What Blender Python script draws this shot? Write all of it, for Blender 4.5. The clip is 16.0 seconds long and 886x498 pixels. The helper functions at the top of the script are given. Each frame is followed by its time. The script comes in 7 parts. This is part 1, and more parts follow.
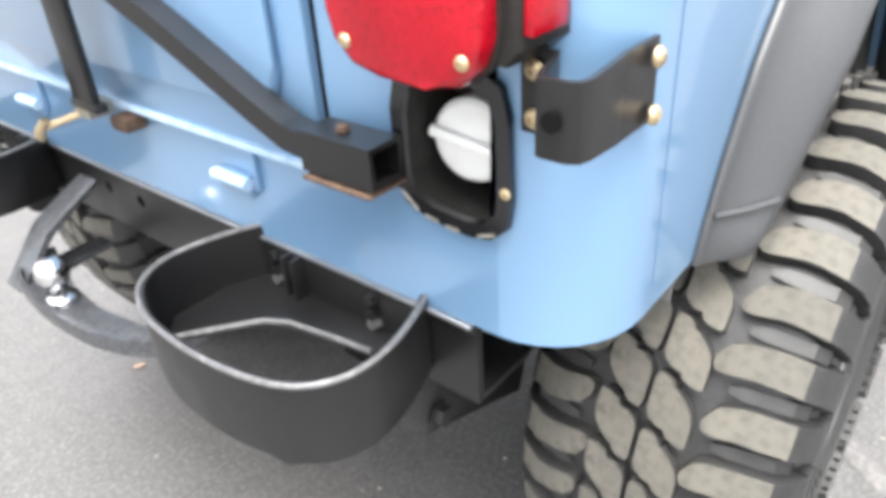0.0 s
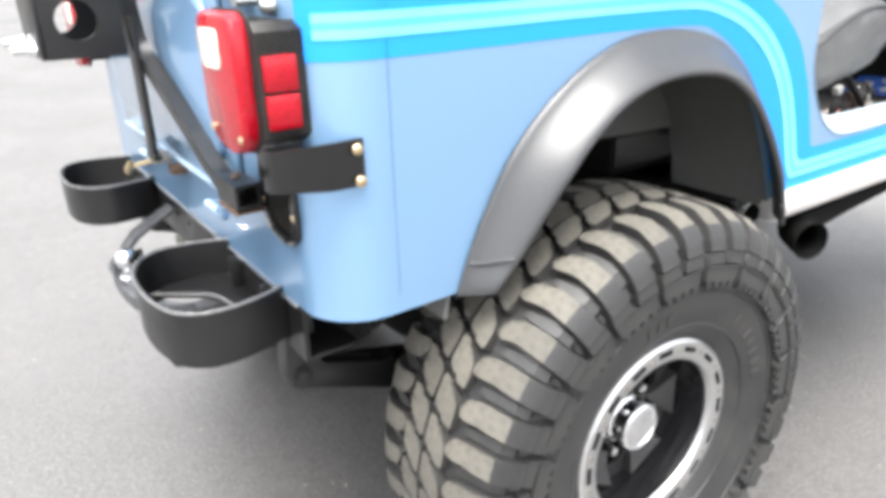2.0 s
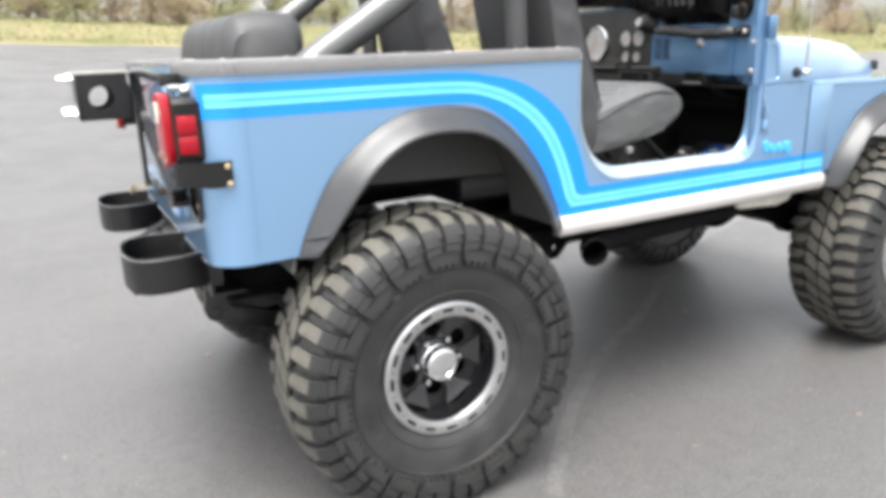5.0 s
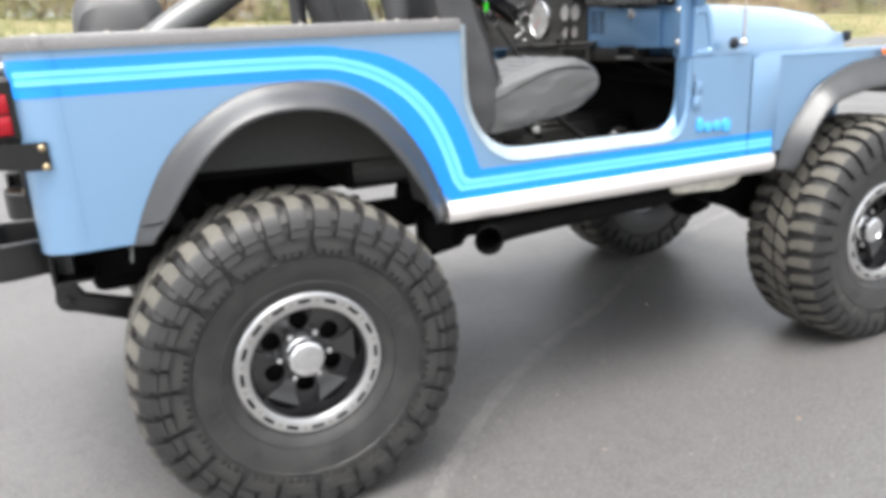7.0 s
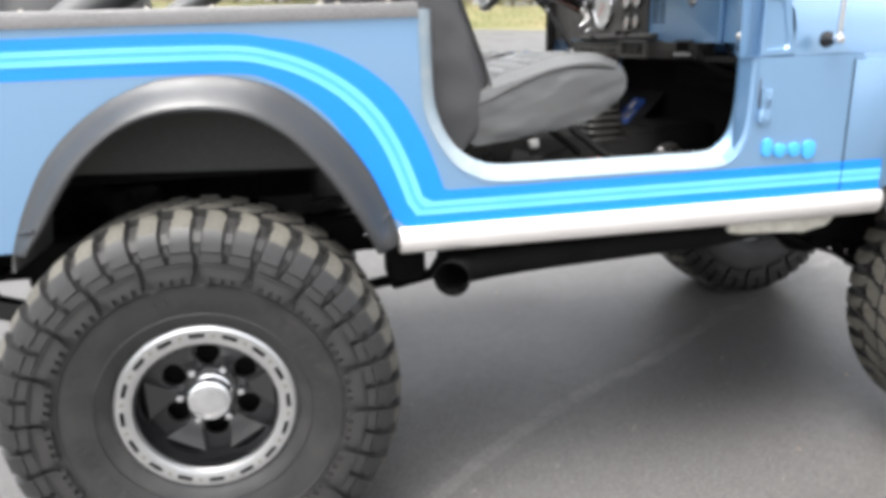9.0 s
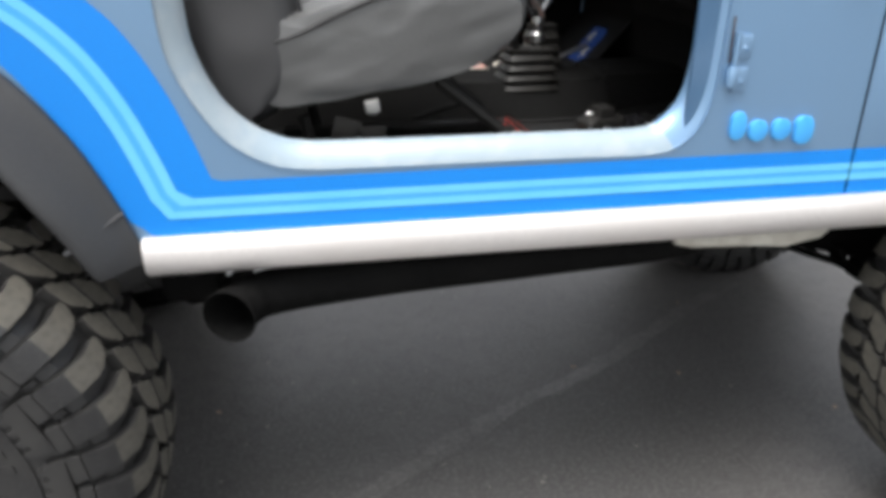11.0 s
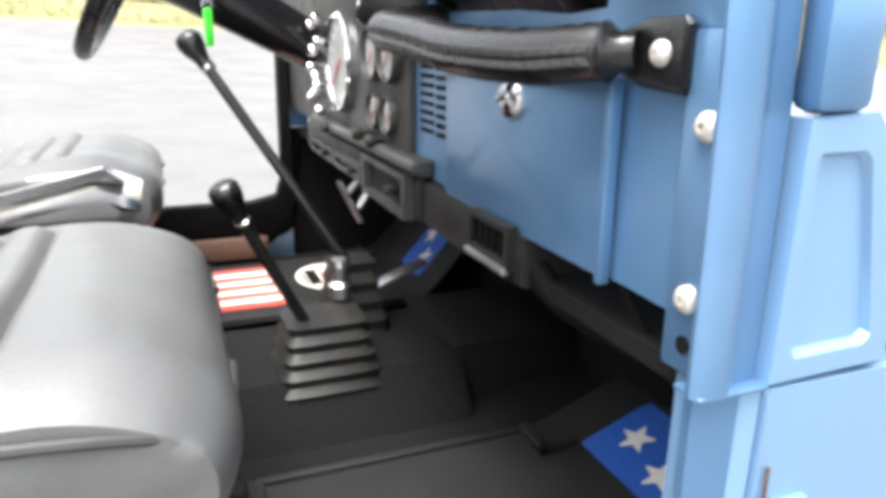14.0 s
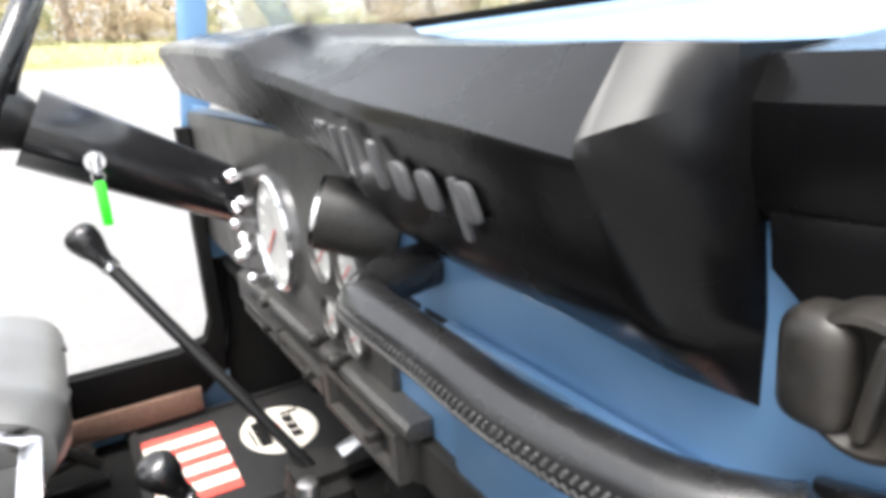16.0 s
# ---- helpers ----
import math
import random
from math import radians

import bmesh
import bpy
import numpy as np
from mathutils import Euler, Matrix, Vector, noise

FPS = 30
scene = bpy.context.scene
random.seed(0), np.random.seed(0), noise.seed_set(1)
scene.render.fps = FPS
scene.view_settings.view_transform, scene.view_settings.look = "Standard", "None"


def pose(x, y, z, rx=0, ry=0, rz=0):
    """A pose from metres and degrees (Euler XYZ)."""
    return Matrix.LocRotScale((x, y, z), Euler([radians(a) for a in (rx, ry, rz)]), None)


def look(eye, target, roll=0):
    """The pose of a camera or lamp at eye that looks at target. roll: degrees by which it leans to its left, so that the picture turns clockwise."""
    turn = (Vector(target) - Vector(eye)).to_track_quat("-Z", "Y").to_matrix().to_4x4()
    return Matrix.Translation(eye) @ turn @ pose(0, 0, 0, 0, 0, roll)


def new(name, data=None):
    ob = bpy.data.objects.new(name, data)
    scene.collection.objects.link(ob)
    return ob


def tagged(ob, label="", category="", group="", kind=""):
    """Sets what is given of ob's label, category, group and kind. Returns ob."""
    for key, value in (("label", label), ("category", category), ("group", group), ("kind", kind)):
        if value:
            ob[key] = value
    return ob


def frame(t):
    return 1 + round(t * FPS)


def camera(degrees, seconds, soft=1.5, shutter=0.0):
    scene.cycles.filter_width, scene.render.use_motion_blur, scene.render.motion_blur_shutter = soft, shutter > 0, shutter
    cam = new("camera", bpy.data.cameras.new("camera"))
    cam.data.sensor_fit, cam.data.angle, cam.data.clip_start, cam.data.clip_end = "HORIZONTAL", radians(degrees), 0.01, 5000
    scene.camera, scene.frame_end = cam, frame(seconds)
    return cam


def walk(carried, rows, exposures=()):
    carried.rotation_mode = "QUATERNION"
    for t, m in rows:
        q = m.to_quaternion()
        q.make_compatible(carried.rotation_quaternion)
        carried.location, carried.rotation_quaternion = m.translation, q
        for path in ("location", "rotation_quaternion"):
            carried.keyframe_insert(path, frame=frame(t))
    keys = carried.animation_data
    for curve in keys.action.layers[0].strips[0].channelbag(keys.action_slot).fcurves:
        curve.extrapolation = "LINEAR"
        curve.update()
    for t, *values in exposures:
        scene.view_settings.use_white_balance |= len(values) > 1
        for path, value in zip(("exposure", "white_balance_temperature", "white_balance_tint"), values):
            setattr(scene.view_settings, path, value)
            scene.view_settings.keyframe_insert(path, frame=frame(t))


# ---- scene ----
# ==== camera ====
cam = camera(64.0, 16.0, 4.8, 0.0)
PATH = [
    (0, (-1.05, -0.975, 1.276), (0.248, 0.145, 0.245), -3.7),
    (0.5, (-1.041, -1.133, 1.306), (0.174, 0.068, 0.267), -3.7),
    (1, (-0.981, -1.315, 1.317), (0.179, 0.015, 0.376), -2.3),
    (1.5, (-0.96, -1.456, 1.335), (0.09, 0.014, 0.478), -2.2),
    (2, (-0.982, -1.613, 1.353), (0.05, -0.075, 0.6), -1.8),
    (2.5, (-0.996, -1.75, 1.39), (0.045, -0.18, 0.719), -1.5),
    (3, (-0.974, -1.877, 1.409), (0.044, -0.272, 0.788), -2.4),
    (3.5, (-0.944, -2.089, 1.418), (0.021, -0.438, 0.833), -1.3),
    (4, (-0.996, -2.282, 1.422), (-0.024, -0.63, 0.852), -1.5),
    (6.5, (-0.572, -2.782, 1.32), (0.234, -1.027, 0.8), -2.7),
    (7, (-0.38, -2.711, 1.311), (0.402, -0.957, 0.752), -3.1),
    (7.5, (-0.168, -2.687, 1.286), (0.413, -0.845, 0.766), -1.8),
    (8, (-0.008, -2.665, 1.294), (0.418, -0.787, 0.756), -3.0),
    (10.5, (0.72, -2.028, 1.281), (0.998, -0.181, 0.564), -0.2),
    (11, (0.815, -1.879, 1.27), (1.12, -0.068, 0.479), -0.1),
    (11.5, (0.921, -1.744, 1.289), (1.152, 0.072, 0.484), 0.3),
    (12, (0.998, -1.616, 1.305), (1.307, 0.209, 0.545), 0.4),
    (12.5, (1.029, -1.427, 1.352), (1.526, 0.379, 0.651), -0.1),
    (13, (1.025, -1.29, 1.378), (1.726, 0.464, 0.721), 0.9),
    (13.5, (1.079, -1.167, 1.396), (1.8, 0.594, 0.78), 1.2),
    (14, (1.15, -1.054, 1.422), (1.846, 0.735, 0.86), 0.4),
    (14.5, (1.177, -0.958, 1.432), (1.884, 0.83, 0.882), -0.5),
    (15, (1.155, -0.872, 1.473), (2.095, 0.824, 0.982), 1.2),
    (15.5, (1.188, -0.819, 1.531), (2.105, 0.864, 0.96), -3.0),
    (16, (1.19, -0.797, 1.616), (2.087, 0.904, 1.064), -4.9),
]
EXPOSURES = [(0.0, 2.42), (1.5, 2.40), (2.4, 2.32), (3.2, 2.07), (4.2, 1.90), (7.0, 1.84), (8.2, 1.85), (10.5, 1.46), (11.5, 0.95), (12.1, 0.70), (12.6, 0.80), (13.0, 1.46), (13.5, 2.00), (14.0, 2.45), (14.5, 2.70), (15.2, 2.85), (16.0, 2.72)]
walk(cam, [(t, look(eye, target, roll)) for t, eye, target, roll in PATH], EXPOSURES)
SKY, SUN = 0.145, 1.5

# ==== world, light ====
world = bpy.data.worlds.new("overcast_sky")
scene.world = world
world.use_nodes = True
_wn, _wl = world.node_tree.nodes, world.node_tree.links
_wn.clear()
_sky = _wn.new("ShaderNodeTexSky")
_sky.sky_type, _sky.sun_disc = "NISHITA", False
_sky.sun_elevation, _sky.sun_rotation = radians(72), radians(225)
_sky.air_density, _sky.dust_density = 1.0, 4.0
_hs = _wn.new("ShaderNodeHueSaturation")
_hs.inputs["Saturation"].default_value = 0.18
_bg = _wn.new("ShaderNodeBackground")
_bg.inputs["Strength"].default_value = SKY
_out = _wn.new("ShaderNodeOutputWorld")
_wl.new(_sky.outputs[0], _hs.inputs["Color"])
_wl.new(_hs.outputs[0], _bg.inputs["Color"])
_wl.new(_bg.outputs[0], _out.inputs["Surface"])

_sun = new("sun", bpy.data.lights.new("sun", "SUN"))
_sun.data.energy, _sun.data.angle, _sun.data.color = SUN, radians(40), (1.0, 0.97, 0.93)
_sun.matrix_world = look((-2.0, -2.0, 9.0), (0, 0, 0))


# ==== materials ====
def material(name, base, rough=0.5, metal=0.0, coat=0.0, grain=None, grain_scale=60.0, stain=None, stain_scale=4.0,
             bump=0.0, bump_scale=200.0, spec=0.5, vary=0.0, mottle=None, mottle_scale=20.0):
    """A surface: base colour, blended with grain (fine) and stain (broad) colours by noise, and a fine relief."""
    m = bpy.data.materials.new(name)
    m.use_nodes = True
    n, l = m.node_tree.nodes, m.node_tree.links
    b = n["Principled BSDF"]
    b.inputs["Roughness"].default_value = rough
    b.inputs["Metallic"].default_value = metal
    b.inputs["Coat Weight"].default_value = coat
    b.inputs["Coat Roughness"].default_value = 0.06
    b.inputs["Specular IOR Level"].default_value = spec
    tc = n.new("ShaderNodeTexCoord")
    rgb = n.new("ShaderNodeRGB")
    rgb.outputs[0].default_value = (*base, 1)
    colour = rgb.outputs[0]

    def blend(other, scale, low, high, detail):
        nonlocal colour
        t = n.new("ShaderNodeTexNoise")
        t.inputs["Scale"].default_value, t.inputs["Detail"].default_value = scale, detail
        l.new(tc.outputs["Object"], t.inputs["Vector"])
        r = n.new("ShaderNodeMapRange")
        r.inputs["From Min"].default_value, r.inputs["From Max"].default_value = low, high
        l.new(t.outputs["Fac"], r.inputs["Value"])
        x = n.new("ShaderNodeMix")
        x.data_type = "RGBA"
        l.new(r.outputs[0], x.inputs["Factor"])
        l.new(colour, x.inputs[6])
        x.inputs[7].default_value = (*other, 1)
        colour = x.outputs[2]
        return r.outputs[0]

    if stain:
        s = blend(stain, stain_scale, 0.42, 0.72, 5.0)
        rr = n.new("ShaderNodeMapRange")
        rr.inputs["To Min"].default_value, rr.inputs["To Max"].default_value = rough, min(1.0, rough + 0.14)
        l.new(s, rr.inputs["Value"])
        l.new(rr.outputs[0], b.inputs["Roughness"])
    if mottle:
        blend(mottle, mottle_scale, 0.40, 0.66, 6.0)
    if grain:
        blend(grain, grain_scale, 0.45, 0.68, 3.0)
    if vary:
        oi = n.new("ShaderNodeObjectInfo")
        hs = n.new("ShaderNodeHueSaturation")
        mr = n.new("ShaderNodeMapRange")
        mr.inputs["To Min"].default_value, mr.inputs["To Max"].default_value = 1 - vary, 1 + vary
        l.new(oi.outputs["Random"], mr.inputs["Value"])
        l.new(mr.outputs[0], hs.inputs["Value"])
        l.new(colour, hs.inputs["Color"])
        colour = hs.outputs[0]
    l.new(colour, b.inputs["Base Color"])
    if bump:
        t = n.new("ShaderNodeTexNoise")
        t.inputs["Scale"].default_value, t.inputs["Detail"].default_value = bump_scale, 4.0
        l.new(tc.outputs["Object"], t.inputs["Vector"])
        bp = n.new("ShaderNodeBump")
        bp.inputs["Strength"].default_value, bp.inputs["Distance"].default_value = bump, 0.002
        l.new(t.outputs["Fac"], bp.inputs["Height"])
        l.new(bp.outputs[0], b.inputs["Normal"])
    return m


PAINT = material("blue_metallic_paint", (0.177, 0.312, 0.482), 0.30, 0.42, 1.0, stain=(0.170, 0.302, 0.474), stain_scale=2.2, bump=0.012, bump_scale=900)
# Body blue darkened: the shade on dash and pillars is in the colour.
PAINT_IN = material("shaded_worn_blue_paint", (0.098, 0.200, 0.345), 0.29, 0.52, 0.3, stain=(0.13, 0.235, 0.385), stain_scale=9, bump=0.03, bump_scale=300)
# Scuffed, and paler than the body: reflected sky is put into the colour.
SILL = material("sky_paled_scuffed_sill_paint", (0.285, 0.35, 0.395), 0.42, 0.1, 0.15, grain=(0.33, 0.38, 0.415), grain_scale=22, stain=(0.25, 0.325, 0.385), stain_scale=14, bump=0.05, bump_scale=150)
DECAL = material("bright_blue_vinyl", (0.002, 0.218, 0.72), 0.38, stain=(0.003, 0.228, 0.73), stain_scale=3, bump=0.01)
DECAL_LT = material("pale_blue_vinyl", (0.13, 0.52, 0.82), 0.38, stain=(0.16, 0.56, 0.84), stain_scale=5)
DECAL_MD = material("mid_blue_vinyl", (0.06, 0.38, 0.82), 0.38, stain=(0.07, 0.40, 0.82), stain_scale=5)
FLARE = material("grey_textured_plastic", (0.024, 0.025, 0.027), 0.36, grain=(0.033, 0.034, 0.036), grain_scale=300, stain=(0.030, 0.031, 0.033), stain_scale=7, bump=0.05, bump_scale=700, spec=0.62)
RUBBER = material("black_rubber", (0.016, 0.016, 0.0165), 0.47, grain=(0.028, 0.0275, 0.027), grain_scale=120, stain=(0.036, 0.035, 0.033), stain_scale=14, bump=0.10, bump_scale=260)
TREAD = material("dusty_tread_rubber", (0.086, 0.081, 0.069), 0.85, grain=(0.066, 0.062, 0.053), grain_scale=90, stain=(0.108, 0.100, 0.083), stain_scale=22, bump=0.25, bump_scale=180, vary=0.12)
BLACK = material("black_powder_coat", (0.006, 0.006, 0.0065), 0.33, grain=(0.006, 0.006, 0.0065), grain_scale=400, stain=(0.0085, 0.0082, 0.008), stain_scale=12, bump=0.06, bump_scale=600, spec=0.46)
# Black edge lightened to grey: the sky's reflection is in the colour.
EDGE = material("sky_sheen_black_edge", (0.12, 0.12, 0.125), 0.4, 0.4, grain=(0.16, 0.16, 0.16), grain_scale=90, stain=(0.075, 0.075, 0.075), stain_scale=14, bump=0.05)
SPOKE = material("satin_black_wheel_paint", (0.022, 0.022, 0.024), 0.30, coat=0.35, stain=(0.032, 0.031, 0.030), stain_scale=16, bump=0.03)
GLOSS = material("gloss_black_paint", (0.007, 0.007, 0.008), 0.16, coat=0.15, stain=(0.010, 0.010, 0.011), stain_scale=8)
DULL_BLACK = material("dull_black_underside", (0.004, 0.004, 0.004), 0.75, grain=(0.006, 0.006, 0.006), grain_scale=60, stain=(0.008, 0.0078, 0.0075), stain_scale=8, bump=0.3, bump_scale=90, spec=0.06)
LINER = material("dark_wheelhouse_coating", (0.095, 0.098, 0.094), 0.8, grain=(0.115, 0.115, 0.110), grain_scale=90, stain=(0.125, 0.122, 0.112), stain_scale=5, bump=0.25, bump_scale=70)
STEEL = material("dark_scratched_steel", (0.085, 0.09, 0.10), 0.32, 0.5, grain=(0.12, 0.125, 0.13), grain_scale=120, stain=(0.06, 0.06, 0.065), stain_scale=18, bump=0.08)
CHROME = material("chrome", (0.75, 0.75, 0.76), 0.12, 1.0, stain=(0.62, 0.62, 0.63), stain_scale=30)
ALU = material("brushed_aluminium", (0.58, 0.58, 0.58), 0.32, 1.0, grain=(0.48, 0.48, 0.48), grain_scale=200, stain=(0.50, 0.50, 0.50), stain_scale=10, bump=0.05, bump_scale=400)
ROCKER = material("satin_aluminium_rocker_guard", (0.80, 0.77, 0.75), 0.40, 0.55, grain=(0.74, 0.71, 0.69), grain_scale=240, stain=(0.70, 0.66, 0.63), stain_scale=4, bump=0.04, bump_scale=300)
CAST = material("pale_cast_metal", (0.62, 0.60, 0.53), 0.5, 0.2, grain=(0.5, 0.48, 0.42), grain_scale=120, stain=(0.44, 0.41, 0.35), stain_scale=25, bump=0.15)
ZINC = material("dull_zinc", (0.42, 0.41, 0.38), 0.45, 0.85, grain=(0.30, 0.28, 0.24), grain_scale=150, stain=(0.34, 0.30, 0.24), stain_scale=40, bump=0.1)
BRASS = material("yellow_zinc_bolt", (0.50, 0.40, 0.24), 0.40, 0.8, grain=(0.36, 0.26, 0.15), grain_scale=300, stain=(0.45, 0.38, 0.28), stain_scale=60)
RUST = material("rusty_steel", (0.085, 0.05, 0.033), 0.8, 0.3, grain=(0.055, 0.034, 0.024), grain_scale=120, stain=(0.13, 0.085, 0.055), stain_scale=30, bump=0.4, bump_scale=150)
TRIM = material("grey_rubber_rail", (0.135, 0.132, 0.133), 0.42, grain=(0.17, 0.167, 0.165), grain_scale=160, stain=(0.11, 0.108, 0.108), stain_scale=6, bump=0.1, bump_scale=350)
LENS = material("red_plastic_lens", (0.30, 0.002, 0.010), 0.16, coat=0.15, grain=(0.24, 0.002, 0.008), grain_scale=220, stain=(0.35, 0.004, 0.014), stain_scale=18, bump=0.05, bump_scale=420, spec=0.35)
LENS_W = material("clear_plastic_lens", (0.72, 0.68, 0.58), 0.2, coat=0.4, grain=(0.60, 0.56, 0.47), grain_scale=240, bump=0.2, bump_scale=300)
AMBER = material("amber_plastic_lens", (0.75, 0.20, 0.02), 0.2, coat=0.4, grain=(0.62, 0.14, 0.012), grain_scale=200, bump=0.2, bump_scale=300)
CAPW = material("white_plastic_cap", (0.80, 0.80, 0.78), 0.4, stain=(0.68, 0.67, 0.64), stain_scale=25, bump=0.05)
VINYL = material("grey_vinyl", (0.066, 0.067, 0.067), 0.35, grain=(0.058, 0.059, 0.059), grain_scale=260, stain=(0.078, 0.079, 0.078), stain_scale=7, bump=0.10, bump_scale=420, spec=0.95)
VINYL_DK = material("charcoal_vinyl", (0.042, 0.042, 0.044), 0.48, grain=(0.047, 0.047, 0.049), grain_scale=260, stain=(0.052, 0.052, 0.053), stain_scale=8, bump=0.12, bump_scale=380)
PIPING = material("black_piping", (0.02, 0.02, 0.021), 0.5, stain=(0.03, 0.03, 0.03), stain_scale=40)
LEATHER = material("black_stitched_leather", (0.0045, 0.0045, 0.005), 0.22, coat=0.0, grain=(0.009, 0.009, 0.0095), grain_scale=300, stain=(0.011, 0.011, 0.011), stain_scale=20, bump=0.05, bump_scale=350, spec=0.48)
PAD = material("black_dash_vinyl", (0.0014, 0.0014, 0.0016), 0.24, grain=(0.002, 0.002, 0.0022), grain_scale=400, stain=(0.0026, 0.0026, 0.0028), stain_scale=9, bump=0.05, bump_scale=520, spec=0.17)
THREAD = material("grey_waxed_thread", (0.035, 0.035, 0.035), 0.5, stain=(0.055, 0.055, 0.055), stain_scale=60)
GREYP = material("faded_grey_plastic", (0.026, 0.025, 0.0235), 0.40, grain=(0.040, 0.038, 0.036), grain_scale=200, stain=(0.018, 0.0175, 0.0165), stain_scale=20, bump=0.08)
KNOB = material("dusty_black_plastic", (0.007, 0.0066, 0.006), 0.36, grain=(0.012, 0.011, 0.010), grain_scale=90, stain=(0.020, 0.017, 0.014), stain_scale=34, bump=0.08, spec=0.3)
PLASTIC = material("worn_black_plastic", (0.01, 0.0097, 0.0093), 0.4, grain=(0.020, 0.0195, 0.0185), grain_scale=180, stain=(0.022, 0.021, 0.019), stain_scale=16, bump=0.08, bump_scale=300, spec=0.2)
CARPET = material("black_floor_liner", (0.005, 0.005, 0.005), 0.8, grain=(0.009, 0.009, 0.0085), grain_scale=160, stain=(0.008, 0.0078, 0.0075), stain_scale=6, bump=0.35, bump_scale=220, spec=0.12)
MAT = material("charcoal_rubber_mat", (0.009, 0.009, 0.0092), 0.6, grain=(0.014, 0.0138, 0.0135), grain_scale=200, stain=(0.016, 0.0158, 0.0155), stain_scale=9, bump=0.3, bump_scale=300, spec=0.3)
MAT_BLUE = material("blue_mat_print", (0.012, 0.075, 0.36), 0.6, grain=(0.02, 0.10, 0.42), grain_scale=200, stain=(0.02, 0.085, 0.34), stain_scale=12, bump=0.2)
MAT_RED = material("red_mat_print", (0.55, 0.05, 0.035), 0.65, grain=(0.45, 0.06, 0.045), grain_scale=200, stain=(0.48, 0.09, 0.07), stain_scale=12, bump=0.2)
MAT_WHITE = material("cream_mat_print", (0.74, 0.70, 0.62), 0.65, grain=(0.64, 0.60, 0.52), grain_scale=200, stain=(0.60, 0.56, 0.48), stain_scale=10, bump=0.2)
GREEN = material("green_plastic_tag", (0.03, 0.62, 0.02), 0.35, stain=(0.05, 0.68, 0.03), stain_scale=40)
DIAL = material("grey_dial_face", (0.32, 0.32, 0.31), 0.5, stain=(0.26, 0.26, 0.25), stain_scale=30)
LETTER = material("grey_raised_trim", (0.055, 0.055, 0.058), 0.45, stain=(0.08, 0.08, 0.08), stain_scale=40)
TAN = material("tan_leather_trim", (0.12, 0.07, 0.05), 0.6, grain=(0.09, 0.05, 0.035), grain_scale=120, stain=(0.15, 0.09, 0.065), stain_scale=20)
# Pale blue that paints in the glint on tailgate edge and hinge barrels.
PALEP = material("pale_glint_blue_paint", (0.46, 0.60, 0.72), 0.3, 0.2, 0.5, grain=(0.30, 0.44, 0.60), grain_scale=40, stain=(0.36, 0.50, 0.66), stain_scale=12)
BOLTM = material("bright_steel_bolt", (0.62, 0.60, 0.55), 0.34, 0.55, stain=(0.50, 0.48, 0.43), stain_scale=60)
TAGM = material("grey_belt_tag", (0.20, 0.20, 0.195), 0.5, stain=(0.15, 0.15, 0.148), stain_scale=30)
BUCKLE = material("orange_plastic", (0.72, 0.11, 0.02), 0.35, stain=(0.62, 0.10, 0.02), stain_scale=40)
SATIN = material("white_plastic", (0.66, 0.66, 0.64), 0.45, stain=(0.55, 0.55, 0.53), stain_scale=30)
ASPHALT = material("weathered_asphalt", (0.074, 0.071, 0.0685), 0.46, grain=(0.122, 0.118, 0.114), grain_scale=95.0, stain=(0.050, 0.0492, 0.049), stain_scale=0.9, bump=0.45, bump_scale=170, spec=0.9, mottle=(0.048, 0.046, 0.0445), mottle_scale=17.0)
SEALER = material("pale_crack_sealer", (0.100, 0.096, 0.092), 0.46, grain=(0.15, 0.145, 0.14), grain_scale=90, stain=(0.082, 0.08, 0.079), stain_scale=11, bump=0.45, bump_scale=120, spec=0.9, mottle=(0.064, 0.0615, 0.059), mottle_scale=17.0)
GRASSM = material("spring_grass_ground", (0.115, 0.125, 0.045), 0.95, grain=(0.20, 0.165, 0.085), grain_scale=6, stain=(0.235, 0.19, 0.11), stain_scale=0.35, bump=0.8, bump_scale=20)
BLADE = material("grass_blade", (0.13, 0.16, 0.05), 0.8, grain=(0.24, 0.20, 0.10), grain_scale=0.8, stain=(0.10, 0.15, 0.035), stain_scale=0.4)
BARK = material("grey_brown_bark", (0.145, 0.11, 0.08), 0.95, grain=(0.085, 0.065, 0.05), grain_scale=14, stain=(0.20, 0.165, 0.12), stain_scale=2, bump=0.8, bump_scale=30)
LEAFM = material("pale_spring_leaf", (0.16, 0.17, 0.065), 0.75, grain=(0.24, 0.20, 0.10), grain_scale=1.2, stain=(0.10, 0.125, 0.045), stain_scale=0.5)
BRUSH = material("dry_brush_leaf", (0.25, 0.185, 0.115), 0.85, grain=(0.17, 0.12, 0.07), grain_scale=1.5, stain=(0.20, 0.19, 0.09), stain_scale=0.5)
GRITM = material("pale_grit", (0.36, 0.34, 0.31), 0.9, stain=(0.25, 0.23, 0.20), stain_scale=3)
DEBRIS = material("dry_leaf_crumb", (0.42, 0.30, 0.22), 0.8, grain=(0.30, 0.21, 0.15), grain_scale=80, stain=(0.48, 0.37, 0.28), stain_scale=30)


def glass(name, colour):
    m = bpy.data.materials.new(name)
    m.use_nodes = True
    b = m.node_tree.nodes["Principled BSDF"]
    b.inputs["Base Color"].default_value = (*colour, 1)
    b.inputs["Transmission Weight"].default_value = 1.0
    b.inputs["Roughness"].default_value = 0.02
    b.inputs["IOR"].default_value = 1.45
    return m


GLASS = glass("window_glass", (0.95, 0.98, 0.97))


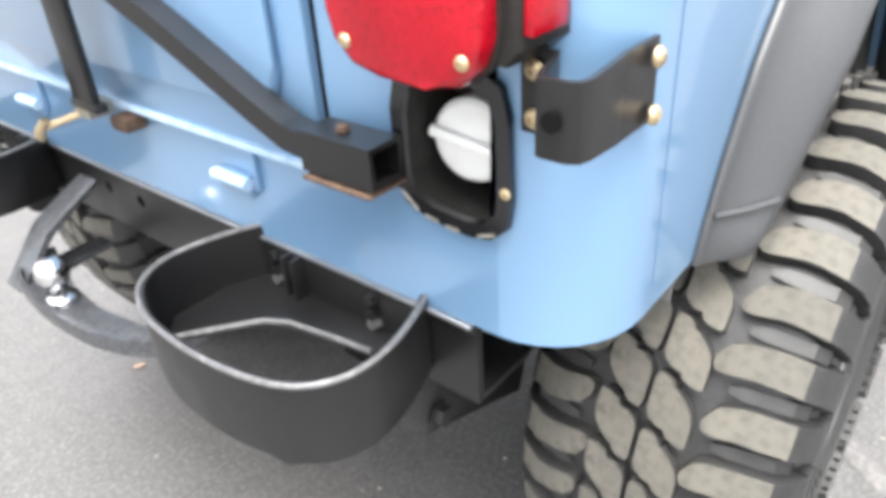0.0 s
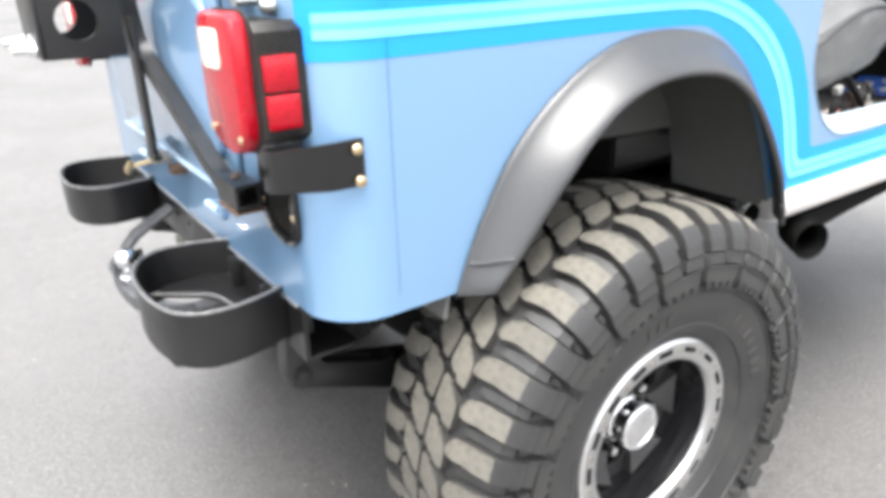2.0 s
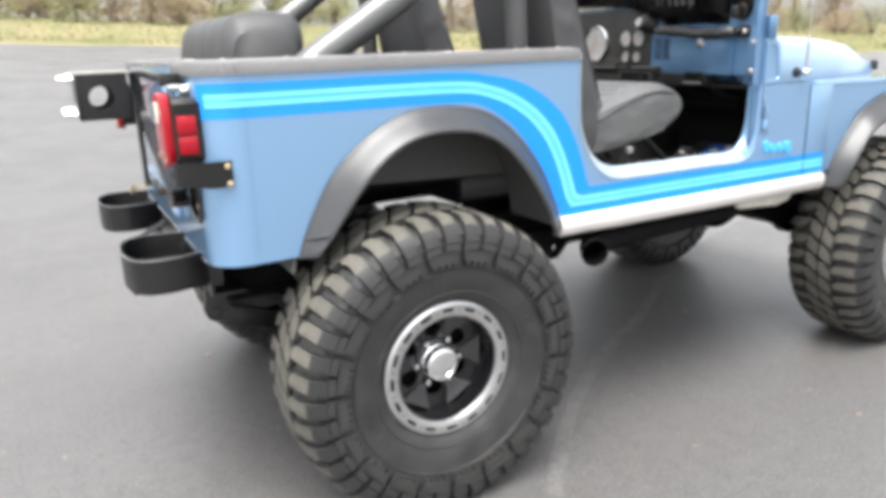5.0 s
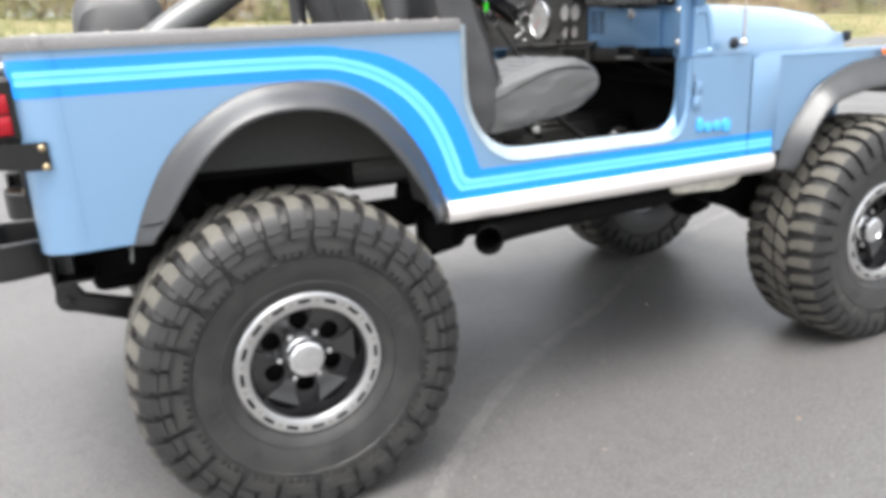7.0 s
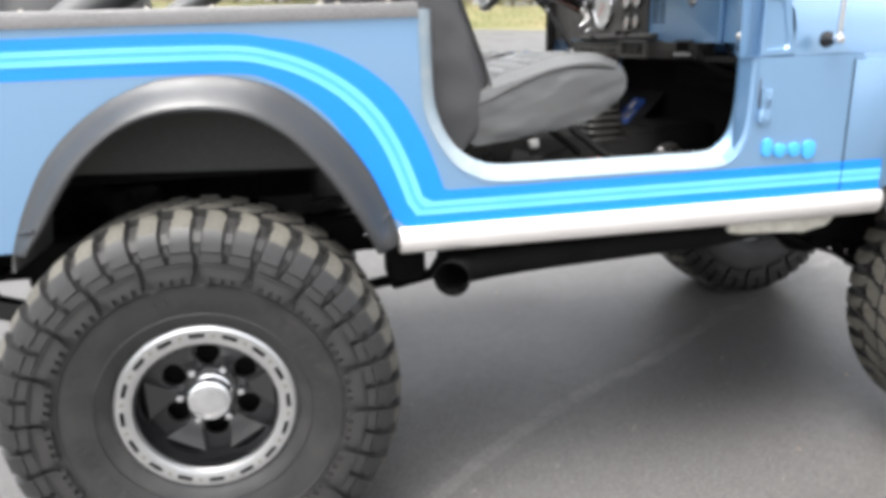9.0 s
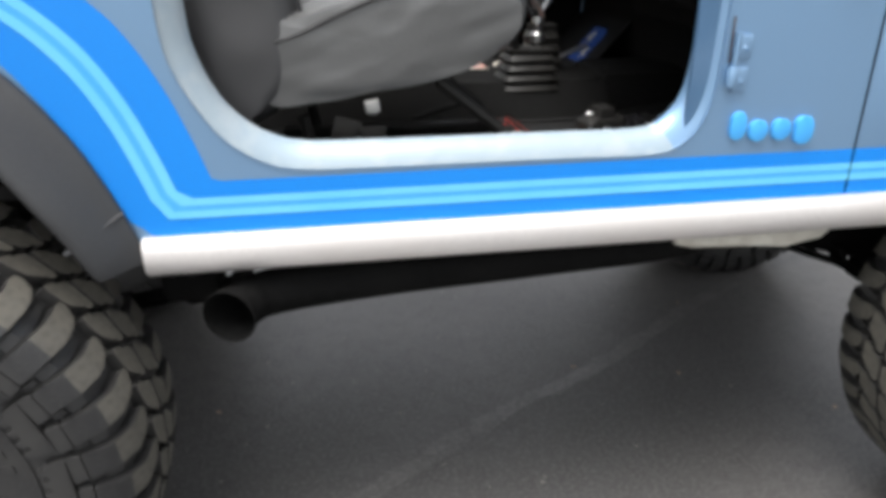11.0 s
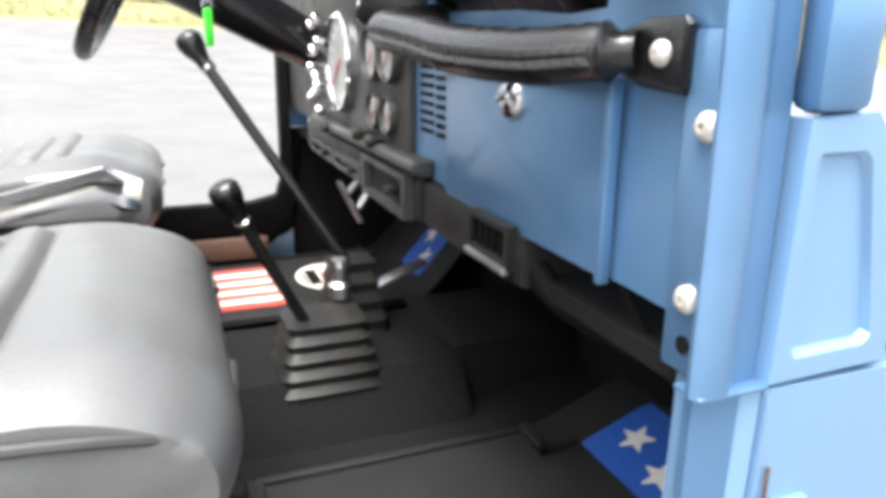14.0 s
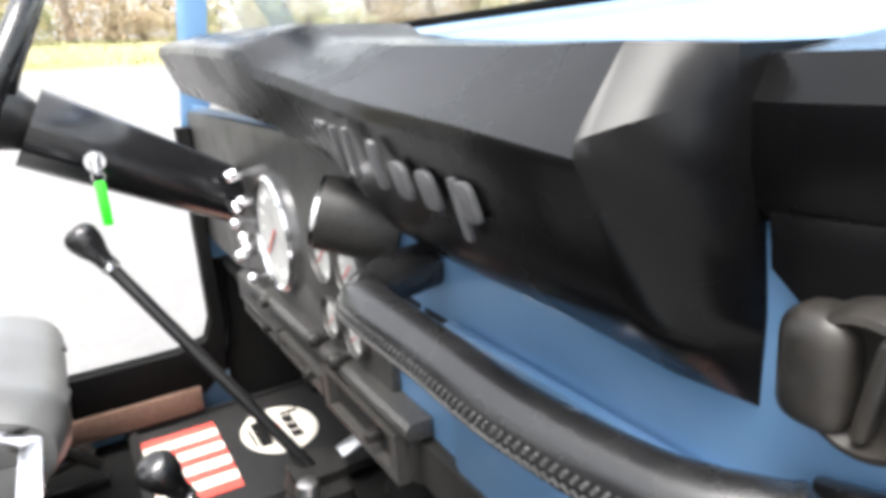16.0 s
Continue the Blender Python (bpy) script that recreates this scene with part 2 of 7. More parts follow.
# ==== mesh helpers ====
def part(name, bm, mat, parent=None, label="", sharp=35.0):
    """Links a bmesh as one mesh object, under a thing or a part where one is given."""
    bmesh.ops.recalc_face_normals(bm, faces=bm.faces)
    me = bpy.data.meshes.new(name)
    bm.to_mesh(me)
    bm.free()
    for m in mat if isinstance(mat, (list, tuple)) else [mat]:
        me.materials.append(m)
    me.polygons.foreach_set("use_smooth", [True] * len(me.polygons))
    me.set_sharp_from_angle(angle=radians(sharp))
    ob = new(name, me)
    if parent:
        ob.parent = parent
    if label:
        ob["label"] = label
    return ob


def share(name, ob, parent, m, label=""):
    """A further object on the mesh of ob, at the pose m under parent."""
    o = new(name, ob.data)
    o.parent = parent
    o.matrix_basis = m
    if label:
        o["label"] = label
    return o


def box(bm, lo, hi, b=0.004, m=None, seg=2):
    lo, hi = Vector(lo), Vector(hi)
    r = bmesh.ops.create_cube(bm, size=1.0, matrix=Matrix.Translation((lo + hi) / 2) @ Matrix.Diagonal((*(hi - lo), 1)))
    v = r["verts"]
    if b:
        e = list({e for x in v for e in x.link_edges})
        g = bmesh.ops.bevel(bm, geom=e, offset=b, segments=seg, affect="EDGES", profile=0.5)
        v = list({x for f in g["faces"] for x in f.verts} | {x for x in v if x.is_valid})
    if m is not None:
        bmesh.ops.transform(bm, matrix=m, verts=v)
    return v


AX = {"x": lambda p, t: Vector((t, p[0], p[1])), "y": lambda p, t: Vector((p[0], t, p[1])), "z": lambda p, t: Vector((p[0], p[1], t))}


def prism(bm, pts, axis, a, b, bev=0.0, seg=2):
    """The outline pts (in the two other axes) drawn out along the axis from a to b."""
    f = AX[axis]
    lo, hi = [bm.verts.new(f(p, a)) for p in pts], [bm.verts.new(f(p, b)) for p in pts]
    n = len(pts)
    fa, fb = bm.faces.new(lo), bm.faces.new(hi[::-1])
    for i in range(n):
        bm.faces.new((lo[i], hi[i], hi[(i + 1) % n], lo[(i + 1) % n]))
    if bev:
        bmesh.ops.bevel(bm, geom=list(fa.edges) + list(fb.edges), offset=bev, segments=seg, affect="EDGES", profile=0.5)


def plate(bm, outer, holes, axis, a, b):
    """A plate of outline outer with holes through it, from a to b along the axis."""
    f = AX[axis]
    rings = []
    for t in (a, b):
        edges, loops = [], []
        for pts in [outer, *holes]:
            vs = [bm.verts.new(f(p, t)) for p in pts]
            edges += [bm.edges.new((vs[i], vs[(i + 1) % len(vs)])) for i in range(len(vs))]
            loops.append(vs)
        bmesh.ops.triangle_fill(bm, edges=edges, use_beauty=True)
        rings.append(loops)
    for la, lb in zip(*rings):
        for i in range(len(la)):
            j = (i + 1) % len(la)
            bm.faces.new((la[i], la[j], lb[j], lb[i]))


def curve(pts, k=6, closed=False):
    """Points on a smooth curve through pts."""
    p = [Vector(q) for q in pts]
    n = len(p)
    out = []
    for i in range(n if closed else n - 1):
        a, b, c, d = (p[(i + j) % n] if closed else p[min(max(i + j, 0), n - 1)] for j in (-1, 0, 1, 2))
        for s in range(k):
            t = s / k
            out.append(0.5 * ((2 * b) + (c - a) * t + (2 * a - 5 * b + 4 * c - d) * t * t + (3 * b - a - 3 * c + d) * t ** 3))
    if not closed:
        out.append(p[-1])
    return out


def tube(bm, pts, r, n=12, closed=False, profile=None, up=None, caps=True):
    """A round bar, or one of the given profile, along pts. r may be a list, one radius a point."""
    p = [Vector(q) for q in pts]
    k = len(p)
    rings, ref = [], None
    for i in range(k):
        d = (p[(i + 1) % k] - p[i - 1]) if closed else (p[min(i + 1, k - 1)] - p[max(i - 1, 0)])
        d.normalize()
        if up is not None:
            s = d.cross(Vector(up)).normalized()
        else:
            if ref is None:
                ref = d.orthogonal().normalized()
            s = (ref - d * ref.dot(d)).normalized()
            ref = s
        w = s.cross(d)
        rad = r[i] if isinstance(r, (list, tuple)) else r
        prof = profile or [(rad * math.cos(2 * math.pi * j / n), rad * math.sin(2 * math.pi * j / n)) for j in range(n)]
        rings.append([bm.verts.new(p[i] + s * a + w * b) for a, b in prof])
    loft(bm, rings, closed, caps)


def loft(bm, rings, closed=False, caps=True):
    k, n = len(rings), len(rings[0])
    for i in range(k if closed else k - 1):
        a, b = rings[i], rings[(i + 1) % k]
        for j in range(n):
            bm.faces.new((a[j], a[(j + 1) % n], b[(j + 1) % n], b[j]))
    if caps and not closed:
        bm.faces.new(rings[0][::-1])
        bm.faces.new(rings[-1])


def sheet(bm, rows):
    """A skin over rows of points."""
    v = [[bm.verts.new(p) for p in row] for row in rows]
    for a, b in zip(v, v[1:]):
        for i in range(len(a) - 1):
            bm.faces.new((a[i], a[i + 1], b[i + 1], b[i]))
    return v


def thick(bm, d):
    """Gives a skin the thickness d."""
    bmesh.ops.recalc_face_normals(bm, faces=bm.faces)
    bmesh.ops.solidify(bm, geom=list(bm.faces), thickness=d)


def lathe(bm, prof, m, n=40, closed=False):
    """Turns the profile of (radius, height) about the local z of m."""
    rings = []
    for r, h in prof:
        if r < 1e-6:
            rings.append([bm.verts.new(m @ Vector((0, 0, h)))])
        else:
            rings.append([bm.verts.new(m @ Vector((r * math.cos(2 * math.pi * j / n), r * math.sin(2 * math.pi * j / n), h))) for j in range(n)])
    k = len(rings)
    for i in range(k if closed else k - 1):
        a, b = rings[i], rings[(i + 1) % k]
        for j in range(n):
            q = (j + 1) % n
            if len(a) == 1:
                bm.faces.new((a[0], b[q], b[j]))
            elif len(b) == 1:
                bm.faces.new((a[j], a[q], b[0]))
            else:
                bm.faces.new((a[j], a[q], b[q], b[j]))


def rounded(x0, x1, y0, y1, r, n=5):
    """The outline of a rectangle with rounded corners."""
    out = []
    for cx, cy, a in ((x1 - r, y1 - r, 0), (x0 + r, y1 - r, 90), (x0 + r, y0 + r, 180), (x1 - r, y0 + r, 270)):
        out += [(cx + r * math.cos(radians(a + 90 * i / n)), cy + r * math.sin(radians(a + 90 * i / n))) for i in range(n + 1)]
    return out


def bolt(bm, at, out, r=0.009, h=0.006, dome=True):
    """A bolt head at a place, that points along out."""
    z = Vector(out).normalized()
    m = Matrix.Translation(at) @ z.to_track_quat("Z", "Y").to_matrix().to_4x4()
    if dome:
        lathe(bm, [(r, 0), (r, h * 0.35), (r * 0.8, h * 0.75), (r * 0.45, h), (r * 0.32, h), (r * 0.28, h * 0.5), (0, h * 0.5)], m, 14)
    else:
        lathe(bm, [(r * 1.35, 0), (r * 1.35, h * 0.2), (r, h * 0.22), (r, h), (r * 0.55, h * 1.1), (0, h * 1.1)], m, 6)


def thing(name, label, category, at=(0, 0, 0), group="", kind=""):
    o = new(name)
    o.location = at
    return tagged(o, label, category, group, kind)


# ==== ground and surroundings ====
def lot_edge(x):
    """The y at which the asphalt ends."""
    return 30.0 - 0.10 * x + 0.5 * math.sin(x * 0.23)


def slope(x, y):
    """The height of the asphalt, which rises gently towards its far edge."""
    x = max(-60, min(60, x))
    k = max(0.0, (y - 2.5) / (lot_edge(x) - 2.5))
    return max(0.35, 2.0 - 0.045 * x) * min(1.0, k) ** 1.25


bm = bmesh.new()
_xs = [-900, -400, -200, -100, -60, -40, -30, -20, -12, -6, 0, 6, 12, 20, 30, 40, 60, 100, 200, 400, 900]
_ys = [-900, -200, -60, -20, -5, 0, 2.5, 5, 8, 12, 16, 20, 23, 25, 27, 28, 29, 30, 31, 32, 33, 35, 37, 39, 42, 46, 52, 70, 120, 300, 900]


def terrain(x, y):
    d = y - lot_edge(max(-60, min(60, x)))
    if d < -1:
        return slope(x, y) - 0.04
    return slope(x, y) - 0.04 + 0.07 * min(1, (d + 1)) + 2.6 * (1 - math.exp(-max(0, d) / 14.0)) + 0.12 * noise.noise(Vector((x * 0.2, y * 0.2, 0)))


_xs2 = sorted(set(_xs) | set(range(-60, 62, 3)))
sheet(bm, [[(x, y, terrain(x, y)) for x in _xs2] for y in _ys])
tagged(part("ground", bm, GRASSM), "grassy bank with patches of dry grass rising beyond the asphalt", "ground", kind="structure")

bm = bmesh.new()
_ex = [-300, -120, -70] + list(range(-60, 62, 2)) + [70, 120, 300]
_py = [-300, -30, -4, 2.5, 4, 6, 9, 12, 15, 18, 21, 24]
sheet(bm, [[(x, y, slope(x, y)) for x in _ex] for y in _py] + [[(x, lot_edge(max(-60, min(60, x))) - d, slope(x, lot_edge(max(-60, min(60, x))) - d)) for x in _ex] for d in (2, 0)])
tagged(part("pavement", bm, ASPHALT), "weathered grey asphalt of an open parking lot", "pavement", kind="structure")

bm = bmesh.new()
_cr = curve([(0.30, -1.02, 0), (0.445, -0.86, 0), (0.80, -0.53, 0), (1.25, -0.22, 0), (1.66, 0.0, 0), (2.3, 0.42, 0), (3.2, 0.9, 0), (4.4, 1.3, 0)], 14)
_l, _r = [], []
for i, p in enumerate(_cr):
    w = 0.020 + 0.018 * abs(noise.noise(Vector((i * 0.31, 0, 3)))) + 0.010 * random.random()
    j = Vector((random.uniform(-0.006, 0.006), random.uniform(-0.006, 0.006), 0))
    _l.append(p + j + Vector((-w * 0.6, w * 0.8, 0.0022)))
    _r.append(p + j + Vector((w * 0.6, -w * 0.8, 0.0022)))
sheet(bm, [_l, _r])
tagged(part("pavement_joint", bm, SEALER), "pale worn joint running across the asphalt", "pavement", kind="structure")


def crumb(at, size, name="fallen_leaf", label="small curled dry leaf lying on the asphalt"):
    b = bmesh.new()
    a = random.uniform(0, 6.28)
    rows = []
    for i in range(4):
        u = i / 3 - 0.5
        w = 0.5 * math.cos(u * 2.4)
        rows.append([Vector((u * size * 2, v * w * size, 0.35 * size * (u * u + v * v) + 0.001)) for v in (-1, 0, 1)])
    sheet(b, rows)
    thick(b, 0.0012)
    o = part(name, b, DEBRIS)
    o.matrix_basis = Matrix.Translation((at[0], at[1], 0.002)) @ Matrix.Rotation(a, 4, "Z")
    return tagged(o, label, "leaf", "litter on the asphalt")


for x, y, s in ((-0.43, 0.72, 0.016), (1.59, -1.22, 0.008), (1.88, -0.10, 0.009), (1.56, -0.01, 0.008), (0.45, -0.066, 0.008), (2.25, -0.35, 0.009),
                (0.9, -1.05, 0.006), (1.75, -0.75, 0.006), (2.1, 0.35, 0.008), (1.2, 0.9, 0.007), (2.9, 0.6, 0.009), (3.4, -0.4, 0.008)):
    crumb((x, y), s)


bm = bmesh.new()
_g = random.Random(11)
for _ in range(620):
    x, y = _g.uniform(-2.2, 4.5), _g.uniform(-2.6, 2.6)
    r = _g.uniform(0.0018, 0.0052)
    z = slope(x, y)
    v = [bm.verts.new((x + r * _g.uniform(0.7, 1.2) * math.cos(a), y + r * _g.uniform(0.7, 1.2) * math.sin(a), z)) for a in (0, 1.3, 2.5, 3.8, 5.0)]
    t_ = bm.verts.new((x, y, z + r * 0.9))
    for i in range(5):
        bm.faces.new((v[i], v[(i + 1) % 5], t_))
tagged(part("grit", bm, GRITM), "pale grit and chaff scattered on the asphalt", "grit", kind="stuff")


# trees and brush along the bank
def tree(at, h, r, lean, seed, leafy):
    rnd = random.Random(seed)
    t = thing("tree", "slender roadside tree with grey-brown bark and sparse spring leaves" if leafy else "bare grey-brown tree trunk standing in dry brush", "tree", at, "trees on the bank")
    b = bmesh.new()
    top = Vector((lean[0], lean[1], h))
    spine = [top * s + Vector((rnd.uniform(-1, 1), rnd.uniform(-1, 1), 0)) * 0.10 * s * h * 0.2 for s in (0, 0.2, 0.4, 0.6, 0.8, 1)]
    spine[0] = Vector((0, 0, -0.15))
    tube(b, curve(spine, 3), [r * 1.35] + [r * (1 - 0.8 * i / 15) for i in range(15)], 9)
    part("trunk", b, BARK, t)
    b = bmesh.new()
    tips = []
    for i in range(11):
        s = rnd.uniform(0.3, 0.95)
        base = top * s
        a = rnd.uniform(0, 6.28)
        ln = h * rnd.uniform(0.16, 0.34)
        tip = base + Vector((math.cos(a) * ln, math.sin(a) * ln, ln * rnd.uniform(0.3, 0.9)))
        mid = (base + tip) / 2 + Vector((0, 0, -ln * 0.08))
        tube(b, [base, mid, tip], [r * 0.35, r * 0.22, r * 0.08], 5)
        tips += [tip, mid, (tip + mid) / 2]
    part("limb", b, BARK, t)
    b = bmesh.new()
    for c in tips:
        for _ in range(70 if leafy else 16):
            o = c + Vector([rnd.gauss(0, h * 0.055) for _ in range(3)])
            u = Vector([rnd.uniform(-1, 1) for _ in range(3)]).normalized() * rnd.uniform(0.05, 0.11)
            w = u.orthogonal().normalized() * rnd.uniform(0.03, 0.06)
            b.faces.new([b.verts.new(o - u), b.verts.new(o + w), b.verts.new(o + u), b.verts.new(o - w)])
    part("crown", b, LEAFM if leafy else BRUSH, t)
    return t


def bush(at, w, h, seed, mat, label):
    rnd = random.Random(seed)
    t = thing("bush", label, "bush", at, "brush on the bank")
    b = bmesh.new()
    for _ in range(14):
        a = rnd.uniform(0, 6.28)
        tip = Vector((math.cos(a) * w * rnd.uniform(0.2, 0.9), math.sin(a) * w * rnd.uniform(0.2, 0.9), h * rnd.uniform(0.5, 1)))
        tube(b, [Vector((0, 0, -0.1)), tip * 0.5 + Vector((0, 0, h * 0.1)), tip], [0.03, 0.02, 0.008], 4)
    part("stem", b, BARK, t)
    b = bmesh.new()
    for _ in range(1500):
        a, q = rnd.uniform(0, 6.28), rnd.random() ** 0.5
        o = Vector((math.cos(a) * w * q, math.sin(a) * w * q, h * (0.06 + 0.94 * rnd.random()) * (1.05 - 0.5 * q * q)))
        o += Vector((noise.noise(o * 1.3 + Vector((seed, 0, 0))), noise.noise(o * 1.3 + Vector((0, seed, 0))), noise.noise(o + Vector((0, 0, seed))))) * 0.5
        k = 1.0 if h < 3 else 1.7
        u = Vector([rnd.uniform(-1, 1) for _ in range(3)]).normalized() * rnd.uniform(0.04, 0.11) * k
        v = u.orthogonal().normalized() * rnd.uniform(0.025, 0.06) * k
        b.faces.new([b.verts.new(o - u), b.verts.new(o + v), b.verts.new(o + u), b.verts.new(o - v)])
    part("foliage", b, mat, t)
    return t


_rnd = random.Random(5)
for i in range(34):
    x = -58 + i * 3.6 + _rnd.uniform(-1.2, 1.2)
    y = lot_edge(max(-60, min(60, x))) + _rnd.uniform(7, 17)
    tree((x, y, terrain(x, y)), _rnd.uniform(7, 12), _rnd.uniform(0.10, 0.24), (_rnd.uniform(-0.6, 0.6), _rnd.uniform(-0.5, 0.5)), i, i % 3 != 0)
for i in range(46):
    x = -58 + i * 2.6 + _rnd.uniform(-1, 1)
    y = lot_edge(max(-60, min(60, x))) + _rnd.uniform(6, 13)
    dry = _rnd.random() < 0.55
    bush((x, y, terrain(x, y)), _rnd.uniform(1.2, 2.2), _rnd.uniform(1.2, 2.8), 100 + i, BRUSH if dry else LEAFM,
         "tangled dry brown brush at the foot of the bank" if dry else "loose green spring shrub on the bank")
for i in range(44):
    x = -60 + i * 2.8 + _rnd.uniform(-1, 1)
    y = lot_edge(max(-60, min(60, x))) + _rnd.uniform(13, 20)
    dry = _rnd.random() < 0.7
    bush((x, y, terrain(x, y)), _rnd.uniform(2.0, 3.0), _rnd.uniform(3.5, 5.5), 300 + i, BRUSH if dry else LEAFM,
         "tall tangled brown brush on the bank" if dry else "tall loose green shrub on the bank")

bm = bmesh.new()
for _ in range(22000):
    x = _rnd.uniform(-55, 60)
    y = lot_edge(max(-60, min(60, x))) + 0.1 + 9 * _rnd.random() ** 1.6
    z = terrain(x, y)
    a, hgt = _rnd.uniform(0, 6.28), _rnd.uniform(0.08, 0.28)
    d = Vector((math.cos(a), math.sin(a), 0)) * 0.02
    k = Vector((_rnd.uniform(-0.08, 0.08), _rnd.uniform(-0.08, 0.08), hgt))
    p = Vector((x, y, z - 0.02))
    bm.faces.new([bm.verts.new(p - d), bm.verts.new(p + d), bm.verts.new(p + k)])
tagged(part("grass", bm, BLADE), "long dry and green grass tufts along the asphalt edge", "grass", kind="stuff")

# ==== the off-road vehicle: outside ====
car = thing("off_road_vehicle", "open pale blue off-road vehicle with blue side stripes and mud tyres", "vehicle")
YS, XR, ZB, ZT = 0.756, -0.605, 0.848, 1.345   # half width, rear face, lower and upper edge of the tub
RC = 0.10                                      # radius of the tub's upright corners
XB, XD = 0.588, 1.478                          # rear and front edge of the door opening's lip

ARCH = [(-0.37, 0.85), (-0.322, 0.967), (-0.24, 1.070), (-0.105, 1.157), (0.014, 1.198), (0.132, 1.212), (0.262, 1.178), (0.355, 1.10), (0.436, 0.978), (0.497, 0.845)]
ARCH_S = [(p.x, p.y) for p in curve([(x, z, 0) for x, z in ARCH], 4)]
LIP_O = [(0.583, 1.36), (0.584, 1.18), (0.594, 1.105), (0.627, 1.035), (0.662, 0.988), (0.708, 0.956), (0.768, 0.938), (0.90, 0.935), (1.20, 0.934), (1.375, 0.933), (1.425, 0.950), (1.458, 0.985), (1.474, 1.04), (1.478, 1.12), (1.480, 1.215)]
LIP_I = [(0.618, 1.36), (0.619, 1.19), (0.628, 1.115), (0.655, 1.052), (0.690, 1.012), (0.728, 0.988), (0.780, 0.974), (0.90, 0.971), (1.19, 0.970), (1.355, 0.970), (1.398, 0.984), (1.427, 1.014), (1.442, 1.062), (1.447, 1.13), (1.448, 1.215)]
LIP_OS = [(p.x, p.y) for p in curve([(x, z, 0) for x, z in LIP_O], 3)]
LIP_IS = [(p.x, p.y) for p in curve([(x, z, 0) for x, z in LIP_I], 3)]


def side(s, name, label):
    """One body side: s is -1 for the passenger's side, 1 for the driver's."""
    bm = bmesh.new()
    out = [(XR + RC, ZB), *ARCH_S, (0.50, 0.828), (1.80, 0.828), (1.80, 1.213), *LIP_OS[::-1], (0.583, ZT), (XR + RC, ZT)]
    out = [p for i, p in enumerate(out) if p[1] <= ZT + 1e-6 or p == (0.583, ZT)]
    prism(bm, out, "y", s * YS, s * (YS - 0.012))
    body = part(name, bm, PAINT, car, label)
    # rounded lip round the door opening
    bm = bmesh.new()
    rows = []
    for k, f in ((0, 0.0), (0, 0.004), (0.25, 0.008), (0.6, 0.016), (0.85, 0.026), (1.0, 0.036), (1.0, 0.044)):
        off = 0.0015 if f == 0 else 0
        rows.append([(a[0] + (b[0] - a[0]) * k, s * (YS + 0.002 - f + off), a[1] + (b[1] - a[1]) * k) for a, b in zip(LIP_OS, LIP_IS)])
    sheet(bm, rows)
    bm.faces.index_update()
    for f in bm.faces:
        q = LIP_IS[f.index % (len(LIP_IS) - 1)]
        # The sky-paled colour ends at the front jamb, which stays body blue.
        f.material_index = 0 if q[0] < 1.385 else 1
    # Driver's lip is black instead of blue, to paint in its backlit shade.
    part("door_sill", bm, [SILL, PAINT] if s < 0 else [PLASTIC, PLASTIC], body, "worn blue painted door opening lip, paled for the sky it reflects" if s < 0 else "door opening lip, black for its backlit shade", 50)
    return body


right = side(-1, "quarter_panel", "")
left = side(1, "quarter_panel", "")

# rear face with rounded corners and a hole for the filler
FILL = [(-0.553, 1.088), (-0.575, 1.105), (-0.61, 1.112), (-0.645, 1.110), (-0.667, 1.098), (-0.674, 1.075), (-0.676, 1.0), (-0.672, 0.972), (-0.655, 0.957), (-0.63, 0.953), (-0.585, 0.957), (-0.558, 0.968), (-0.547, 0.985), (-0.546, 1.06)]
CEN = (-0.61, 1.03)


def scaled(pts, k, c=CEN):
    return [(c[0] + (x - c[0]) * k, c[1] + (y - c[1]) * k) for x, y in pts]


bm = bmesh.new()
plate(bm, [(-YS + RC, ZB - 0.003), (YS - RC, ZB - 0.003), (YS - RC, ZT), (-YS + RC, ZT)], [scaled(FILL, 0.86)], "x", XR, XR + 0.012)
rear = part("rear_panel", bm, PAINT, car)
for s in (-1, 1):
    bm = bmesh.new()
    rows = []
    for i in range(9):
        a = radians(90 * i / 8)
        x, y = XR + RC - RC * math.cos(a), s * (YS - RC + RC * math.sin(a))
        rows.append([(x, y, ZB - 0.003 + 0.003 * i / 8), (x, y, 1.0), (x, y, ZT)])
    sheet(bm, rows)
    thick(bm, 0.010)
    part("body_corner", bm, PAINT, car)

# seams
bm = bmesh.new()
box(bm, (-0.4891, -YS - 0.0008, ZB + 0.03), (-0.4879, -YS + 0.002, ZT), 0)
part("panel_seam", bm, PAINT_IN, right)

# tailgate with its pressed panel
bm = bmesh.new()
box(bm, (XR - 0.010, -0.445, 0.975), (XR + 0.006, 0.445, ZT + 0.02), 0.005)
gate = part("tailgate", bm, PAINT, car)
bm = bmesh.new()
prism(bm, rounded(-0.405, 0.405, 1.03, 1.315, 0.05), "x", XR - 0.022, XR - 0.009, 0.009, 3)
part("pressed_panel", bm, PAINT, gate)
# Lower edge strip: its highlight is put into the colour.
bm = bmesh.new()
box(bm, (XR - 0.0155, -0.452, 0.968), (XR - 0.002, 0.452, 0.977), 0.003)
part("gate_edge", bm, PALEP, gate, "lower edge in pale blue, standing for its glint")
for y in (-0.4505, 0.4505):
    bm = bmesh.new()
    box(bm, (XR - 0.002, y - 0.0022, 0.97), (XR + 0.004, y + 0.0022, ZT), 0)
    part("gate_gap", bm, DULL_BLACK, rear)
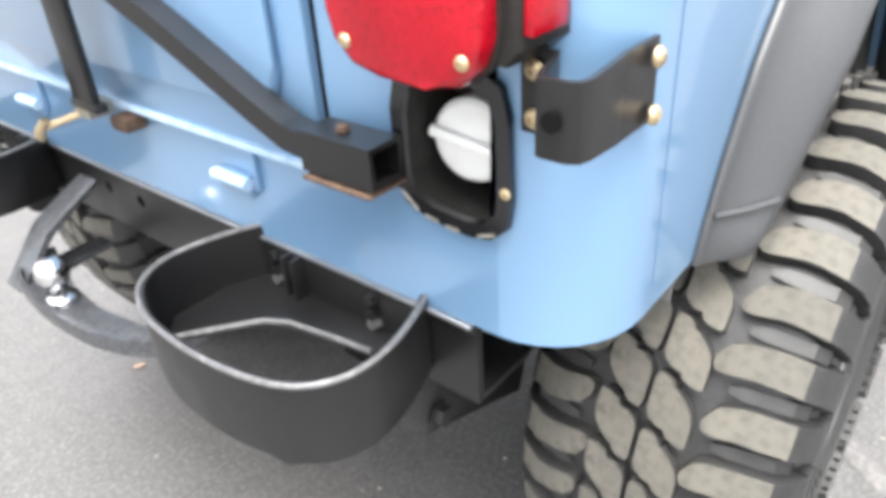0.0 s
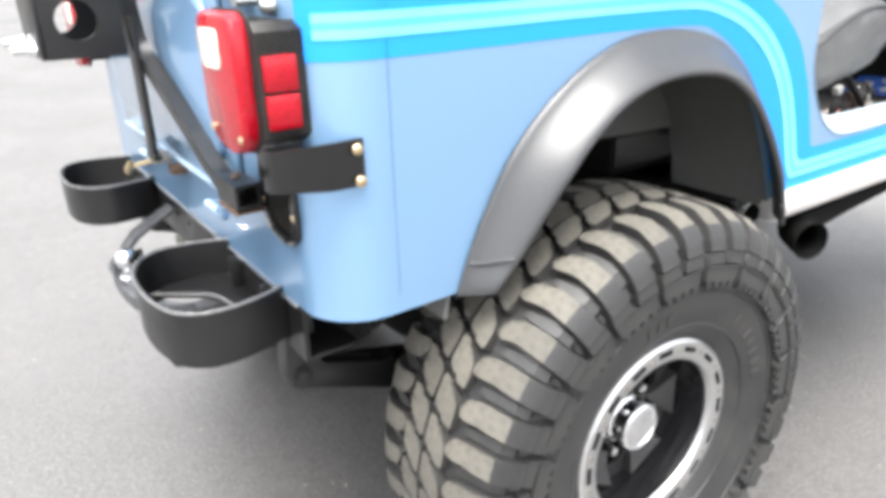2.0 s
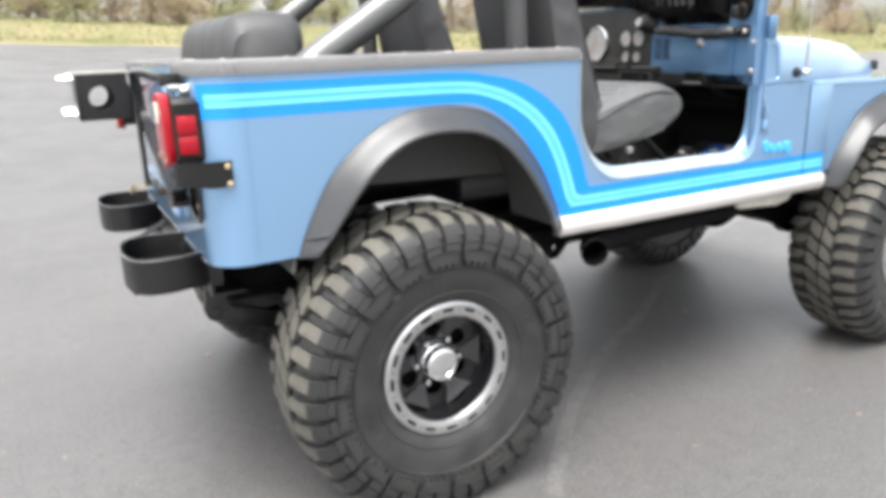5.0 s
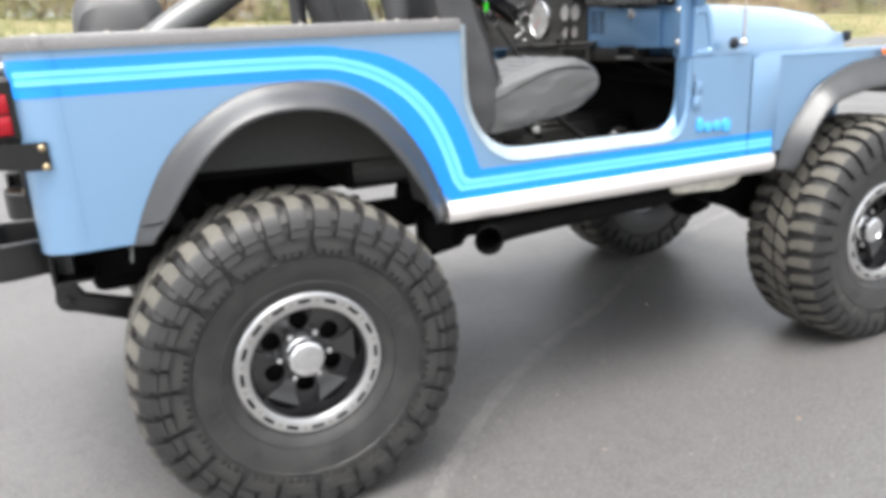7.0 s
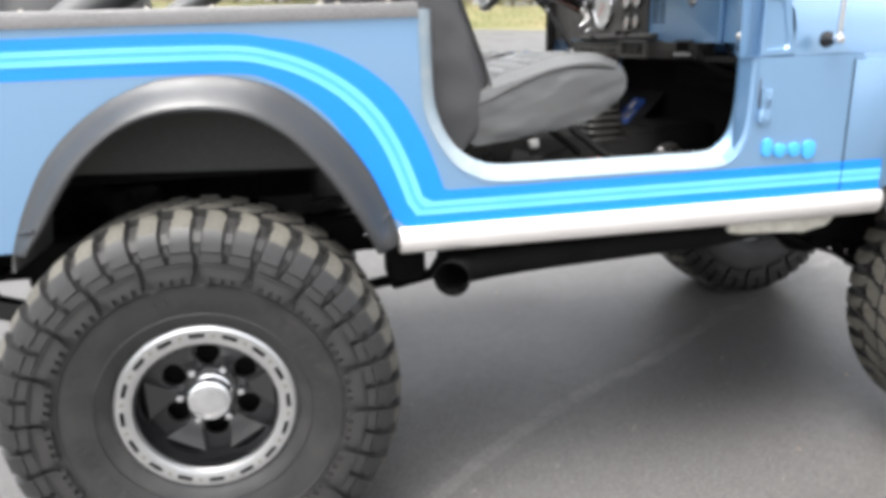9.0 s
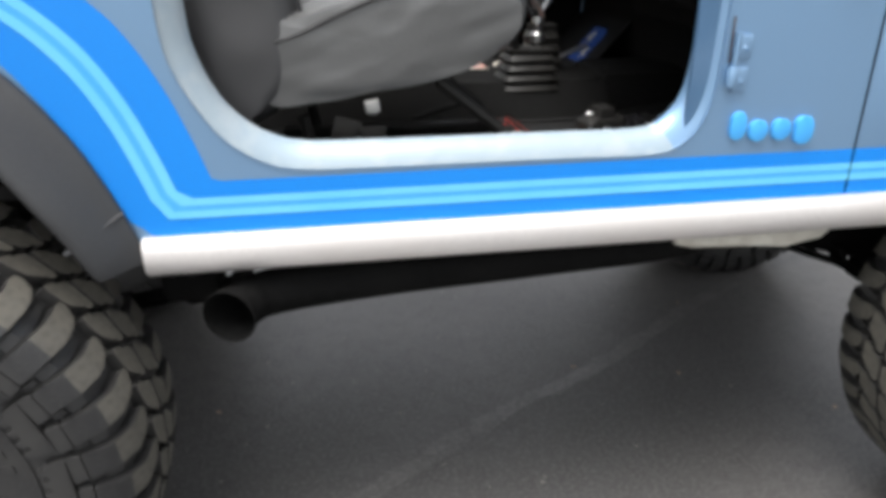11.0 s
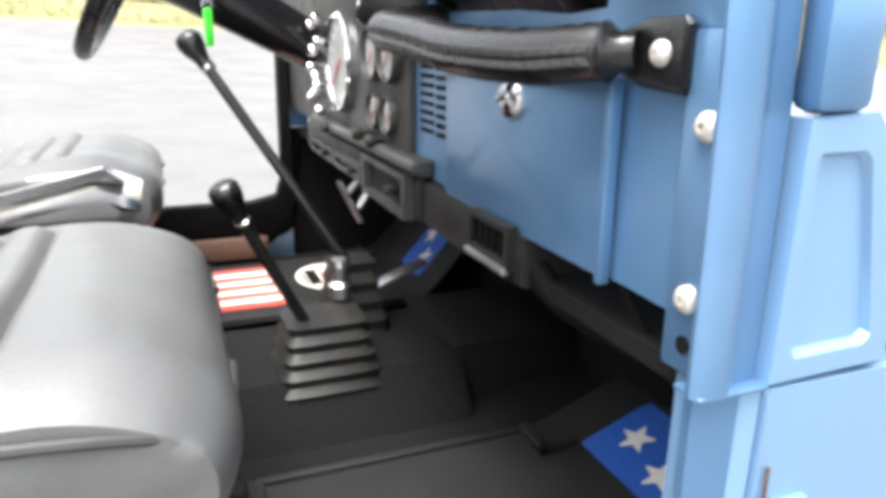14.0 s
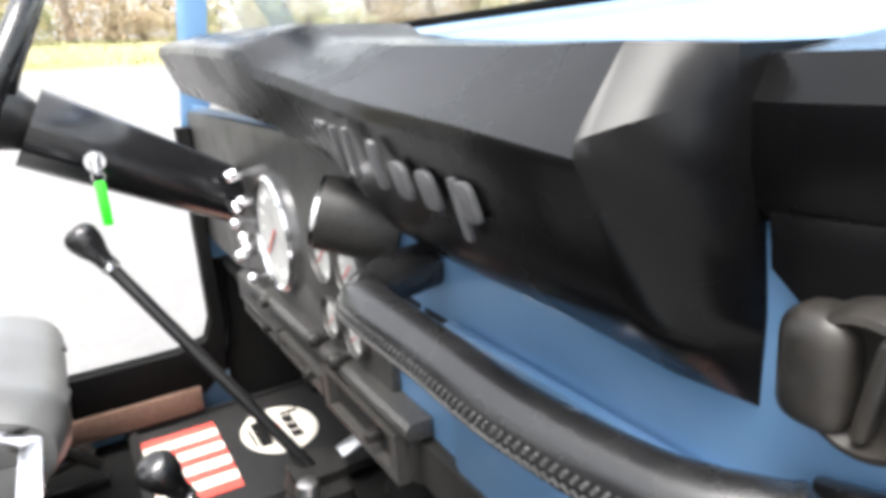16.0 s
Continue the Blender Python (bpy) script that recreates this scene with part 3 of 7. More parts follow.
for y in (-0.272, 0.272):
    bm = bmesh.new()
    tube(bm, [(XR - 0.012, y - 0.033, 0.921), (XR - 0.012, y + 0.033, 0.921)], 0.0085, 12)
    part("hinge_barrel", bm, PALEP, gate, "hinge barrel in pale blue, standing for its shine")
    bm = bmesh.new()
    box(bm, (XR - 0.008, y - 0.045, 0.912), (XR, y - 0.037, 0.972), 0.002)
    box(bm, (XR - 0.008, y - 0.03, 0.90), (XR, y + 0.03, 0.93), 0.002)
    part("gate_hinge", bm, PAINT, gate, "blue painted tailgate hinge with a barrel coloured for its shine")

# rail along the top of the tub, with snaps
for s in (-1, 1):
    bm = bmesh.new()
    prism(bm, [(s * (YS + 0.006), ZT - 0.004), (s * (YS + 0.007), ZT + 0.022), (s * (YS + 0.002), ZT + 0.030), (s * (YS - 0.050), ZT + 0.034), (s * (YS - 0.058), ZT + 0.028), (s * (YS - 0.058), ZT - 0.004)], "x", XR + RC, XB - 0.004, 0.003)
    part("top_rail", bm, TRIM, car)
    bm = bmesh.new()
    rows = []
    for i in range(9):
        a = radians(90 * i / 8)
        row = []
        for d, z in ((-0.006, ZT - 0.004), (-0.007, ZT + 0.022), (-0.002, ZT + 0.030), (0.050, ZT + 0.034), (0.058, ZT + 0.028), (0.058, ZT - 0.004)):
            rr = RC - d
            row.append((XR + RC - rr * math.cos(a), s * (YS - RC + rr * math.sin(a)), z))
        rows.append(row)
    sheet(bm, rows)
    part("top_rail", bm, TRIM, car)
    b2 = bmesh.new()
    prism(b2, [(XR - 0.006, ZT - 0.004), (XR - 0.007, ZT + 0.022), (XR - 0.002, ZT + 0.030), (XR + 0.05, ZT + 0.034), (XR + 0.058, ZT + 0.028), (XR + 0.058, ZT - 0.004)], "y", s * 0.452, s * (YS - RC), 0.003)
    part("top_rail", b2, TRIM, car)
bm = bmesh.new()
prism(bm, [(XR - 0.012, ZT + 0.018), (XR - 0.010, ZT + 0.028), (XR + 0.03, ZT + 0.03), (XR + 0.035, ZT + 0.018)], "y", -0.447, 0.447, 0.003)
part("gate_rail", bm, TRIM, gate)
_snap = None
for x, y in [(-0.52, -0.715), (-0.36, -0.727), (-0.28, -0.727), (-0.02, -0.727), (0.12, -0.727), (0.36, -0.727), (0.40, -0.727), (0.52, -0.727), (-0.575, -0.60), (-0.575, -0.52)]:
    if _snap is None:
        bm = bmesh.new()
        bolt(bm, (0, 0, 0), (0, 0, 1), 0.006, 0.005)
        _snap = part("snap", bm, ZINC, car)
        _snap.location = (x, y, ZT + 0.032)
    else:
        share("snap", _snap, car, pose(x, y, ZT + 0.032))

# stripes: a bright blue band with paler lines, along the side and down before the rear wheel
LINE = [(-0.505, 1.278), (-0.3, 1.278), (-0.05, 1.279), (0.15, 1.276), (0.235, 1.262), (0.32, 1.232), (0.40, 1.182), (0.462, 1.118), (0.505, 1.045), (0.535, 0.97), (0.556, 0.905)]
_cl = [Vector((p.x, p.y, 0)) for p in curve([(x, z, 0) for x, z in LINE], 6)]


def band(lo, hi, out, wide, turn):
    """The band between two distances from the line, on the body side and round the rear corner by some degrees."""
    y, rows = -YS - out, []
    for i in range(9):
        a = radians(90 - turn * (1 - i / 9))
        q, w = XR + RC - (RC + out) * math.cos(a), -YS + RC - (RC + out) * math.sin(a)
        rows.append([(q, w, 1.278 + lo), (q, w, 1.278 + hi)])
    for i, p in enumerate(_cl):
        d = (_cl[min(i + 1, len(_cl) - 1)] - _cl[max(i - 1, 0)]).normalized()
        n = Vector((-d.y, d.x, 0))
        g = 1.0 + wide * max(0.0, min(1.0, (p.x - 0.22) / 0.24))
        rows.append([(q.x, y, q.y) for q in (p + n * lo * g, p + n * hi * g)])
    rows.append([(0.572 + k * (1.72 if k > 0 else 0.8), y, 0.881 + k) for k in (lo, hi)])
    rows.append([(1.895, y, 0.881 + lo), (1.895, y, 0.881 + hi)])
    return rows


for lo, hi, out, mat in ((-0.045, 0.043, 0.0008, DECAL), (-0.017, 0.017, 0.0014, DECAL_MD), (0.0045, 0.0165, 0.002, DECAL_LT), (-0.0165, -0.0045, 0.002, DECAL_LT)):
    bm = bmesh.new()
    sheet(bm, band(lo, hi, out, 0.85 if mat is DECAL else 0.28, 62 if mat is DECAL else 48))
    part("stripe", bm, mat, right, "bright blue vinyl stripe" if mat is DECAL else "pale blue pinstripe")
bm = bmesh.new()
sheet(bm, [[(x, -YS - 0.0006, 0.8365 if x > 0.51 else 0.86) for x in (0.507, 0.53, 0.8, 1.3, 1.6, 1.895)], [(x, -YS - 0.0006, 0.838 if x > 0.51 else 0.865) for x in (0.507, 0.53, 0.8, 1.3, 1.6, 1.895)]])
part("stripe", bm, DECAL, right)


# wheel flares
def flare(pts_o, pts_i, s, name="fender_flare"):
    bm = bmesh.new()
    o = [Vector((p.x, p.y, 0)) for p in curve([(x, z, 0) for x, z in pts_o], 5)]
    q = [Vector((p.x, p.y, 0)) for p in curve([(x, z, 0) for x, z in pts_i], 5)]
    rows = []
    for i, (a, b) in enumerate(zip(o, q)):
        row, f = [], i / (len(o) - 1)
        f = min(1.0, 0.60 + f * 1.6, 0.78 + (1 - f) * 1.6)
        for k, d in ((0.02, 0.0), (-0.02, 0.003), (-0.02, 0.008), (0.03, 0.012), (0.10, 0.015), (0.22, 0.022), (0.38, 0.035), (0.54, 0.050), (0.70, 0.064), (0.84, 0.075), (0.94, 0.080), (1.02, 0.080), (1.07, 0.077), (1.08, 0.072), (1.04, 0.067), (0.85, 0.060), (0.55, 0.038), (0.25, 0.012)):
            c = a + (b - a) * k
            row.append((c.x, s * (YS + d * f), c.y))
        rows.append(row)
    sheet(bm, rows)
    return part(name, bm, FLARE, car, "", 60)


FL_O = [(-0.384, 0.846), (-0.376, 0.870), (-0.353, 0.925), (-0.322, 0.985), (-0.283, 1.048), (-0.230, 1.107), (-0.165, 1.158), (-0.098, 1.195), (-0.022, 1.221), (0.060, 1.228), (0.125, 1.225), (0.195, 1.212), (0.260, 1.185), (0.330, 1.132), (0.395, 1.062), (0.443, 0.990), (0.480, 0.910), (0.505, 0.840), (0.515, 0.795)]
FL_I = [(-0.338, 0.853), (-0.328, 0.872), (-0.296, 0.912), (-0.262, 0.962), (-0.225, 1.013), (-0.182, 1.063), (-0.132, 1.105), (-0.080, 1.136), (-0.018, 1.155), (0.045, 1.161), (0.098, 1.159), (0.155, 1.150), (0.212, 1.127), (0.275, 1.080), (0.333, 1.012), (0.378, 0.945), (0.415, 0.880), (0.445, 0.815), (0.455, 0.790)]
rear_flare = flare(FL_O, FL_I, -1)
flare(FL_O, FL_I, 1)
bm = bmesh.new()
tube(bm, curve([(-0.362, -YS - 0.010, 0.899), (-0.352, -YS - 0.019, 0.900), (-0.338, -YS - 0.036, 0.904), (-0.322, -YS - 0.052, 0.909), (-0.312, -YS - 0.060, 0.911)], 6), 0.004, 8)
part("flare_bead", bm, FLARE, rear_flare)
bm = bmesh.new()
tube(bm, curve([(0.494, -YS - 0.009, 0.882), (0.476, -YS - 0.021, 0.872), (0.452, -YS - 0.045, 0.858), (0.430, -YS - 0.066, 0.848), (0.418, -YS - 0.073, 0.843)], 6), 0.004, 8)
part("flare_bead", bm, FLARE, rear_flare)
FF_O = [(1.925, 0.770), (1.934, 0.800), (1.968, 0.896), (2.048, 1.000), (2.131, 1.080), (2.283, 1.140), (2.40, 1.160), (2.508, 1.163), (2.66, 1.12), (2.76, 1.03)]
FF_I = [(1.975, 0.765), (1.985, 0.793), (2.005, 0.860), (2.060, 0.945), (2.140, 1.013), (2.26, 1.045), (2.36, 1.055), (2.48, 1.055), (2.62, 1.02), (2.70, 0.95)]
flare(FF_O, FF_I, -1)
flare(FF_O, FF_I, 1)

# wheel houses and underside
for s in (-1, 1):
    bm = bmesh.new()
    w = [(-0.40, 0.80), (-0.36, 0.98), (-0.27, 1.12), (-0.12, 1.21), (0.12, 1.245), (0.28, 1.21), (0.39, 1.12), (0.49, 0.95), (0.52, 0.80)]
    ws = [(p.x, p.y) for p in curve([(x, z, 0) for x, z in w], 3)]
    sheet(bm, [[(x, s * (YS - 0.013), z) for x, z in ws], [(x, s * 0.47, z) for x, z in ws]])
    bm.faces.new([bm.verts.new((x, s * 0.47, z)) for x, z in ws if z > 0.92])
    thick(bm, 0.006)
    part("wheel_house", bm, LINER, car, "dark grey textured wheel house")
    bm = bmesh.new()
    w = [(1.93, 0.78), (1.98, 0.93), (2.05, 1.06), (2.16, 1.14), (2.32, 1.165), (2.50, 1.16), (2.64, 1.12), (2.76, 1.0)]
    ws = [(p.x, p.y) for p in curve([(x, z, 0) for x, z in w], 3)]
    sheet(bm, [[(x, s * (YS - 0.013), z) for x, z in ws], [(x, s * 0.42, z) for x, z in ws]])
    thick(bm, 0.006)
    part("wheel_house", bm, LINER, car, "dark grey textured wheel house")

# front clip: hood, cowl, fenders, grille
bm = bmesh.new()
sec = []
for x, hw, zt in ((1.60, 0.715, 1.392), (1.80, 0.675, 1.390), (2.15, 0.600, 1.375), (2.42, 0.540, 1.345), (2.53, 0.515, 1.310), (2.562, 0.508, 1.27), (2.57, 0.505, 1.22)):
    row = [(x, -hw - 0.018, 1.205)] + [(x, -hw - 0.012, 1.205 + (zt - 1.205) * 0.5)]
    for i in range(17):
        u = -1 + 2 * i / 16
        edge = max(0.0, (abs(u) - 0.80) / 0.20)
        row.append((x, u * hw, zt + 0.020 * (1 - u * u) - 0.055 * edge * edge))
    row += [(x, hw + 0.012, 1.205 + (zt - 1.205) * 0.5), (x, hw + 0.018, 1.205)]
    sec.append(row)
sheet(bm, sec)
part("hood", bm, PAINT, car, "pale blue hood shining white under the sky", 45)
bm = bmesh.new()
prism(bm, [(1.484, 1.217), (1.488, 1.382), (1.540, 1.386), (1.560, 1.36), (1.586, 1.219)], "y", -YS + 0.010, -YS + 0.10, 0.002)
prism(bm, [(1.484, 1.217), (1.488, 1.382), (1.540, 1.386), (1.560, 1.36), (1.586, 1.219)], "y", YS - 0.010, YS - 0.10, 0.002)
prism(bm, [(1.57, 1.22), (1.57, 1.395), (1.60, 1.40), (1.63, 1.39), (1.63, 1.22)], "y", -YS + 0.08, YS - 0.08, 0.005)
cowl = part("cowl", bm, PAINT, car)
for s in (-1, 1):
    bm = bmesh.new()
    # skin with a sunken panel: rings from the outer edge in to the panel's floor
    outer_ = [(1.484, 1.217), (1.488, 1.382), (1.540, 1.386), (1.560, 1.36), (1.586, 1.219)]
    inner_ = [(1.502, 1.233), (1.560, 1.234), (1.566, 1.240), (1.541, 1.356), (1.535, 1.362), (1.500, 1.362), (1.497, 1.357), (1.498, 1.238)]
    mid_ = Vector((1.525, 1.297))
    def reach(poly, a):
        d = Vector((math.cos(a), math.sin(a)))
        best = 0.0
        for (xa, za), (xb, zb_) in zip(poly, poly[1:] + poly[:1]):
            p, e = Vector((xa, za)) - mid_, Vector((xb - xa, zb_ - za))
            det = d.x * -e.y + e.x * d.y
            if abs(det) > 1e-9:
                r = (p.x * -e.y + e.x * p.y) / det
                k = (d.x * p.y - d.y * p.x) / det
                if r > 0 and -1e-6 <= k <= 1 + 1e-6:
                    best = max(best, r)
        return mid_ + d * best
    turns = sorted({math.atan2(z - mid_.y, x - mid_.x) for x, z in outer_ + inner_} | {i * 0.2 for i in range(-15, 16)})
    skin = []
    for poly, k, dep in ((outer_, 1.0, 0.0105), (outer_, 1.0, 0.002), (outer_, 0.985, 0.0008), (inner_, 1.0, 0.0008), (inner_, 0.99, 0.0013), (inner_, 0.955, 0.0064), (inner_, 0.945, 0.0069), (inner_, 0.92, 0.0070), (inner_, 0.3, 0.0070)):
        skin.append([bm.verts.new((mid_.x + (q.x - mid_.x) * k, s * (YS - dep), mid_.y + (q.y - mid_.y) * k)) for q in (reach(poly, a) for a in turns)])
    for ra, rb in zip(skin, skin[1:]):
        for i in range(len(ra)):
            j = (i + 1) % len(ra)
            bm.faces.new((ra[i], ra[j], rb[j], rb[i]) if s < 0 else (ra[i], rb[i], rb[j], ra[j]))
    bm.faces.new(skin[-1])
    bmesh.ops.recalc_face_normals(bm, faces=bm.faces)
    part("pressed_panel", bm, PAINT, cowl)
    bm = bmesh.new()
    box(bm, (1.772, min(s * (YS + 0.0004), s * (YS - 0.02)), 0.832), (1.915, max(s * (YS + 0.0004), s * (YS - 0.02)), 1.20), 0.004)
    prism(bm, [(1.60, 1.205), (2.66, 1.195), (2.74, 1.16), (2.74, 1.10), (2.66, 1.10), (2.48, 1.125), (2.30, 1.118), (2.15, 1.062), (2.065, 0.985), (1.985, 0.87), (1.972, 0.84), (1.802, 0.84), (1.802, 1.195)], "y", s * (YS - 0.006), s * (YS - 0.016))
    prism(bm, [(1.60, 1.196), (2.66, 1.186), (2.74, 1.15), (2.74, 1.165), (2.66, 1.205), (1.60, 1.213)], "y", s * (YS - 0.004), s * 0.46, 0.003)
    fender = part("fender", bm, PAINT, car)
    bm = bmesh.new()
    box(bm, (2.46, s * YS - 0.02, 1.172), (2.60, s * (YS + 0.012) - 0.002, 1.196), 0.006)
    part("side_marker", bm, AMBER, fender, "amber side marker lens")
bm = bmesh.new()
box(bm, (1.7670, -YS - 0.0026, 0.838), (1.7690, -YS + 0.002, 1.20), 0)
part("panel_seam", bm, DULL_BLACK, right)
bm = bmesh.new()
prism(bm, [(2.565, 0.80), (2.60, 0.80), (2.60, 1.235), (2.585, 1.262), (2.555, 1.262), (2.548, 1.235)], "y", -0.50, 0.50, 0.01)
grille = part("grille", bm, PAINT, car)
for i in range(7):
    bm = bmesh.new()
    box(bm, (2.592, -0.19 + i * 0.0633 - 0.016, 0.93), (2.604, -0.19 + i * 0.0633 + 0.016, 1.20), 0.006)
    part("slot", bm, DULL_BLACK, grille)
for s in (-1, 1):
    bm = bmesh.new()
    box(bm, (2.575, s * 0.515 - 0.013, 1.225), (2.602, s * 0.515 + 0.013, 1.27), 0.005)
    part("hood_latch", bm, BLACK, car)
bm = bmesh.new()
box(bm, (2.72, -0.72, 0.72), (2.80, 0.72, 0.84), 0.012)
part("front_bumper", bm, BLACK, car)

# hood hold-down and aerial on the cowl side
bm = bmesh.new()
lathe(bm, [(0.0, 0), (0.020, 0), (0.022, 0.004), (0.020, 0.012), (0.014, 0.016), (0.012, 0.024), (0, 0.026)], Matrix.Translation((1.683, -YS + 0.015, 1.254)) @ Matrix.Rotation(radians(90), 4, "X"), 24)
aerial = part("aerial_base", bm, GLOSS, car, "gloss black aerial base on the cowl side")
bm = bmesh.new()
lathe(bm, [(0, 0.0), (0.012, 0.0), (0.0135, 0.005), (0.0135, 0.02), (0.010, 0.026), (0, 0.028)], Matrix.Translation((1.692, -YS - 0.008, 1.254)) @ Matrix.Rotation(radians(90), 4, "X"), 20)
lathe(bm, [(0.0065, 0), (0.0075, 0.004), (0.0065, 0.016), (0.0065, 0.02)], Matrix.Translation((1.694, -YS - 0.022, 1.256)), 14)
part("aerial_ball", bm, CHROME, aerial)
bm = bmesh.new()
lathe(bm, [(0.0062, 0.02), (0.0062, 0.024)] + [(0.0064 + 0.0011 * (i % 2), 0.024 + 0.0042 * i) for i in range(22)] + [(0.005, 0.12), (0, 0.122)], Matrix.Translation((1.694, -YS - 0.022, 1.256)), 14)
tube(bm, [(1.694, -YS - 0.022, 1.376), (1.696, -YS - 0.022, 1.75), (1.699, -YS - 0.02, 2.15)], [0.0018, 0.0016, 0.001], 6)
part("aerial_mast", bm, ALU, aerial)

# windscreen frame
bm = bmesh.new()
for s in (-1, 1):
    cs = [(1.456, 0.7410), (1.440, 0.7418), (1.4315, 0.7435), (1.4275, 0.7462), (1.4265, 0.750), (1.429, 0.7535), (1.434, 0.756), (1.443, 0.7575), (1.451, 0.756), (1.457, 0.751), (1.464, 0.7475), (1.478, 0.746), (1.484, 0.7435), (1.484, 0.7410)]
    loft(bm, [[bm.verts.new((x + d, s * y, z)) for x, y in cs] for z, d in ((1.2165, 0), (1.30, 0), (1.40, -0.001), (1.48, -0.004), (1.95, 0.06))])
    box(bm, (1.486, s * (YS - 0.008) - 0.012, 1.384), (1.530, s * (YS - 0.008) + 0.012, 1.47), 0.008)
prism(bm, [(1.500, 1.945), (1.550, 1.945), (1.552, 1.985), (1.502, 1.985)], "y", -YS + 0.012, YS - 0.012, 0.006)
# Pillars take the darker blue, for the shade on their rear faces.
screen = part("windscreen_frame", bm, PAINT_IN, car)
bm = bmesh.new()
prism(bm, [(1.576, 1.640), (1.581, 1.640), (1.533, 1.950), (1.528, 1.950)], "y", -YS + 0.05, YS - 0.05)
_pane = part("pane", bm, GLASS, screen)
bm = bmesh.new()
prism(bm, [(1.545, 1.560), (1.600, 1.560), (1.604, 1.632), (1.580, 1.640), (1.572, 1.636), (1.548, 1.606)], "y", -YS + 0.012, YS - 0.012, 0.004)
# Lower bar keeps the lighter body blue, for its sunlit face.
part("lower_bar", bm, PAINT, screen, "pale blue lower bar of the windscreen frame")
_pane.visible_shadow = False
bm = bmesh.new()
box(bm, (1.573, -YS + 0.052, 1.637), (1.586, YS - 0.052, 1.646), 0.003)
part("seal", bm, DULL_BLACK, screen)

# screen pillar foot: bolts and door hinge
bm = bmesh.new()
box(bm, (1.4295, -YS - 0.0005, 1.2152), (1.484, -YS + 0.024, 1.2186), 0.0015)
part("pillar_seam", bm, PAINT_IN, car)
bm = bmesh.new()
tube(bm, [(1.499, -YS - 0.008, 1.052), (1.499, -YS - 0.008, 1.135)], 0.0055, 10)
hinge = part("door_hinge", bm, PAINT, car, "blue painted door hinge with rust at its pin")
for z0, z1 in ((1.092, 1.132), (1.036, 1.078)):
    bm = bmesh.new()
    box(bm, (1.501, -YS - 0.0055, z0), (1.529, -YS + 0.001, z1), 0.003)
    bolt(bm, (1.517, -YS - 0.0045, (z0 + z1) / 2 - 0.004), (0, -1, 0), 0.005, 0.003)
    part("hinge_leaf", bm, PAINT, hinge)
bm = bmesh.new()
lathe(bm, [(0.0085, 0.0), (0.009, 0.004), (0.009, 0.03), (0.0075, 0.033), (0, 0.033)], Matrix.Translation((1.497, -YS - 0.008, 1.046)), 14)
part("hinge_cup", bm, PAINT, hinge)
bm = bmesh.new()
box(bm, (1.490, -YS - 0.0035, 1.085), (1.4925, -YS - 0.001, 1.16), 0.001)
part("hinge_rust", bm, RUST, hinge)

# badge on the cowl side, as plain shapes
for x0, x1, z0, z1 in ((1.512, 1.540, 0.952, 1.002), (1.548, 1.583, 0.949, 0.985), (1.592, 1.627, 0.949, 0.986), (1.636, 1.672, 0.940, 0.989)):
    bm = bmesh.new()
    prism(bm, rounded(x0, x1, z0, z1, 0.0135, 5), "y", -YS + 0.001, -YS - 0.008, 0.003, 3)
    part("badge_piece", bm, DECAL_MD, right, "raised light blue badge piece")

# rocker guard
bm = bmesh.new()
prof = [(-YS - 0.002, 0.836), (-YS - 0.012, 0.834), (-YS - 0.020, 0.824), (-YS - 0.021, 0.800), (-YS - 0.016, 0.778), (-YS - 0.004, 0.768), (-YS + 0.03, 0.766), (-YS + 0.03, 0.834)]
prism(bm, prof, "x", 0.512, 1.900, 0.003)
part("rocker_guard", bm, ROCKER, car, "satin aluminium rocker guard below the door")
bm = bmesh.new()
box(bm, (0.512, YS - 0.03, 0.766), (1.900, YS + 0.015, 0.836), 0.01)
part("rocker_guard", bm, ROCKER, car)


# ==== rear fittings ====
# cross member with holes and a bright lip
bm = bmesh.new()
holes = [[(0.118 - i * 0.096 + 0.010 * math.cos(a * 0.7854), 0.800 + 0.010 * math.sin(a * 0.7854)) for a in range(8)] for i in range(2)]
plate(bm, [(-0.625, 0.735), (0.625, 0.735), (0.625, 0.838), (-0.625, 0.838)], holes, "x", -0.600, -0.592)
box(bm, (-0.592, -0.625, 0.735), (-0.50, 0.625, 0.742), 0.002)
box(bm, (-0.606, -0.625, 0.832), (-0.50, 0.625, 0.840), 0.002)
cross = part("rear_crossmember", bm, BLACK, car)
bm = bmesh.new()
box(bm, (-0.609, -0.622, 0.8385), (-0.600, 0.622, 0.843), 0.0015)
part("worn_lip", bm, ALU, cross, "bright edge along the crossmember")


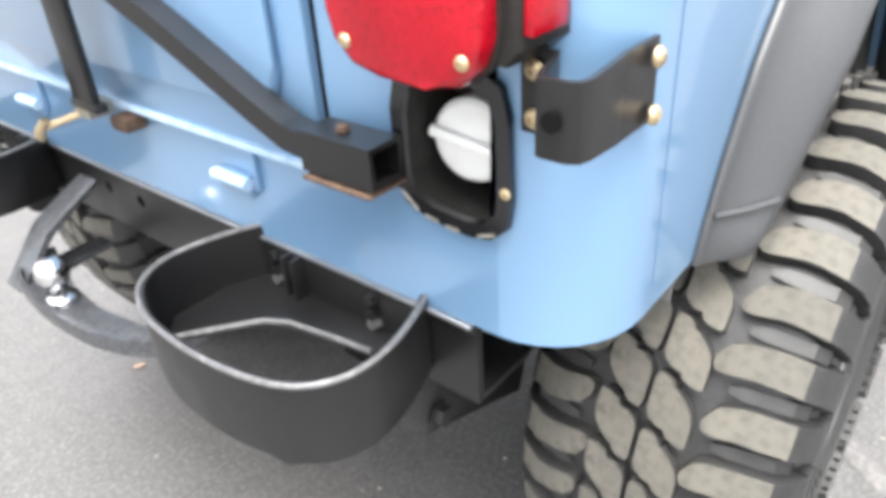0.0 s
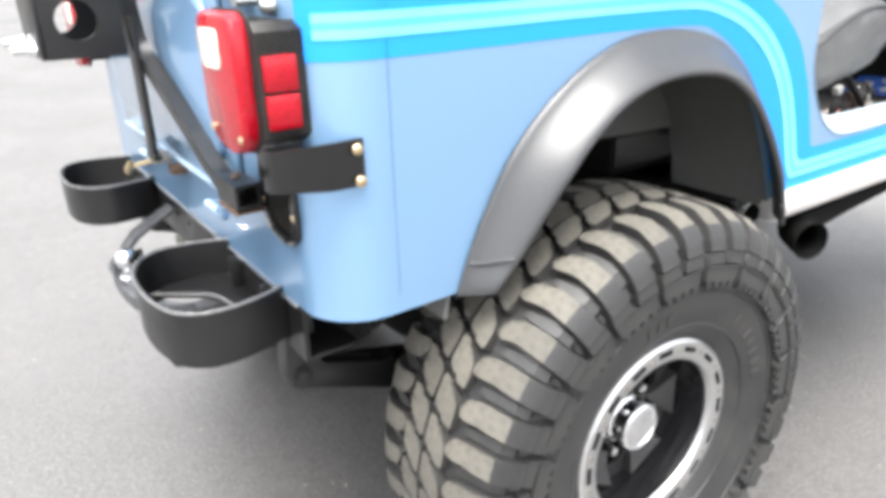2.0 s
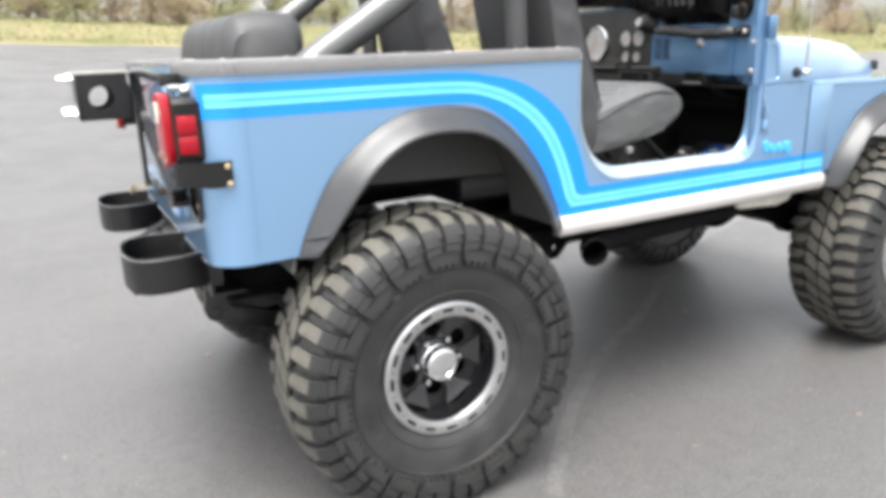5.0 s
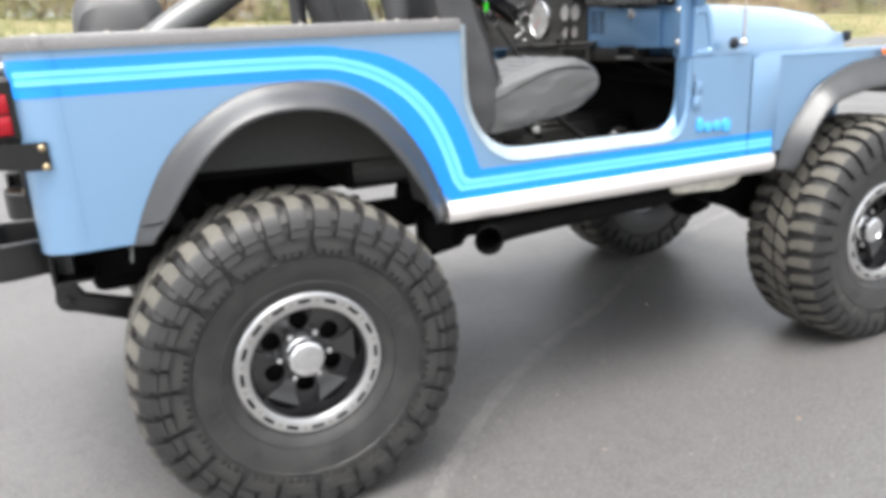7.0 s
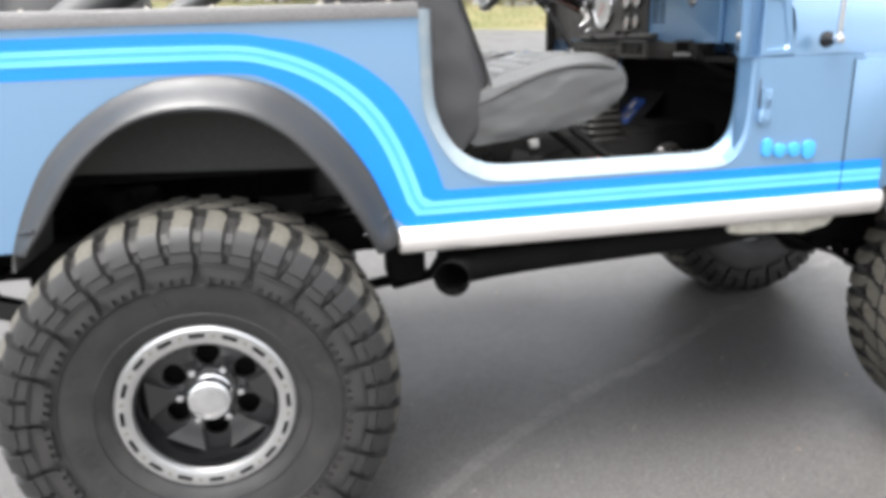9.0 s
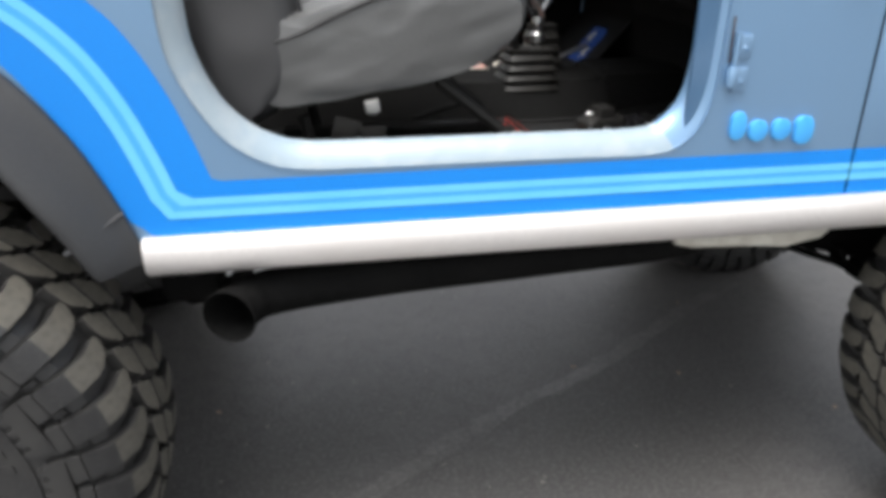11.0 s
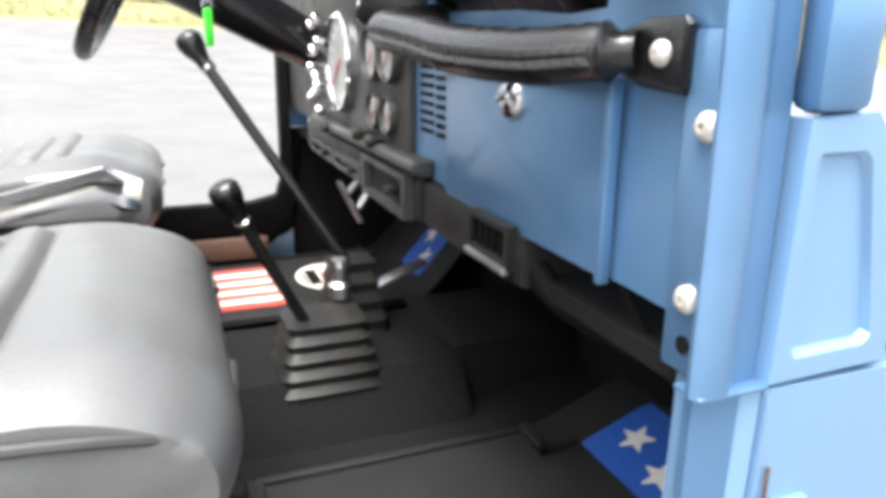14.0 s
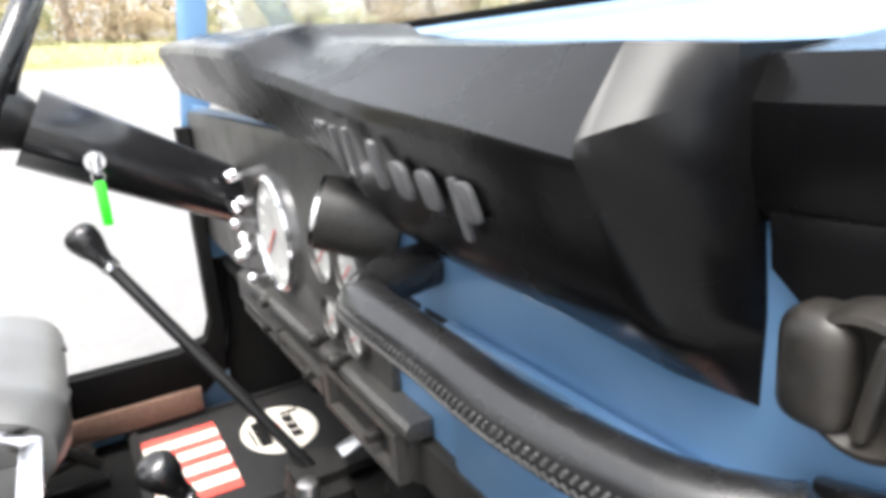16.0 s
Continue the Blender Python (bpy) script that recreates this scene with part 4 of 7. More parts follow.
def hoop(s):
    """A step hoop of flat steel on the crossmember."""
    ring = [(-0.602, s * 0.290), (-0.632, s * 0.276), (-0.680, s * 0.262), (-0.730, s * 0.262), (-0.772, s * 0.290), (-0.797, s * 0.345), (-0.804, s * 0.410), (-0.802, s * 0.470), (-0.792, s * 0.525), (-0.774, s * 0.562), (-0.742, s * 0.585), (-0.700, s * 0.590), (-0.650, s * 0.580), (-0.602, s * 0.562)]
    rs = [(p.x, p.y) for p in curve([(x, y, 0) for x, y in ring], 5)]
    bm = bmesh.new()
    lo, hi = [], []
    for i, (x, y) in enumerate(rs):
        tip = max(0.0, 1 - abs(abs(y) - 0.535) / 0.016) if x < -0.75 else 0.0
        lo.append((x, y, 0.759 - 0.008 * tip))
        hi.append((x, y, 0.856))
    sheet(bm, [hi, [(x, y, z - 0.03) for x, y, z in hi], lo])
    thick(bm, 0.006)
    h = part("step_hoop", bm, BLACK, car, "black steel hoop step bolted to the rear crossmember")
    # Grey tube along the rim paints the sky's sheen on the black steel.
    bm = bmesh.new()
    tube(bm, hi, 0.0033, 8)
    part("rim_edge", bm, EDGE, h, "upper edge in grey, standing for reflected sky")
    bm = bmesh.new()
    box(bm, (-0.609, min(s * 0.29, s * 0.56), 0.752), (-0.601, max(s * 0.29, s * 0.56), 0.838), 0.002)
    part("back_plate", bm, BLACK, h)
    plate_ = [(-0.602, s * 0.29), (-0.66, s * 0.272), (-0.735, s * 0.272), (-0.766, s * 0.306), (-0.680, s * 0.372), (-0.665, s * 0.40), (-0.655, s * 0.46), (-0.648, s * 0.515), (-0.602, s * 0.54)]
    bm = bmesh.new()
    prism(bm, plate_ if s < 0 else plate_[::-1], "z", 0.781, 0.787, 0.001)
    tp = part("tread_plate", bm, BLACK, h, "worn black step plate")
    bm = bmesh.new()
    tube(bm, [(x, y, 0.789) for x, y in plate_[3:8]], 0.0035, 8)
    part("plate_lip", bm, EDGE, tp, "bright lip")
    for y in (0.322, 0.488):
        for z in (0.826, 0.808, 0.794):
            bm = bmesh.new()
            bolt(bm, (-0.609, s * y, z), (-1, 0, 0), 0.0075, 0.010, False)
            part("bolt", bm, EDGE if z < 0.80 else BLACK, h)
    bm = bmesh.new()
    box(bm, (-0.628, s * 0.362 - 0.011, 0.765), (-0.609, s * 0.362 - 0.006, 0.842), 0.002)
    box(bm, (-0.628, s * 0.362 + 0.006, 0.765), (-0.609, s * 0.362 + 0.011, 0.842), 0.002)
    box(bm, (-0.613, s * 0.362 - 0.011, 0.765), (-0.608, s * 0.362 + 0.011, 0.842), 0.002)
    part("gusset", bm, BLACK, h)


hoop(-1)
hoop(1)

# tow loop with its ball: a plate with a raised rim, hung from two straps
bm = bmesh.new()
pl = [(-0.60, 0.215), (-0.70, 0.212), (-0.752, 0.185), (-0.770, 0.10), (-0.772, 0.0), (-0.760, -0.09), (-0.728, -0.160), (-0.68, -0.185), (-0.60, -0.188)]
outer = [(p.x, p.y) for p in curve([(x, y, 0) for x, y in pl], 5)]
prism(bm, outer + [(-0.60, -0.150), (-0.672, -0.145), (-0.705, -0.112), (-0.722, 0.0), (-0.714, 0.10), (-0.692, 0.168), (-0.60, 0.176)], "z", 0.668, 0.678, 0.003)
tow = part("tow_plate", bm, STEEL, car, "grey steel tow plate with a raised rim")
bm = bmesh.new()
tube(bm, [(x, y, 0.682) for x, y in outer[4:-4]], 0.01, profile=[(-0.004, -0.014), (0.004, -0.014), (0.004, 0.014), (-0.004, 0.014)], up=(0, 0, 1))
part("plate_rim", bm, STEEL, tow)
for y in (0.190,):
    bm = bmesh.new()
    prism(bm, [(-0.768, 0.668), (-0.759, 0.668), (-0.690, 0.742), (-0.600, 0.790), (-0.600, 0.800), (-0.697, 0.750)], "y", y - 0.028, y + 0.028, 0.002)
    part("tow_strap", bm, STEEL, tow)
bm = bmesh.new()
lathe(bm, [(0.022, 0.0), (0.024, 0.004), (0.024, 0.012), (0.014, 0.018), (0.013, 0.030), (0.018, 0.036), (0.024, 0.046), (0.0255, 0.056), (0.023, 0.068), (0.015, 0.077), (0.008, 0.079), (0, 0.079)], Matrix.Translation((-0.744, 0.062, 0.678)), 24)
part("tow_ball", bm, CHROME, tow, "worn chrome tow ball")

# fuel filler
bm = bmesh.new()
plate(bm, FILL, [scaled(FILL, 0.80)], "x", XR - 0.009, XR - 0.001)
filler = part("filler_frame", bm, GLOSS, car, "gloss black fuel filler frame")
bm = bmesh.new()
c = scaled(FILL, 0.83)
rows = [[(XR - 0.004, y, z) for y, z in c + c[:1]], [(XR + 0.075, y, z) for y, z in c + c[:1]]]
sheet(bm, rows)
bm.faces.new([bm.verts.new((XR + 0.075, y, z)) for y, z in c])
part("filler_cup", bm, PLASTIC, filler)
bm = bmesh.new()
mm = Matrix.Translation((XR + 0.046, -0.600, 1.022)) @ Matrix.Rotation(radians(-90), 4, "Y") @ Matrix.Rotation(radians(8), 4, "X")
lathe(bm, [(0, -0.02), (0.040, -0.02), (0.042, 0.0), (0.041, 0.006), (0.037, 0.009), (0, 0.009)], mm, 36)
cap = part("fuel_cap", bm, CAPW, filler, "white fuel cap with a raised grip bar")
bm = bmesh.new()
box(bm, (-0.006, -0.042, 0.009), (0.006, 0.042, 0.018), 0.003, mm @ Matrix.Rotation(radians(-12), 4, "Z"))
part("grip", bm, CAPW, cap)
for y, z in ((-0.551, 1.009), (-0.671, 1.007)):
    bm = bmesh.new()
    bolt(bm, (XR - 0.009, y, z), (-1, 0, 0), 0.0055, 0.003)
    part("screw", bm, BRASS, filler)
for y, z, a, w in ((-0.562, 0.972, 40, 0.026), (-0.588, 0.9595, 8, 0.016), (-0.612, 0.956, 3, 0.016), (-0.650, 0.9605, -20, 0.02)):
    bm = bmesh.new()
    box(bm, (-0.0006, -w / 2, -0.0018), (0.0006, w / 2, 0.0018), 0.0003, Matrix.Translation((XR - 0.0096, y, z)) @ Matrix.Rotation(radians(a), 4, "X"), 1)
    part("label_bar", bm, ZINC, filler)


# tail lights
def tail(s):
    bm = bmesh.new()
    prism(bm, [(s * 0.565, 1.145), (s * 0.575, 1.128), (s * 0.70, 1.128), (s * 0.712, 1.14), (s * 0.712, 1.276), (s * 0.70, 1.288), (s * 0.575, 1.288), (s * 0.565, 1.28)], "x", XR + 0.03, XR - 0.050, 0.004)
    h = part("tail_light", bm, PLASTIC, car, "red tail light in a black housing")
    shape = [(0.545, 1.262), (0.552, 1.288), (0.570, 1.300), (0.672, 1.300), (0.690, 1.290), (0.697, 1.268), (0.697, 1.150), (0.690, 1.130), (0.675, 1.116), (0.648, 1.112), (0.600, 1.112), (0.572, 1.119), (0.555, 1.136), (0.548, 1.160)]
    bm = bmesh.new()
    prism(bm, [(s * y, z) for y, z in shape], "x", XR - 0.048, XR - 0.074, 0.008, 3)
    l = part("rear_lens", bm, LENS, h)
    bm = bmesh.new()
    prism(bm, [(s * y, z) for y, z in rounded(0.565, 0.640, 1.225, 1.278, 0.008)], "x", XR - 0.072, XR - 0.0765, 0.002)
    part("reverse_lens", bm, LENS_W, l, "clear reversing lens")
    bm = bmesh.new()
    prism(bm, [(s * y, z) for y, z in scaled(shape, 1.03, (0.622, 1.205))], "x", XR - 0.046, XR - 0.052, 0.002)
    part("bezel", bm, PLASTIC, h)
    for z0, z1 in ((1.150, 1.196), (1.200, 1.246)):
        bm = bmesh.new()
        box(bm, (XR - 0.044, s * 0.712 - 0.004, z0), (XR - 0.002, s * 0.712 + 0.007 * 1.0 * (1 if s > 0 else 1) if s > 0 else s * 0.712 + 0.004, z1), 0.002) if s > 0 else box(bm, (XR - 0.044, -0.720, z0), (XR + 0.002, -0.708, z1), 0.002)
        part("side_lens", bm, LENS, h)
    for y, z in ((0.570, 1.138), (0.682, 1.136)):
        bm = bmesh.new()
        bolt(bm, (XR - 0.0735, s * y, z), (-1, 0, 0), 0.006, 0.004)
        part("screw", bm, BRASS, l)


tail(-1)
tail(1)

# hat-shaped bracket round the corner
bm = bmesh.new()
zt, zb = 1.131, 1.064
path = [(-0.535, -YS - 0.003), (-0.588, -YS - 0.003), (-0.600, -YS - 0.006), (-0.660, -YS - 0.016), (-0.672, -YS - 0.014), (-0.676, -YS - 0.006), (-0.676, -0.742), (-0.672, -0.736), (-0.622, -0.718), (-0.610, -0.712), (-0.607, -0.682)]
hi, lo = [], []
for x, y in path:
    k = max(0.0, min(1.0, (-0.585 - x) / 0.08))
    if y > -0.74:
        k = max(0.0, min(1.0, (-0.615 - x) / 0.06))
    hi.append((x, y, zt + 0.004 * k))
    lo.append((x, y, zb + 0.016 * k))
sheet(bm, [hi, lo])
thick(bm, 0.0045)
bracket = part("corner_bracket", bm, BLACK, car, "black steel bracket bolted round the rear corner")
for x, y, z, o in ((-0.547, -YS - 0.007, 1.118, (0, -1, 0)), (-0.545, -YS - 0.007, 1.072, (0, -1, 0)), (-0.611, -0.697, 1.116, (-1, 0, 0)), (-0.611, -0.697, 1.078, (-1, 0, 0))):
    bm = bmesh.new()
    bolt(bm, (x, y, z), o, 0.0085, 0.006)
    part("bolt", bm, BRASS, bracket)
bm = bmesh.new()
lathe(bm, [(0, 0), (0.0075, 0), (0.0075, 0.001), (0, 0.001)], Matrix.Translation((-0.6788, -0.752, 1.108)) @ Matrix.Rotation(radians(-90), 4, "Y"), 16)
part("hole", bm, DULL_BLACK, bracket)

# swing-out spare carrier
bm = bmesh.new()
rect = [(-0.013, -0.015), (0.013, -0.015), (0.013, 0.015), (-0.013, 0.015)]
tube(bm, curve([(-0.640, -0.50, 1.019), (-0.640, -0.445, 1.021), (-0.640, -0.410, 1.033), (-0.642, -0.27, 1.098), (-0.645, -0.12, 1.165), (-0.650, -0.06, 1.20), (-0.655, -0.04, 1.25), (-0.66, -0.038, 1.345)], 4), 0.02, profile=rect, up=(1, 0, 0))
carrier = part("spare_carrier", bm, BLACK, car, "black swing-out carrier of square steel tube")
bm = bmesh.new()
outer = [(-0.628, 1.003), (-0.628, 1.072), (-0.705, 1.072), (-0.705, 1.003)]
tube(bm, [(-0.640, -0.470, 1.019), (-0.640, -0.562, 1.019)], 0.03, profile=[(-0.020, -0.021), (0.020, -0.021), (0.020, 0.021), (-0.020, 0.021)], up=(1, 0, 0), caps=False)
thick(bm, 0.005)
part("hinge_box", bm, BLACK, carrier)
bm = bmesh.new()
box(bm, (-0.664, -0.560, 0.990), (-0.608, -0.470, 0.9945), 0.0015)
part("hinge_plate", bm, RUST, carrier, "rusty hinge plate")
bm = bmesh.new()
bolt(bm, (-0.640, -0.510, 1.0405), (0, 0, 1), 0.006, 0.004, False)
part("bolt", bm, RUST, carrier)
bm = bmesh.new()
tube(bm, [(-0.640, -0.58, 1.332), (-0.645, -0.48, 1.332), (-0.655, -0.28, 1.340), (-0.665, -0.07, 1.340)], 0.02, profile=[(a * 0.55, b * 0.6) for a, b in rect], up=(0, 0, 1))
part("upper_arm", bm, BLACK, carrier)
bm = bmesh.new()
box(bm, (-0.656, -0.602, 1.314), (-0.606, -0.545, 1.348), 0.004)
part("hinge_box", bm, BLACK, carrier)
bm = bmesh.new()
box(bm, (-0.672, -0.088, 0.985), (-0.660, -0.034, 1.27), 0.003)
box(bm, (-0.674, -0.094, 0.985), (-0.656, -0.028, 0.997), 0.003)
part("post", bm, BLACK, carrier)
for y in (-0.12, 0.12):
    bm = bmesh.new()
    hole = [(-0.768 + 0.036 * math.cos(a * math.pi / 12), 1.272 + 0.036 * math.sin(a * math.pi / 12)) for a in range(24)]
    plate(bm, [(-0.828, 1.205), (-0.690, 1.205), (-0.690, 1.345), (-0.828, 1.345)], [hole], "y", y - 0.004, y + 0.004)
    part("cheek_plate", bm, BLACK, carrier, "black steel cheek plate with a round hole")
bm = bmesh.new()
box(bm, (-0.836, -0.124, 1.205), (-0.828, 0.124, 1.345), 0.002)
part("mount_plate", bm, BLACK, carrier)
bm = bmesh.new()
box(bm, (-0.84, -0.124, 1.343), (-0.67, 0.124, 1.350), 0.002)
part("top_plate", bm, ZINC, carrier)
for y in (-0.095, 0.095):
    for z in (1.225, 1.33):
        bm = bmesh.new()
        tube(bm, [(-0.84, y, z), (-0.878, y, z)], 0.009, 12)
        bolt(bm, (-0.842, y, z), (-1, 0, 0), 0.014, 0.012, False)
        part("wheel_stud", bm, CHROME, carrier, "chrome wheel stud")
bm = bmesh.new()
box(bm, (-0.668, -0.055, 0.968), (-0.630, -0.015, 0.990), 0.004)
latch = part("carrier_latch", bm, ZINC, carrier)
bm = bmesh.new()
tube(bm, [(-0.665, -0.025, 0.972), (-0.69, -0.012, 0.966), (-0.708, -0.004, 0.962)], 0.005, 10)
tube(bm, curve([(-0.708, 0.008, 0.946), (-0.712, 0.002, 0.954), (-0.711, -0.004, 0.962), (-0.706, -0.014, 0.974)], 3), [0.006, 0.0065, 0.007, 0.007, 0.007, 0.007, 0.0065, 0.006, 0.006, 0.0055], 10)
part("latch_handle", bm, BRASS, latch, "brass T-handle")
bm = bmesh.new()
box(bm, (-0.640, -0.085, 0.945), (-0.606, -0.045, 0.966), 0.005)
part("latch_catch", bm, RUST, latch)
bm = bmesh.new()
tube(bm, [(-0.606, -0.635, 1.312), (-0.650, -0.64, 1.312)], 0.0075, 10)
bolt(bm, (-0.606, -0.665, 1.305), (-1, 0, 0), 0.012, 0.018)
part("anchor_stud", bm, ALU, car)

# shock mount and spring shackle behind the rear wheels
for s in (-1, 1):
    bm = bmesh.new()
    prism(bm, [(-0.600, 0.83), (-0.545, 0.83), (-0.550, 0.74), (-0.556, 0.695), (-0.540, 0.668), (-0.42, 0.628), (-0.39, 0.640), (-0.385, 0.60), (-0.40, 0.562), (-0.560, 0.634), (-0.582, 0.631), (-0.603, 0.643), (-0.612, 0.668), (-0.604, 0.72)], "y", s * 0.50, s * 0.545, 0.005)
    sh = part("shackle", bm, BLACK, car)
    bm = bmesh.new()
    bolt(bm, (-0.581, s * 0.548, 0.663), (0, s, 0), 0.014, 0.012, False)
    part("bolt", bm, BLACK, sh)
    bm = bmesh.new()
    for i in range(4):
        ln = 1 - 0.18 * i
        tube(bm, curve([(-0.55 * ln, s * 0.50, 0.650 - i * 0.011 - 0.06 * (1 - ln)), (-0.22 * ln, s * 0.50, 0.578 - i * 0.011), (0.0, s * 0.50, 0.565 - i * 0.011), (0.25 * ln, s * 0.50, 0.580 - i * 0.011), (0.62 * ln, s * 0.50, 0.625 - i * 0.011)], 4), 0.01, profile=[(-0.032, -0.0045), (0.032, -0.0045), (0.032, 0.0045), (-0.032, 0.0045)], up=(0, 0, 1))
    part("leaf_spring", bm, DULL_BLACK, car, "dark leaf spring stack")
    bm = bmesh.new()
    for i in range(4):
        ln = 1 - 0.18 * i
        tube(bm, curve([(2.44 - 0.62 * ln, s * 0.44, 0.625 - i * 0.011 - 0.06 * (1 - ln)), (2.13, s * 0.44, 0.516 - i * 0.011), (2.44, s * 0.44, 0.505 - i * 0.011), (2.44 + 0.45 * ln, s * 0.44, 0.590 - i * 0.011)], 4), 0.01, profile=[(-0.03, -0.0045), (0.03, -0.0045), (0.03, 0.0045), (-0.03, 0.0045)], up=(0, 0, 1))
    part("leaf_spring", bm, DULL_BLACK, car, "dark leaf spring stack")
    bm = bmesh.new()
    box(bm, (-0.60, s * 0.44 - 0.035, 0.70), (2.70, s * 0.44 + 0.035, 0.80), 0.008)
    part("frame_rail", bm, DULL_BLACK, car)
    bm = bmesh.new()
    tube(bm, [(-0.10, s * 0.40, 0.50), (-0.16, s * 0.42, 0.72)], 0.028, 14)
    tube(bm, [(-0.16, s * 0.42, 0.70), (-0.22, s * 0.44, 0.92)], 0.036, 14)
    part("shock_absorber", bm, DULL_BLACK, car, "dark shock absorber")
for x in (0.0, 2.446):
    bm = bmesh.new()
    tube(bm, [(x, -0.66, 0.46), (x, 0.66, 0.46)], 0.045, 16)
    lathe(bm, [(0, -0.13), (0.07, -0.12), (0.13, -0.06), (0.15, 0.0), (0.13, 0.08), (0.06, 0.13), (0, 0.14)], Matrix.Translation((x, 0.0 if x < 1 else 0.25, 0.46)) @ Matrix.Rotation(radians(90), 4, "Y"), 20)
    part("axle", bm, DULL_BLACK, car)
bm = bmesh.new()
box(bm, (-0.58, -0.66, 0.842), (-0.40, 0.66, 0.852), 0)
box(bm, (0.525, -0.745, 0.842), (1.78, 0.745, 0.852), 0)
part("underbody", bm, DULL_BLACK, car)
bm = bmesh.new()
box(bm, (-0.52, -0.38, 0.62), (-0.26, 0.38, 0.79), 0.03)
part("fuel_tank", bm, DULL_BLACK, car)
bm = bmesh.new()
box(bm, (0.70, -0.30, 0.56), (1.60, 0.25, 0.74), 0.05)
part("transmission", bm, DULL_BLACK, car)
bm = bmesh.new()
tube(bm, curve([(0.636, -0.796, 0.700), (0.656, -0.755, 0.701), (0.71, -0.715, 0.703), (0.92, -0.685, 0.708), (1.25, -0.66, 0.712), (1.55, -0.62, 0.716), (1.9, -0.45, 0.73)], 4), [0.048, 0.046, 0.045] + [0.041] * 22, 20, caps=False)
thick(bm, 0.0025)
part("exhaust_pipe", bm, DULL_BLACK, car, "dull black side exhaust pipe")
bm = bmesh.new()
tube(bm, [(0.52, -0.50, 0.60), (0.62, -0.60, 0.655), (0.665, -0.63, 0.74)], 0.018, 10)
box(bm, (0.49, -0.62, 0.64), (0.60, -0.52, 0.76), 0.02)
part("exhaust_hanger", bm, DULL_BLACK, car)
bm = bmesh.new()
prism(bm, [(1.475, 0.742), (1.50, 0.765), (1.80, 0.765), (1.835, 0.750), (1.80, 0.715), (1.72, 0.705), (1.52, 0.712), (1.480, 0.722)], "y", -0.69, -0.60, 0.012, 3)
part("transfer_bracket", bm, CAST, car, "pale cast bracket under the rocker guard")
# Added black sheet that fills the dark gap between spring and frame rail.
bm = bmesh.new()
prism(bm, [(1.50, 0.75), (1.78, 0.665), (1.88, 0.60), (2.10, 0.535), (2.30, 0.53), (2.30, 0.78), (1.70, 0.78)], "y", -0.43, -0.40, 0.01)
part("skid_brace", bm, DULL_BLACK, car)


# ==== wheels ====
TP = [(0.205, -0.120), (0.222, -0.140), (0.262, -0.158), (0.315, -0.167), (0.365, -0.168), (0.405, -0.163), (0.432, -0.152), (0.448, -0.134), (0.453, -0.100), (0.456, -0.05), (0.457, 0.0)]
TP = TP + [(r, -y) for r, y in TP[-2::-1]]
_len = [0.0]
for a, b in zip(TP, TP[1:]):
    _len.append(_len[-1] + math.hypot(b[0] - a[0], b[1] - a[1]))
MID = _len[-1] / 2


def skin(u, s, h):
    """A place on the tyre: the angle u, the distance s from the tread's middle line across it, and the height h above it."""
    t = min(max(s + MID, 0.0), _len[-1] - 1e-6)
    i = max(k for k in range(len(_len) - 1) if _len[k] <= t)
    f = (t - _len[i]) / (_len[i + 1] - _len[i])
    r, y = TP[i][0] + (TP[i + 1][0] - TP[i][0]) * f, TP[i][1] + (TP[i + 1][1] - TP[i][1]) * f
    dr, dy = TP[i + 1][0] - TP[i][0], TP[i + 1][1] - TP[i][1]
    q = math.hypot(dr, dy)
    r, y = r + h * dy / q, y - h * dr / q
    return Vector((r * math.cos(u), y, r * math.sin(u)))


def lug(bm, u, sections, h, mat=1, taper=0.85):
    """A tread block over cross sections of (s, from, to): distances across the tread and, along it, from the angle u."""
    rows = []
    for s, a, b in sections:
        c, w = (a + b) / 2, (b - a) / 2
        rows.append([bm.verts.new(skin(u + (c + k * w) / 0.46, s, hh)) for k, hh in ((-1.06, -0.003), (-taper, h), (taper, h), (1.06, -0.003))])
    for p, q in zip(rows, rows[1:]):
        for j in range(3):
            f = bm.faces.new((p[j], p[j + 1], q[j + 1], q[j]))
            f.material_index = mat if j == 1 else 0
    bm.faces.new(rows[0])
    bm.faces.new(rows[-1][::-1])


bm = bmesh.new()
lathe(bm, [(r, y) for r, y in TP], Matrix.Rotation(radians(-90), 4, "X"), 96)
# sidewall ring and plain raised bars
for a in [i * 6 for i in range(2, 9)] + [180 + i * 6 for i in range(2, 9)] + [96, 101, 106, 276, 281, 286]:
    for s in (-1, 1):
        lug(bm, radians(a), [(s * 0.296, -0.011, 0.011), (s * 0.322, -0.011, 0.011)], 0.0022, 0, 0.95)
for s in (-1, 1):
    for rr in (0.270, 0.345):
        ring = [[bm.verts.new(skin(2 * math.pi * j / 72, s * (rr + d), h)) for j in range(72)] for d, h in ((-0.003, -0.001), (0, 0.003), (0.003, -0.001))]
        loft(bm, ring, False, False)
_tyre = part("tyre", bm, [RUBBER, TREAD], car)
_tyre_mesh = _tyre.data
bpy.data.objects.remove(_tyre)

# tread blocks: one mesh a kind, set round the tyre
NP = 40
pitch = 2 * math.pi * 0.46 / NP
_blocks = []


def ring_of(bm, step, first):
    """Sets one block round the tyre: every step pitches, from the angle first."""
    o = part("tread_block", bm, [RUBBER, TREAD], car)
    _blocks.extend((o.data, first + 2 * math.pi * i / NP) for i in range(0, NP, step))
    bpy.data.objects.remove(o)


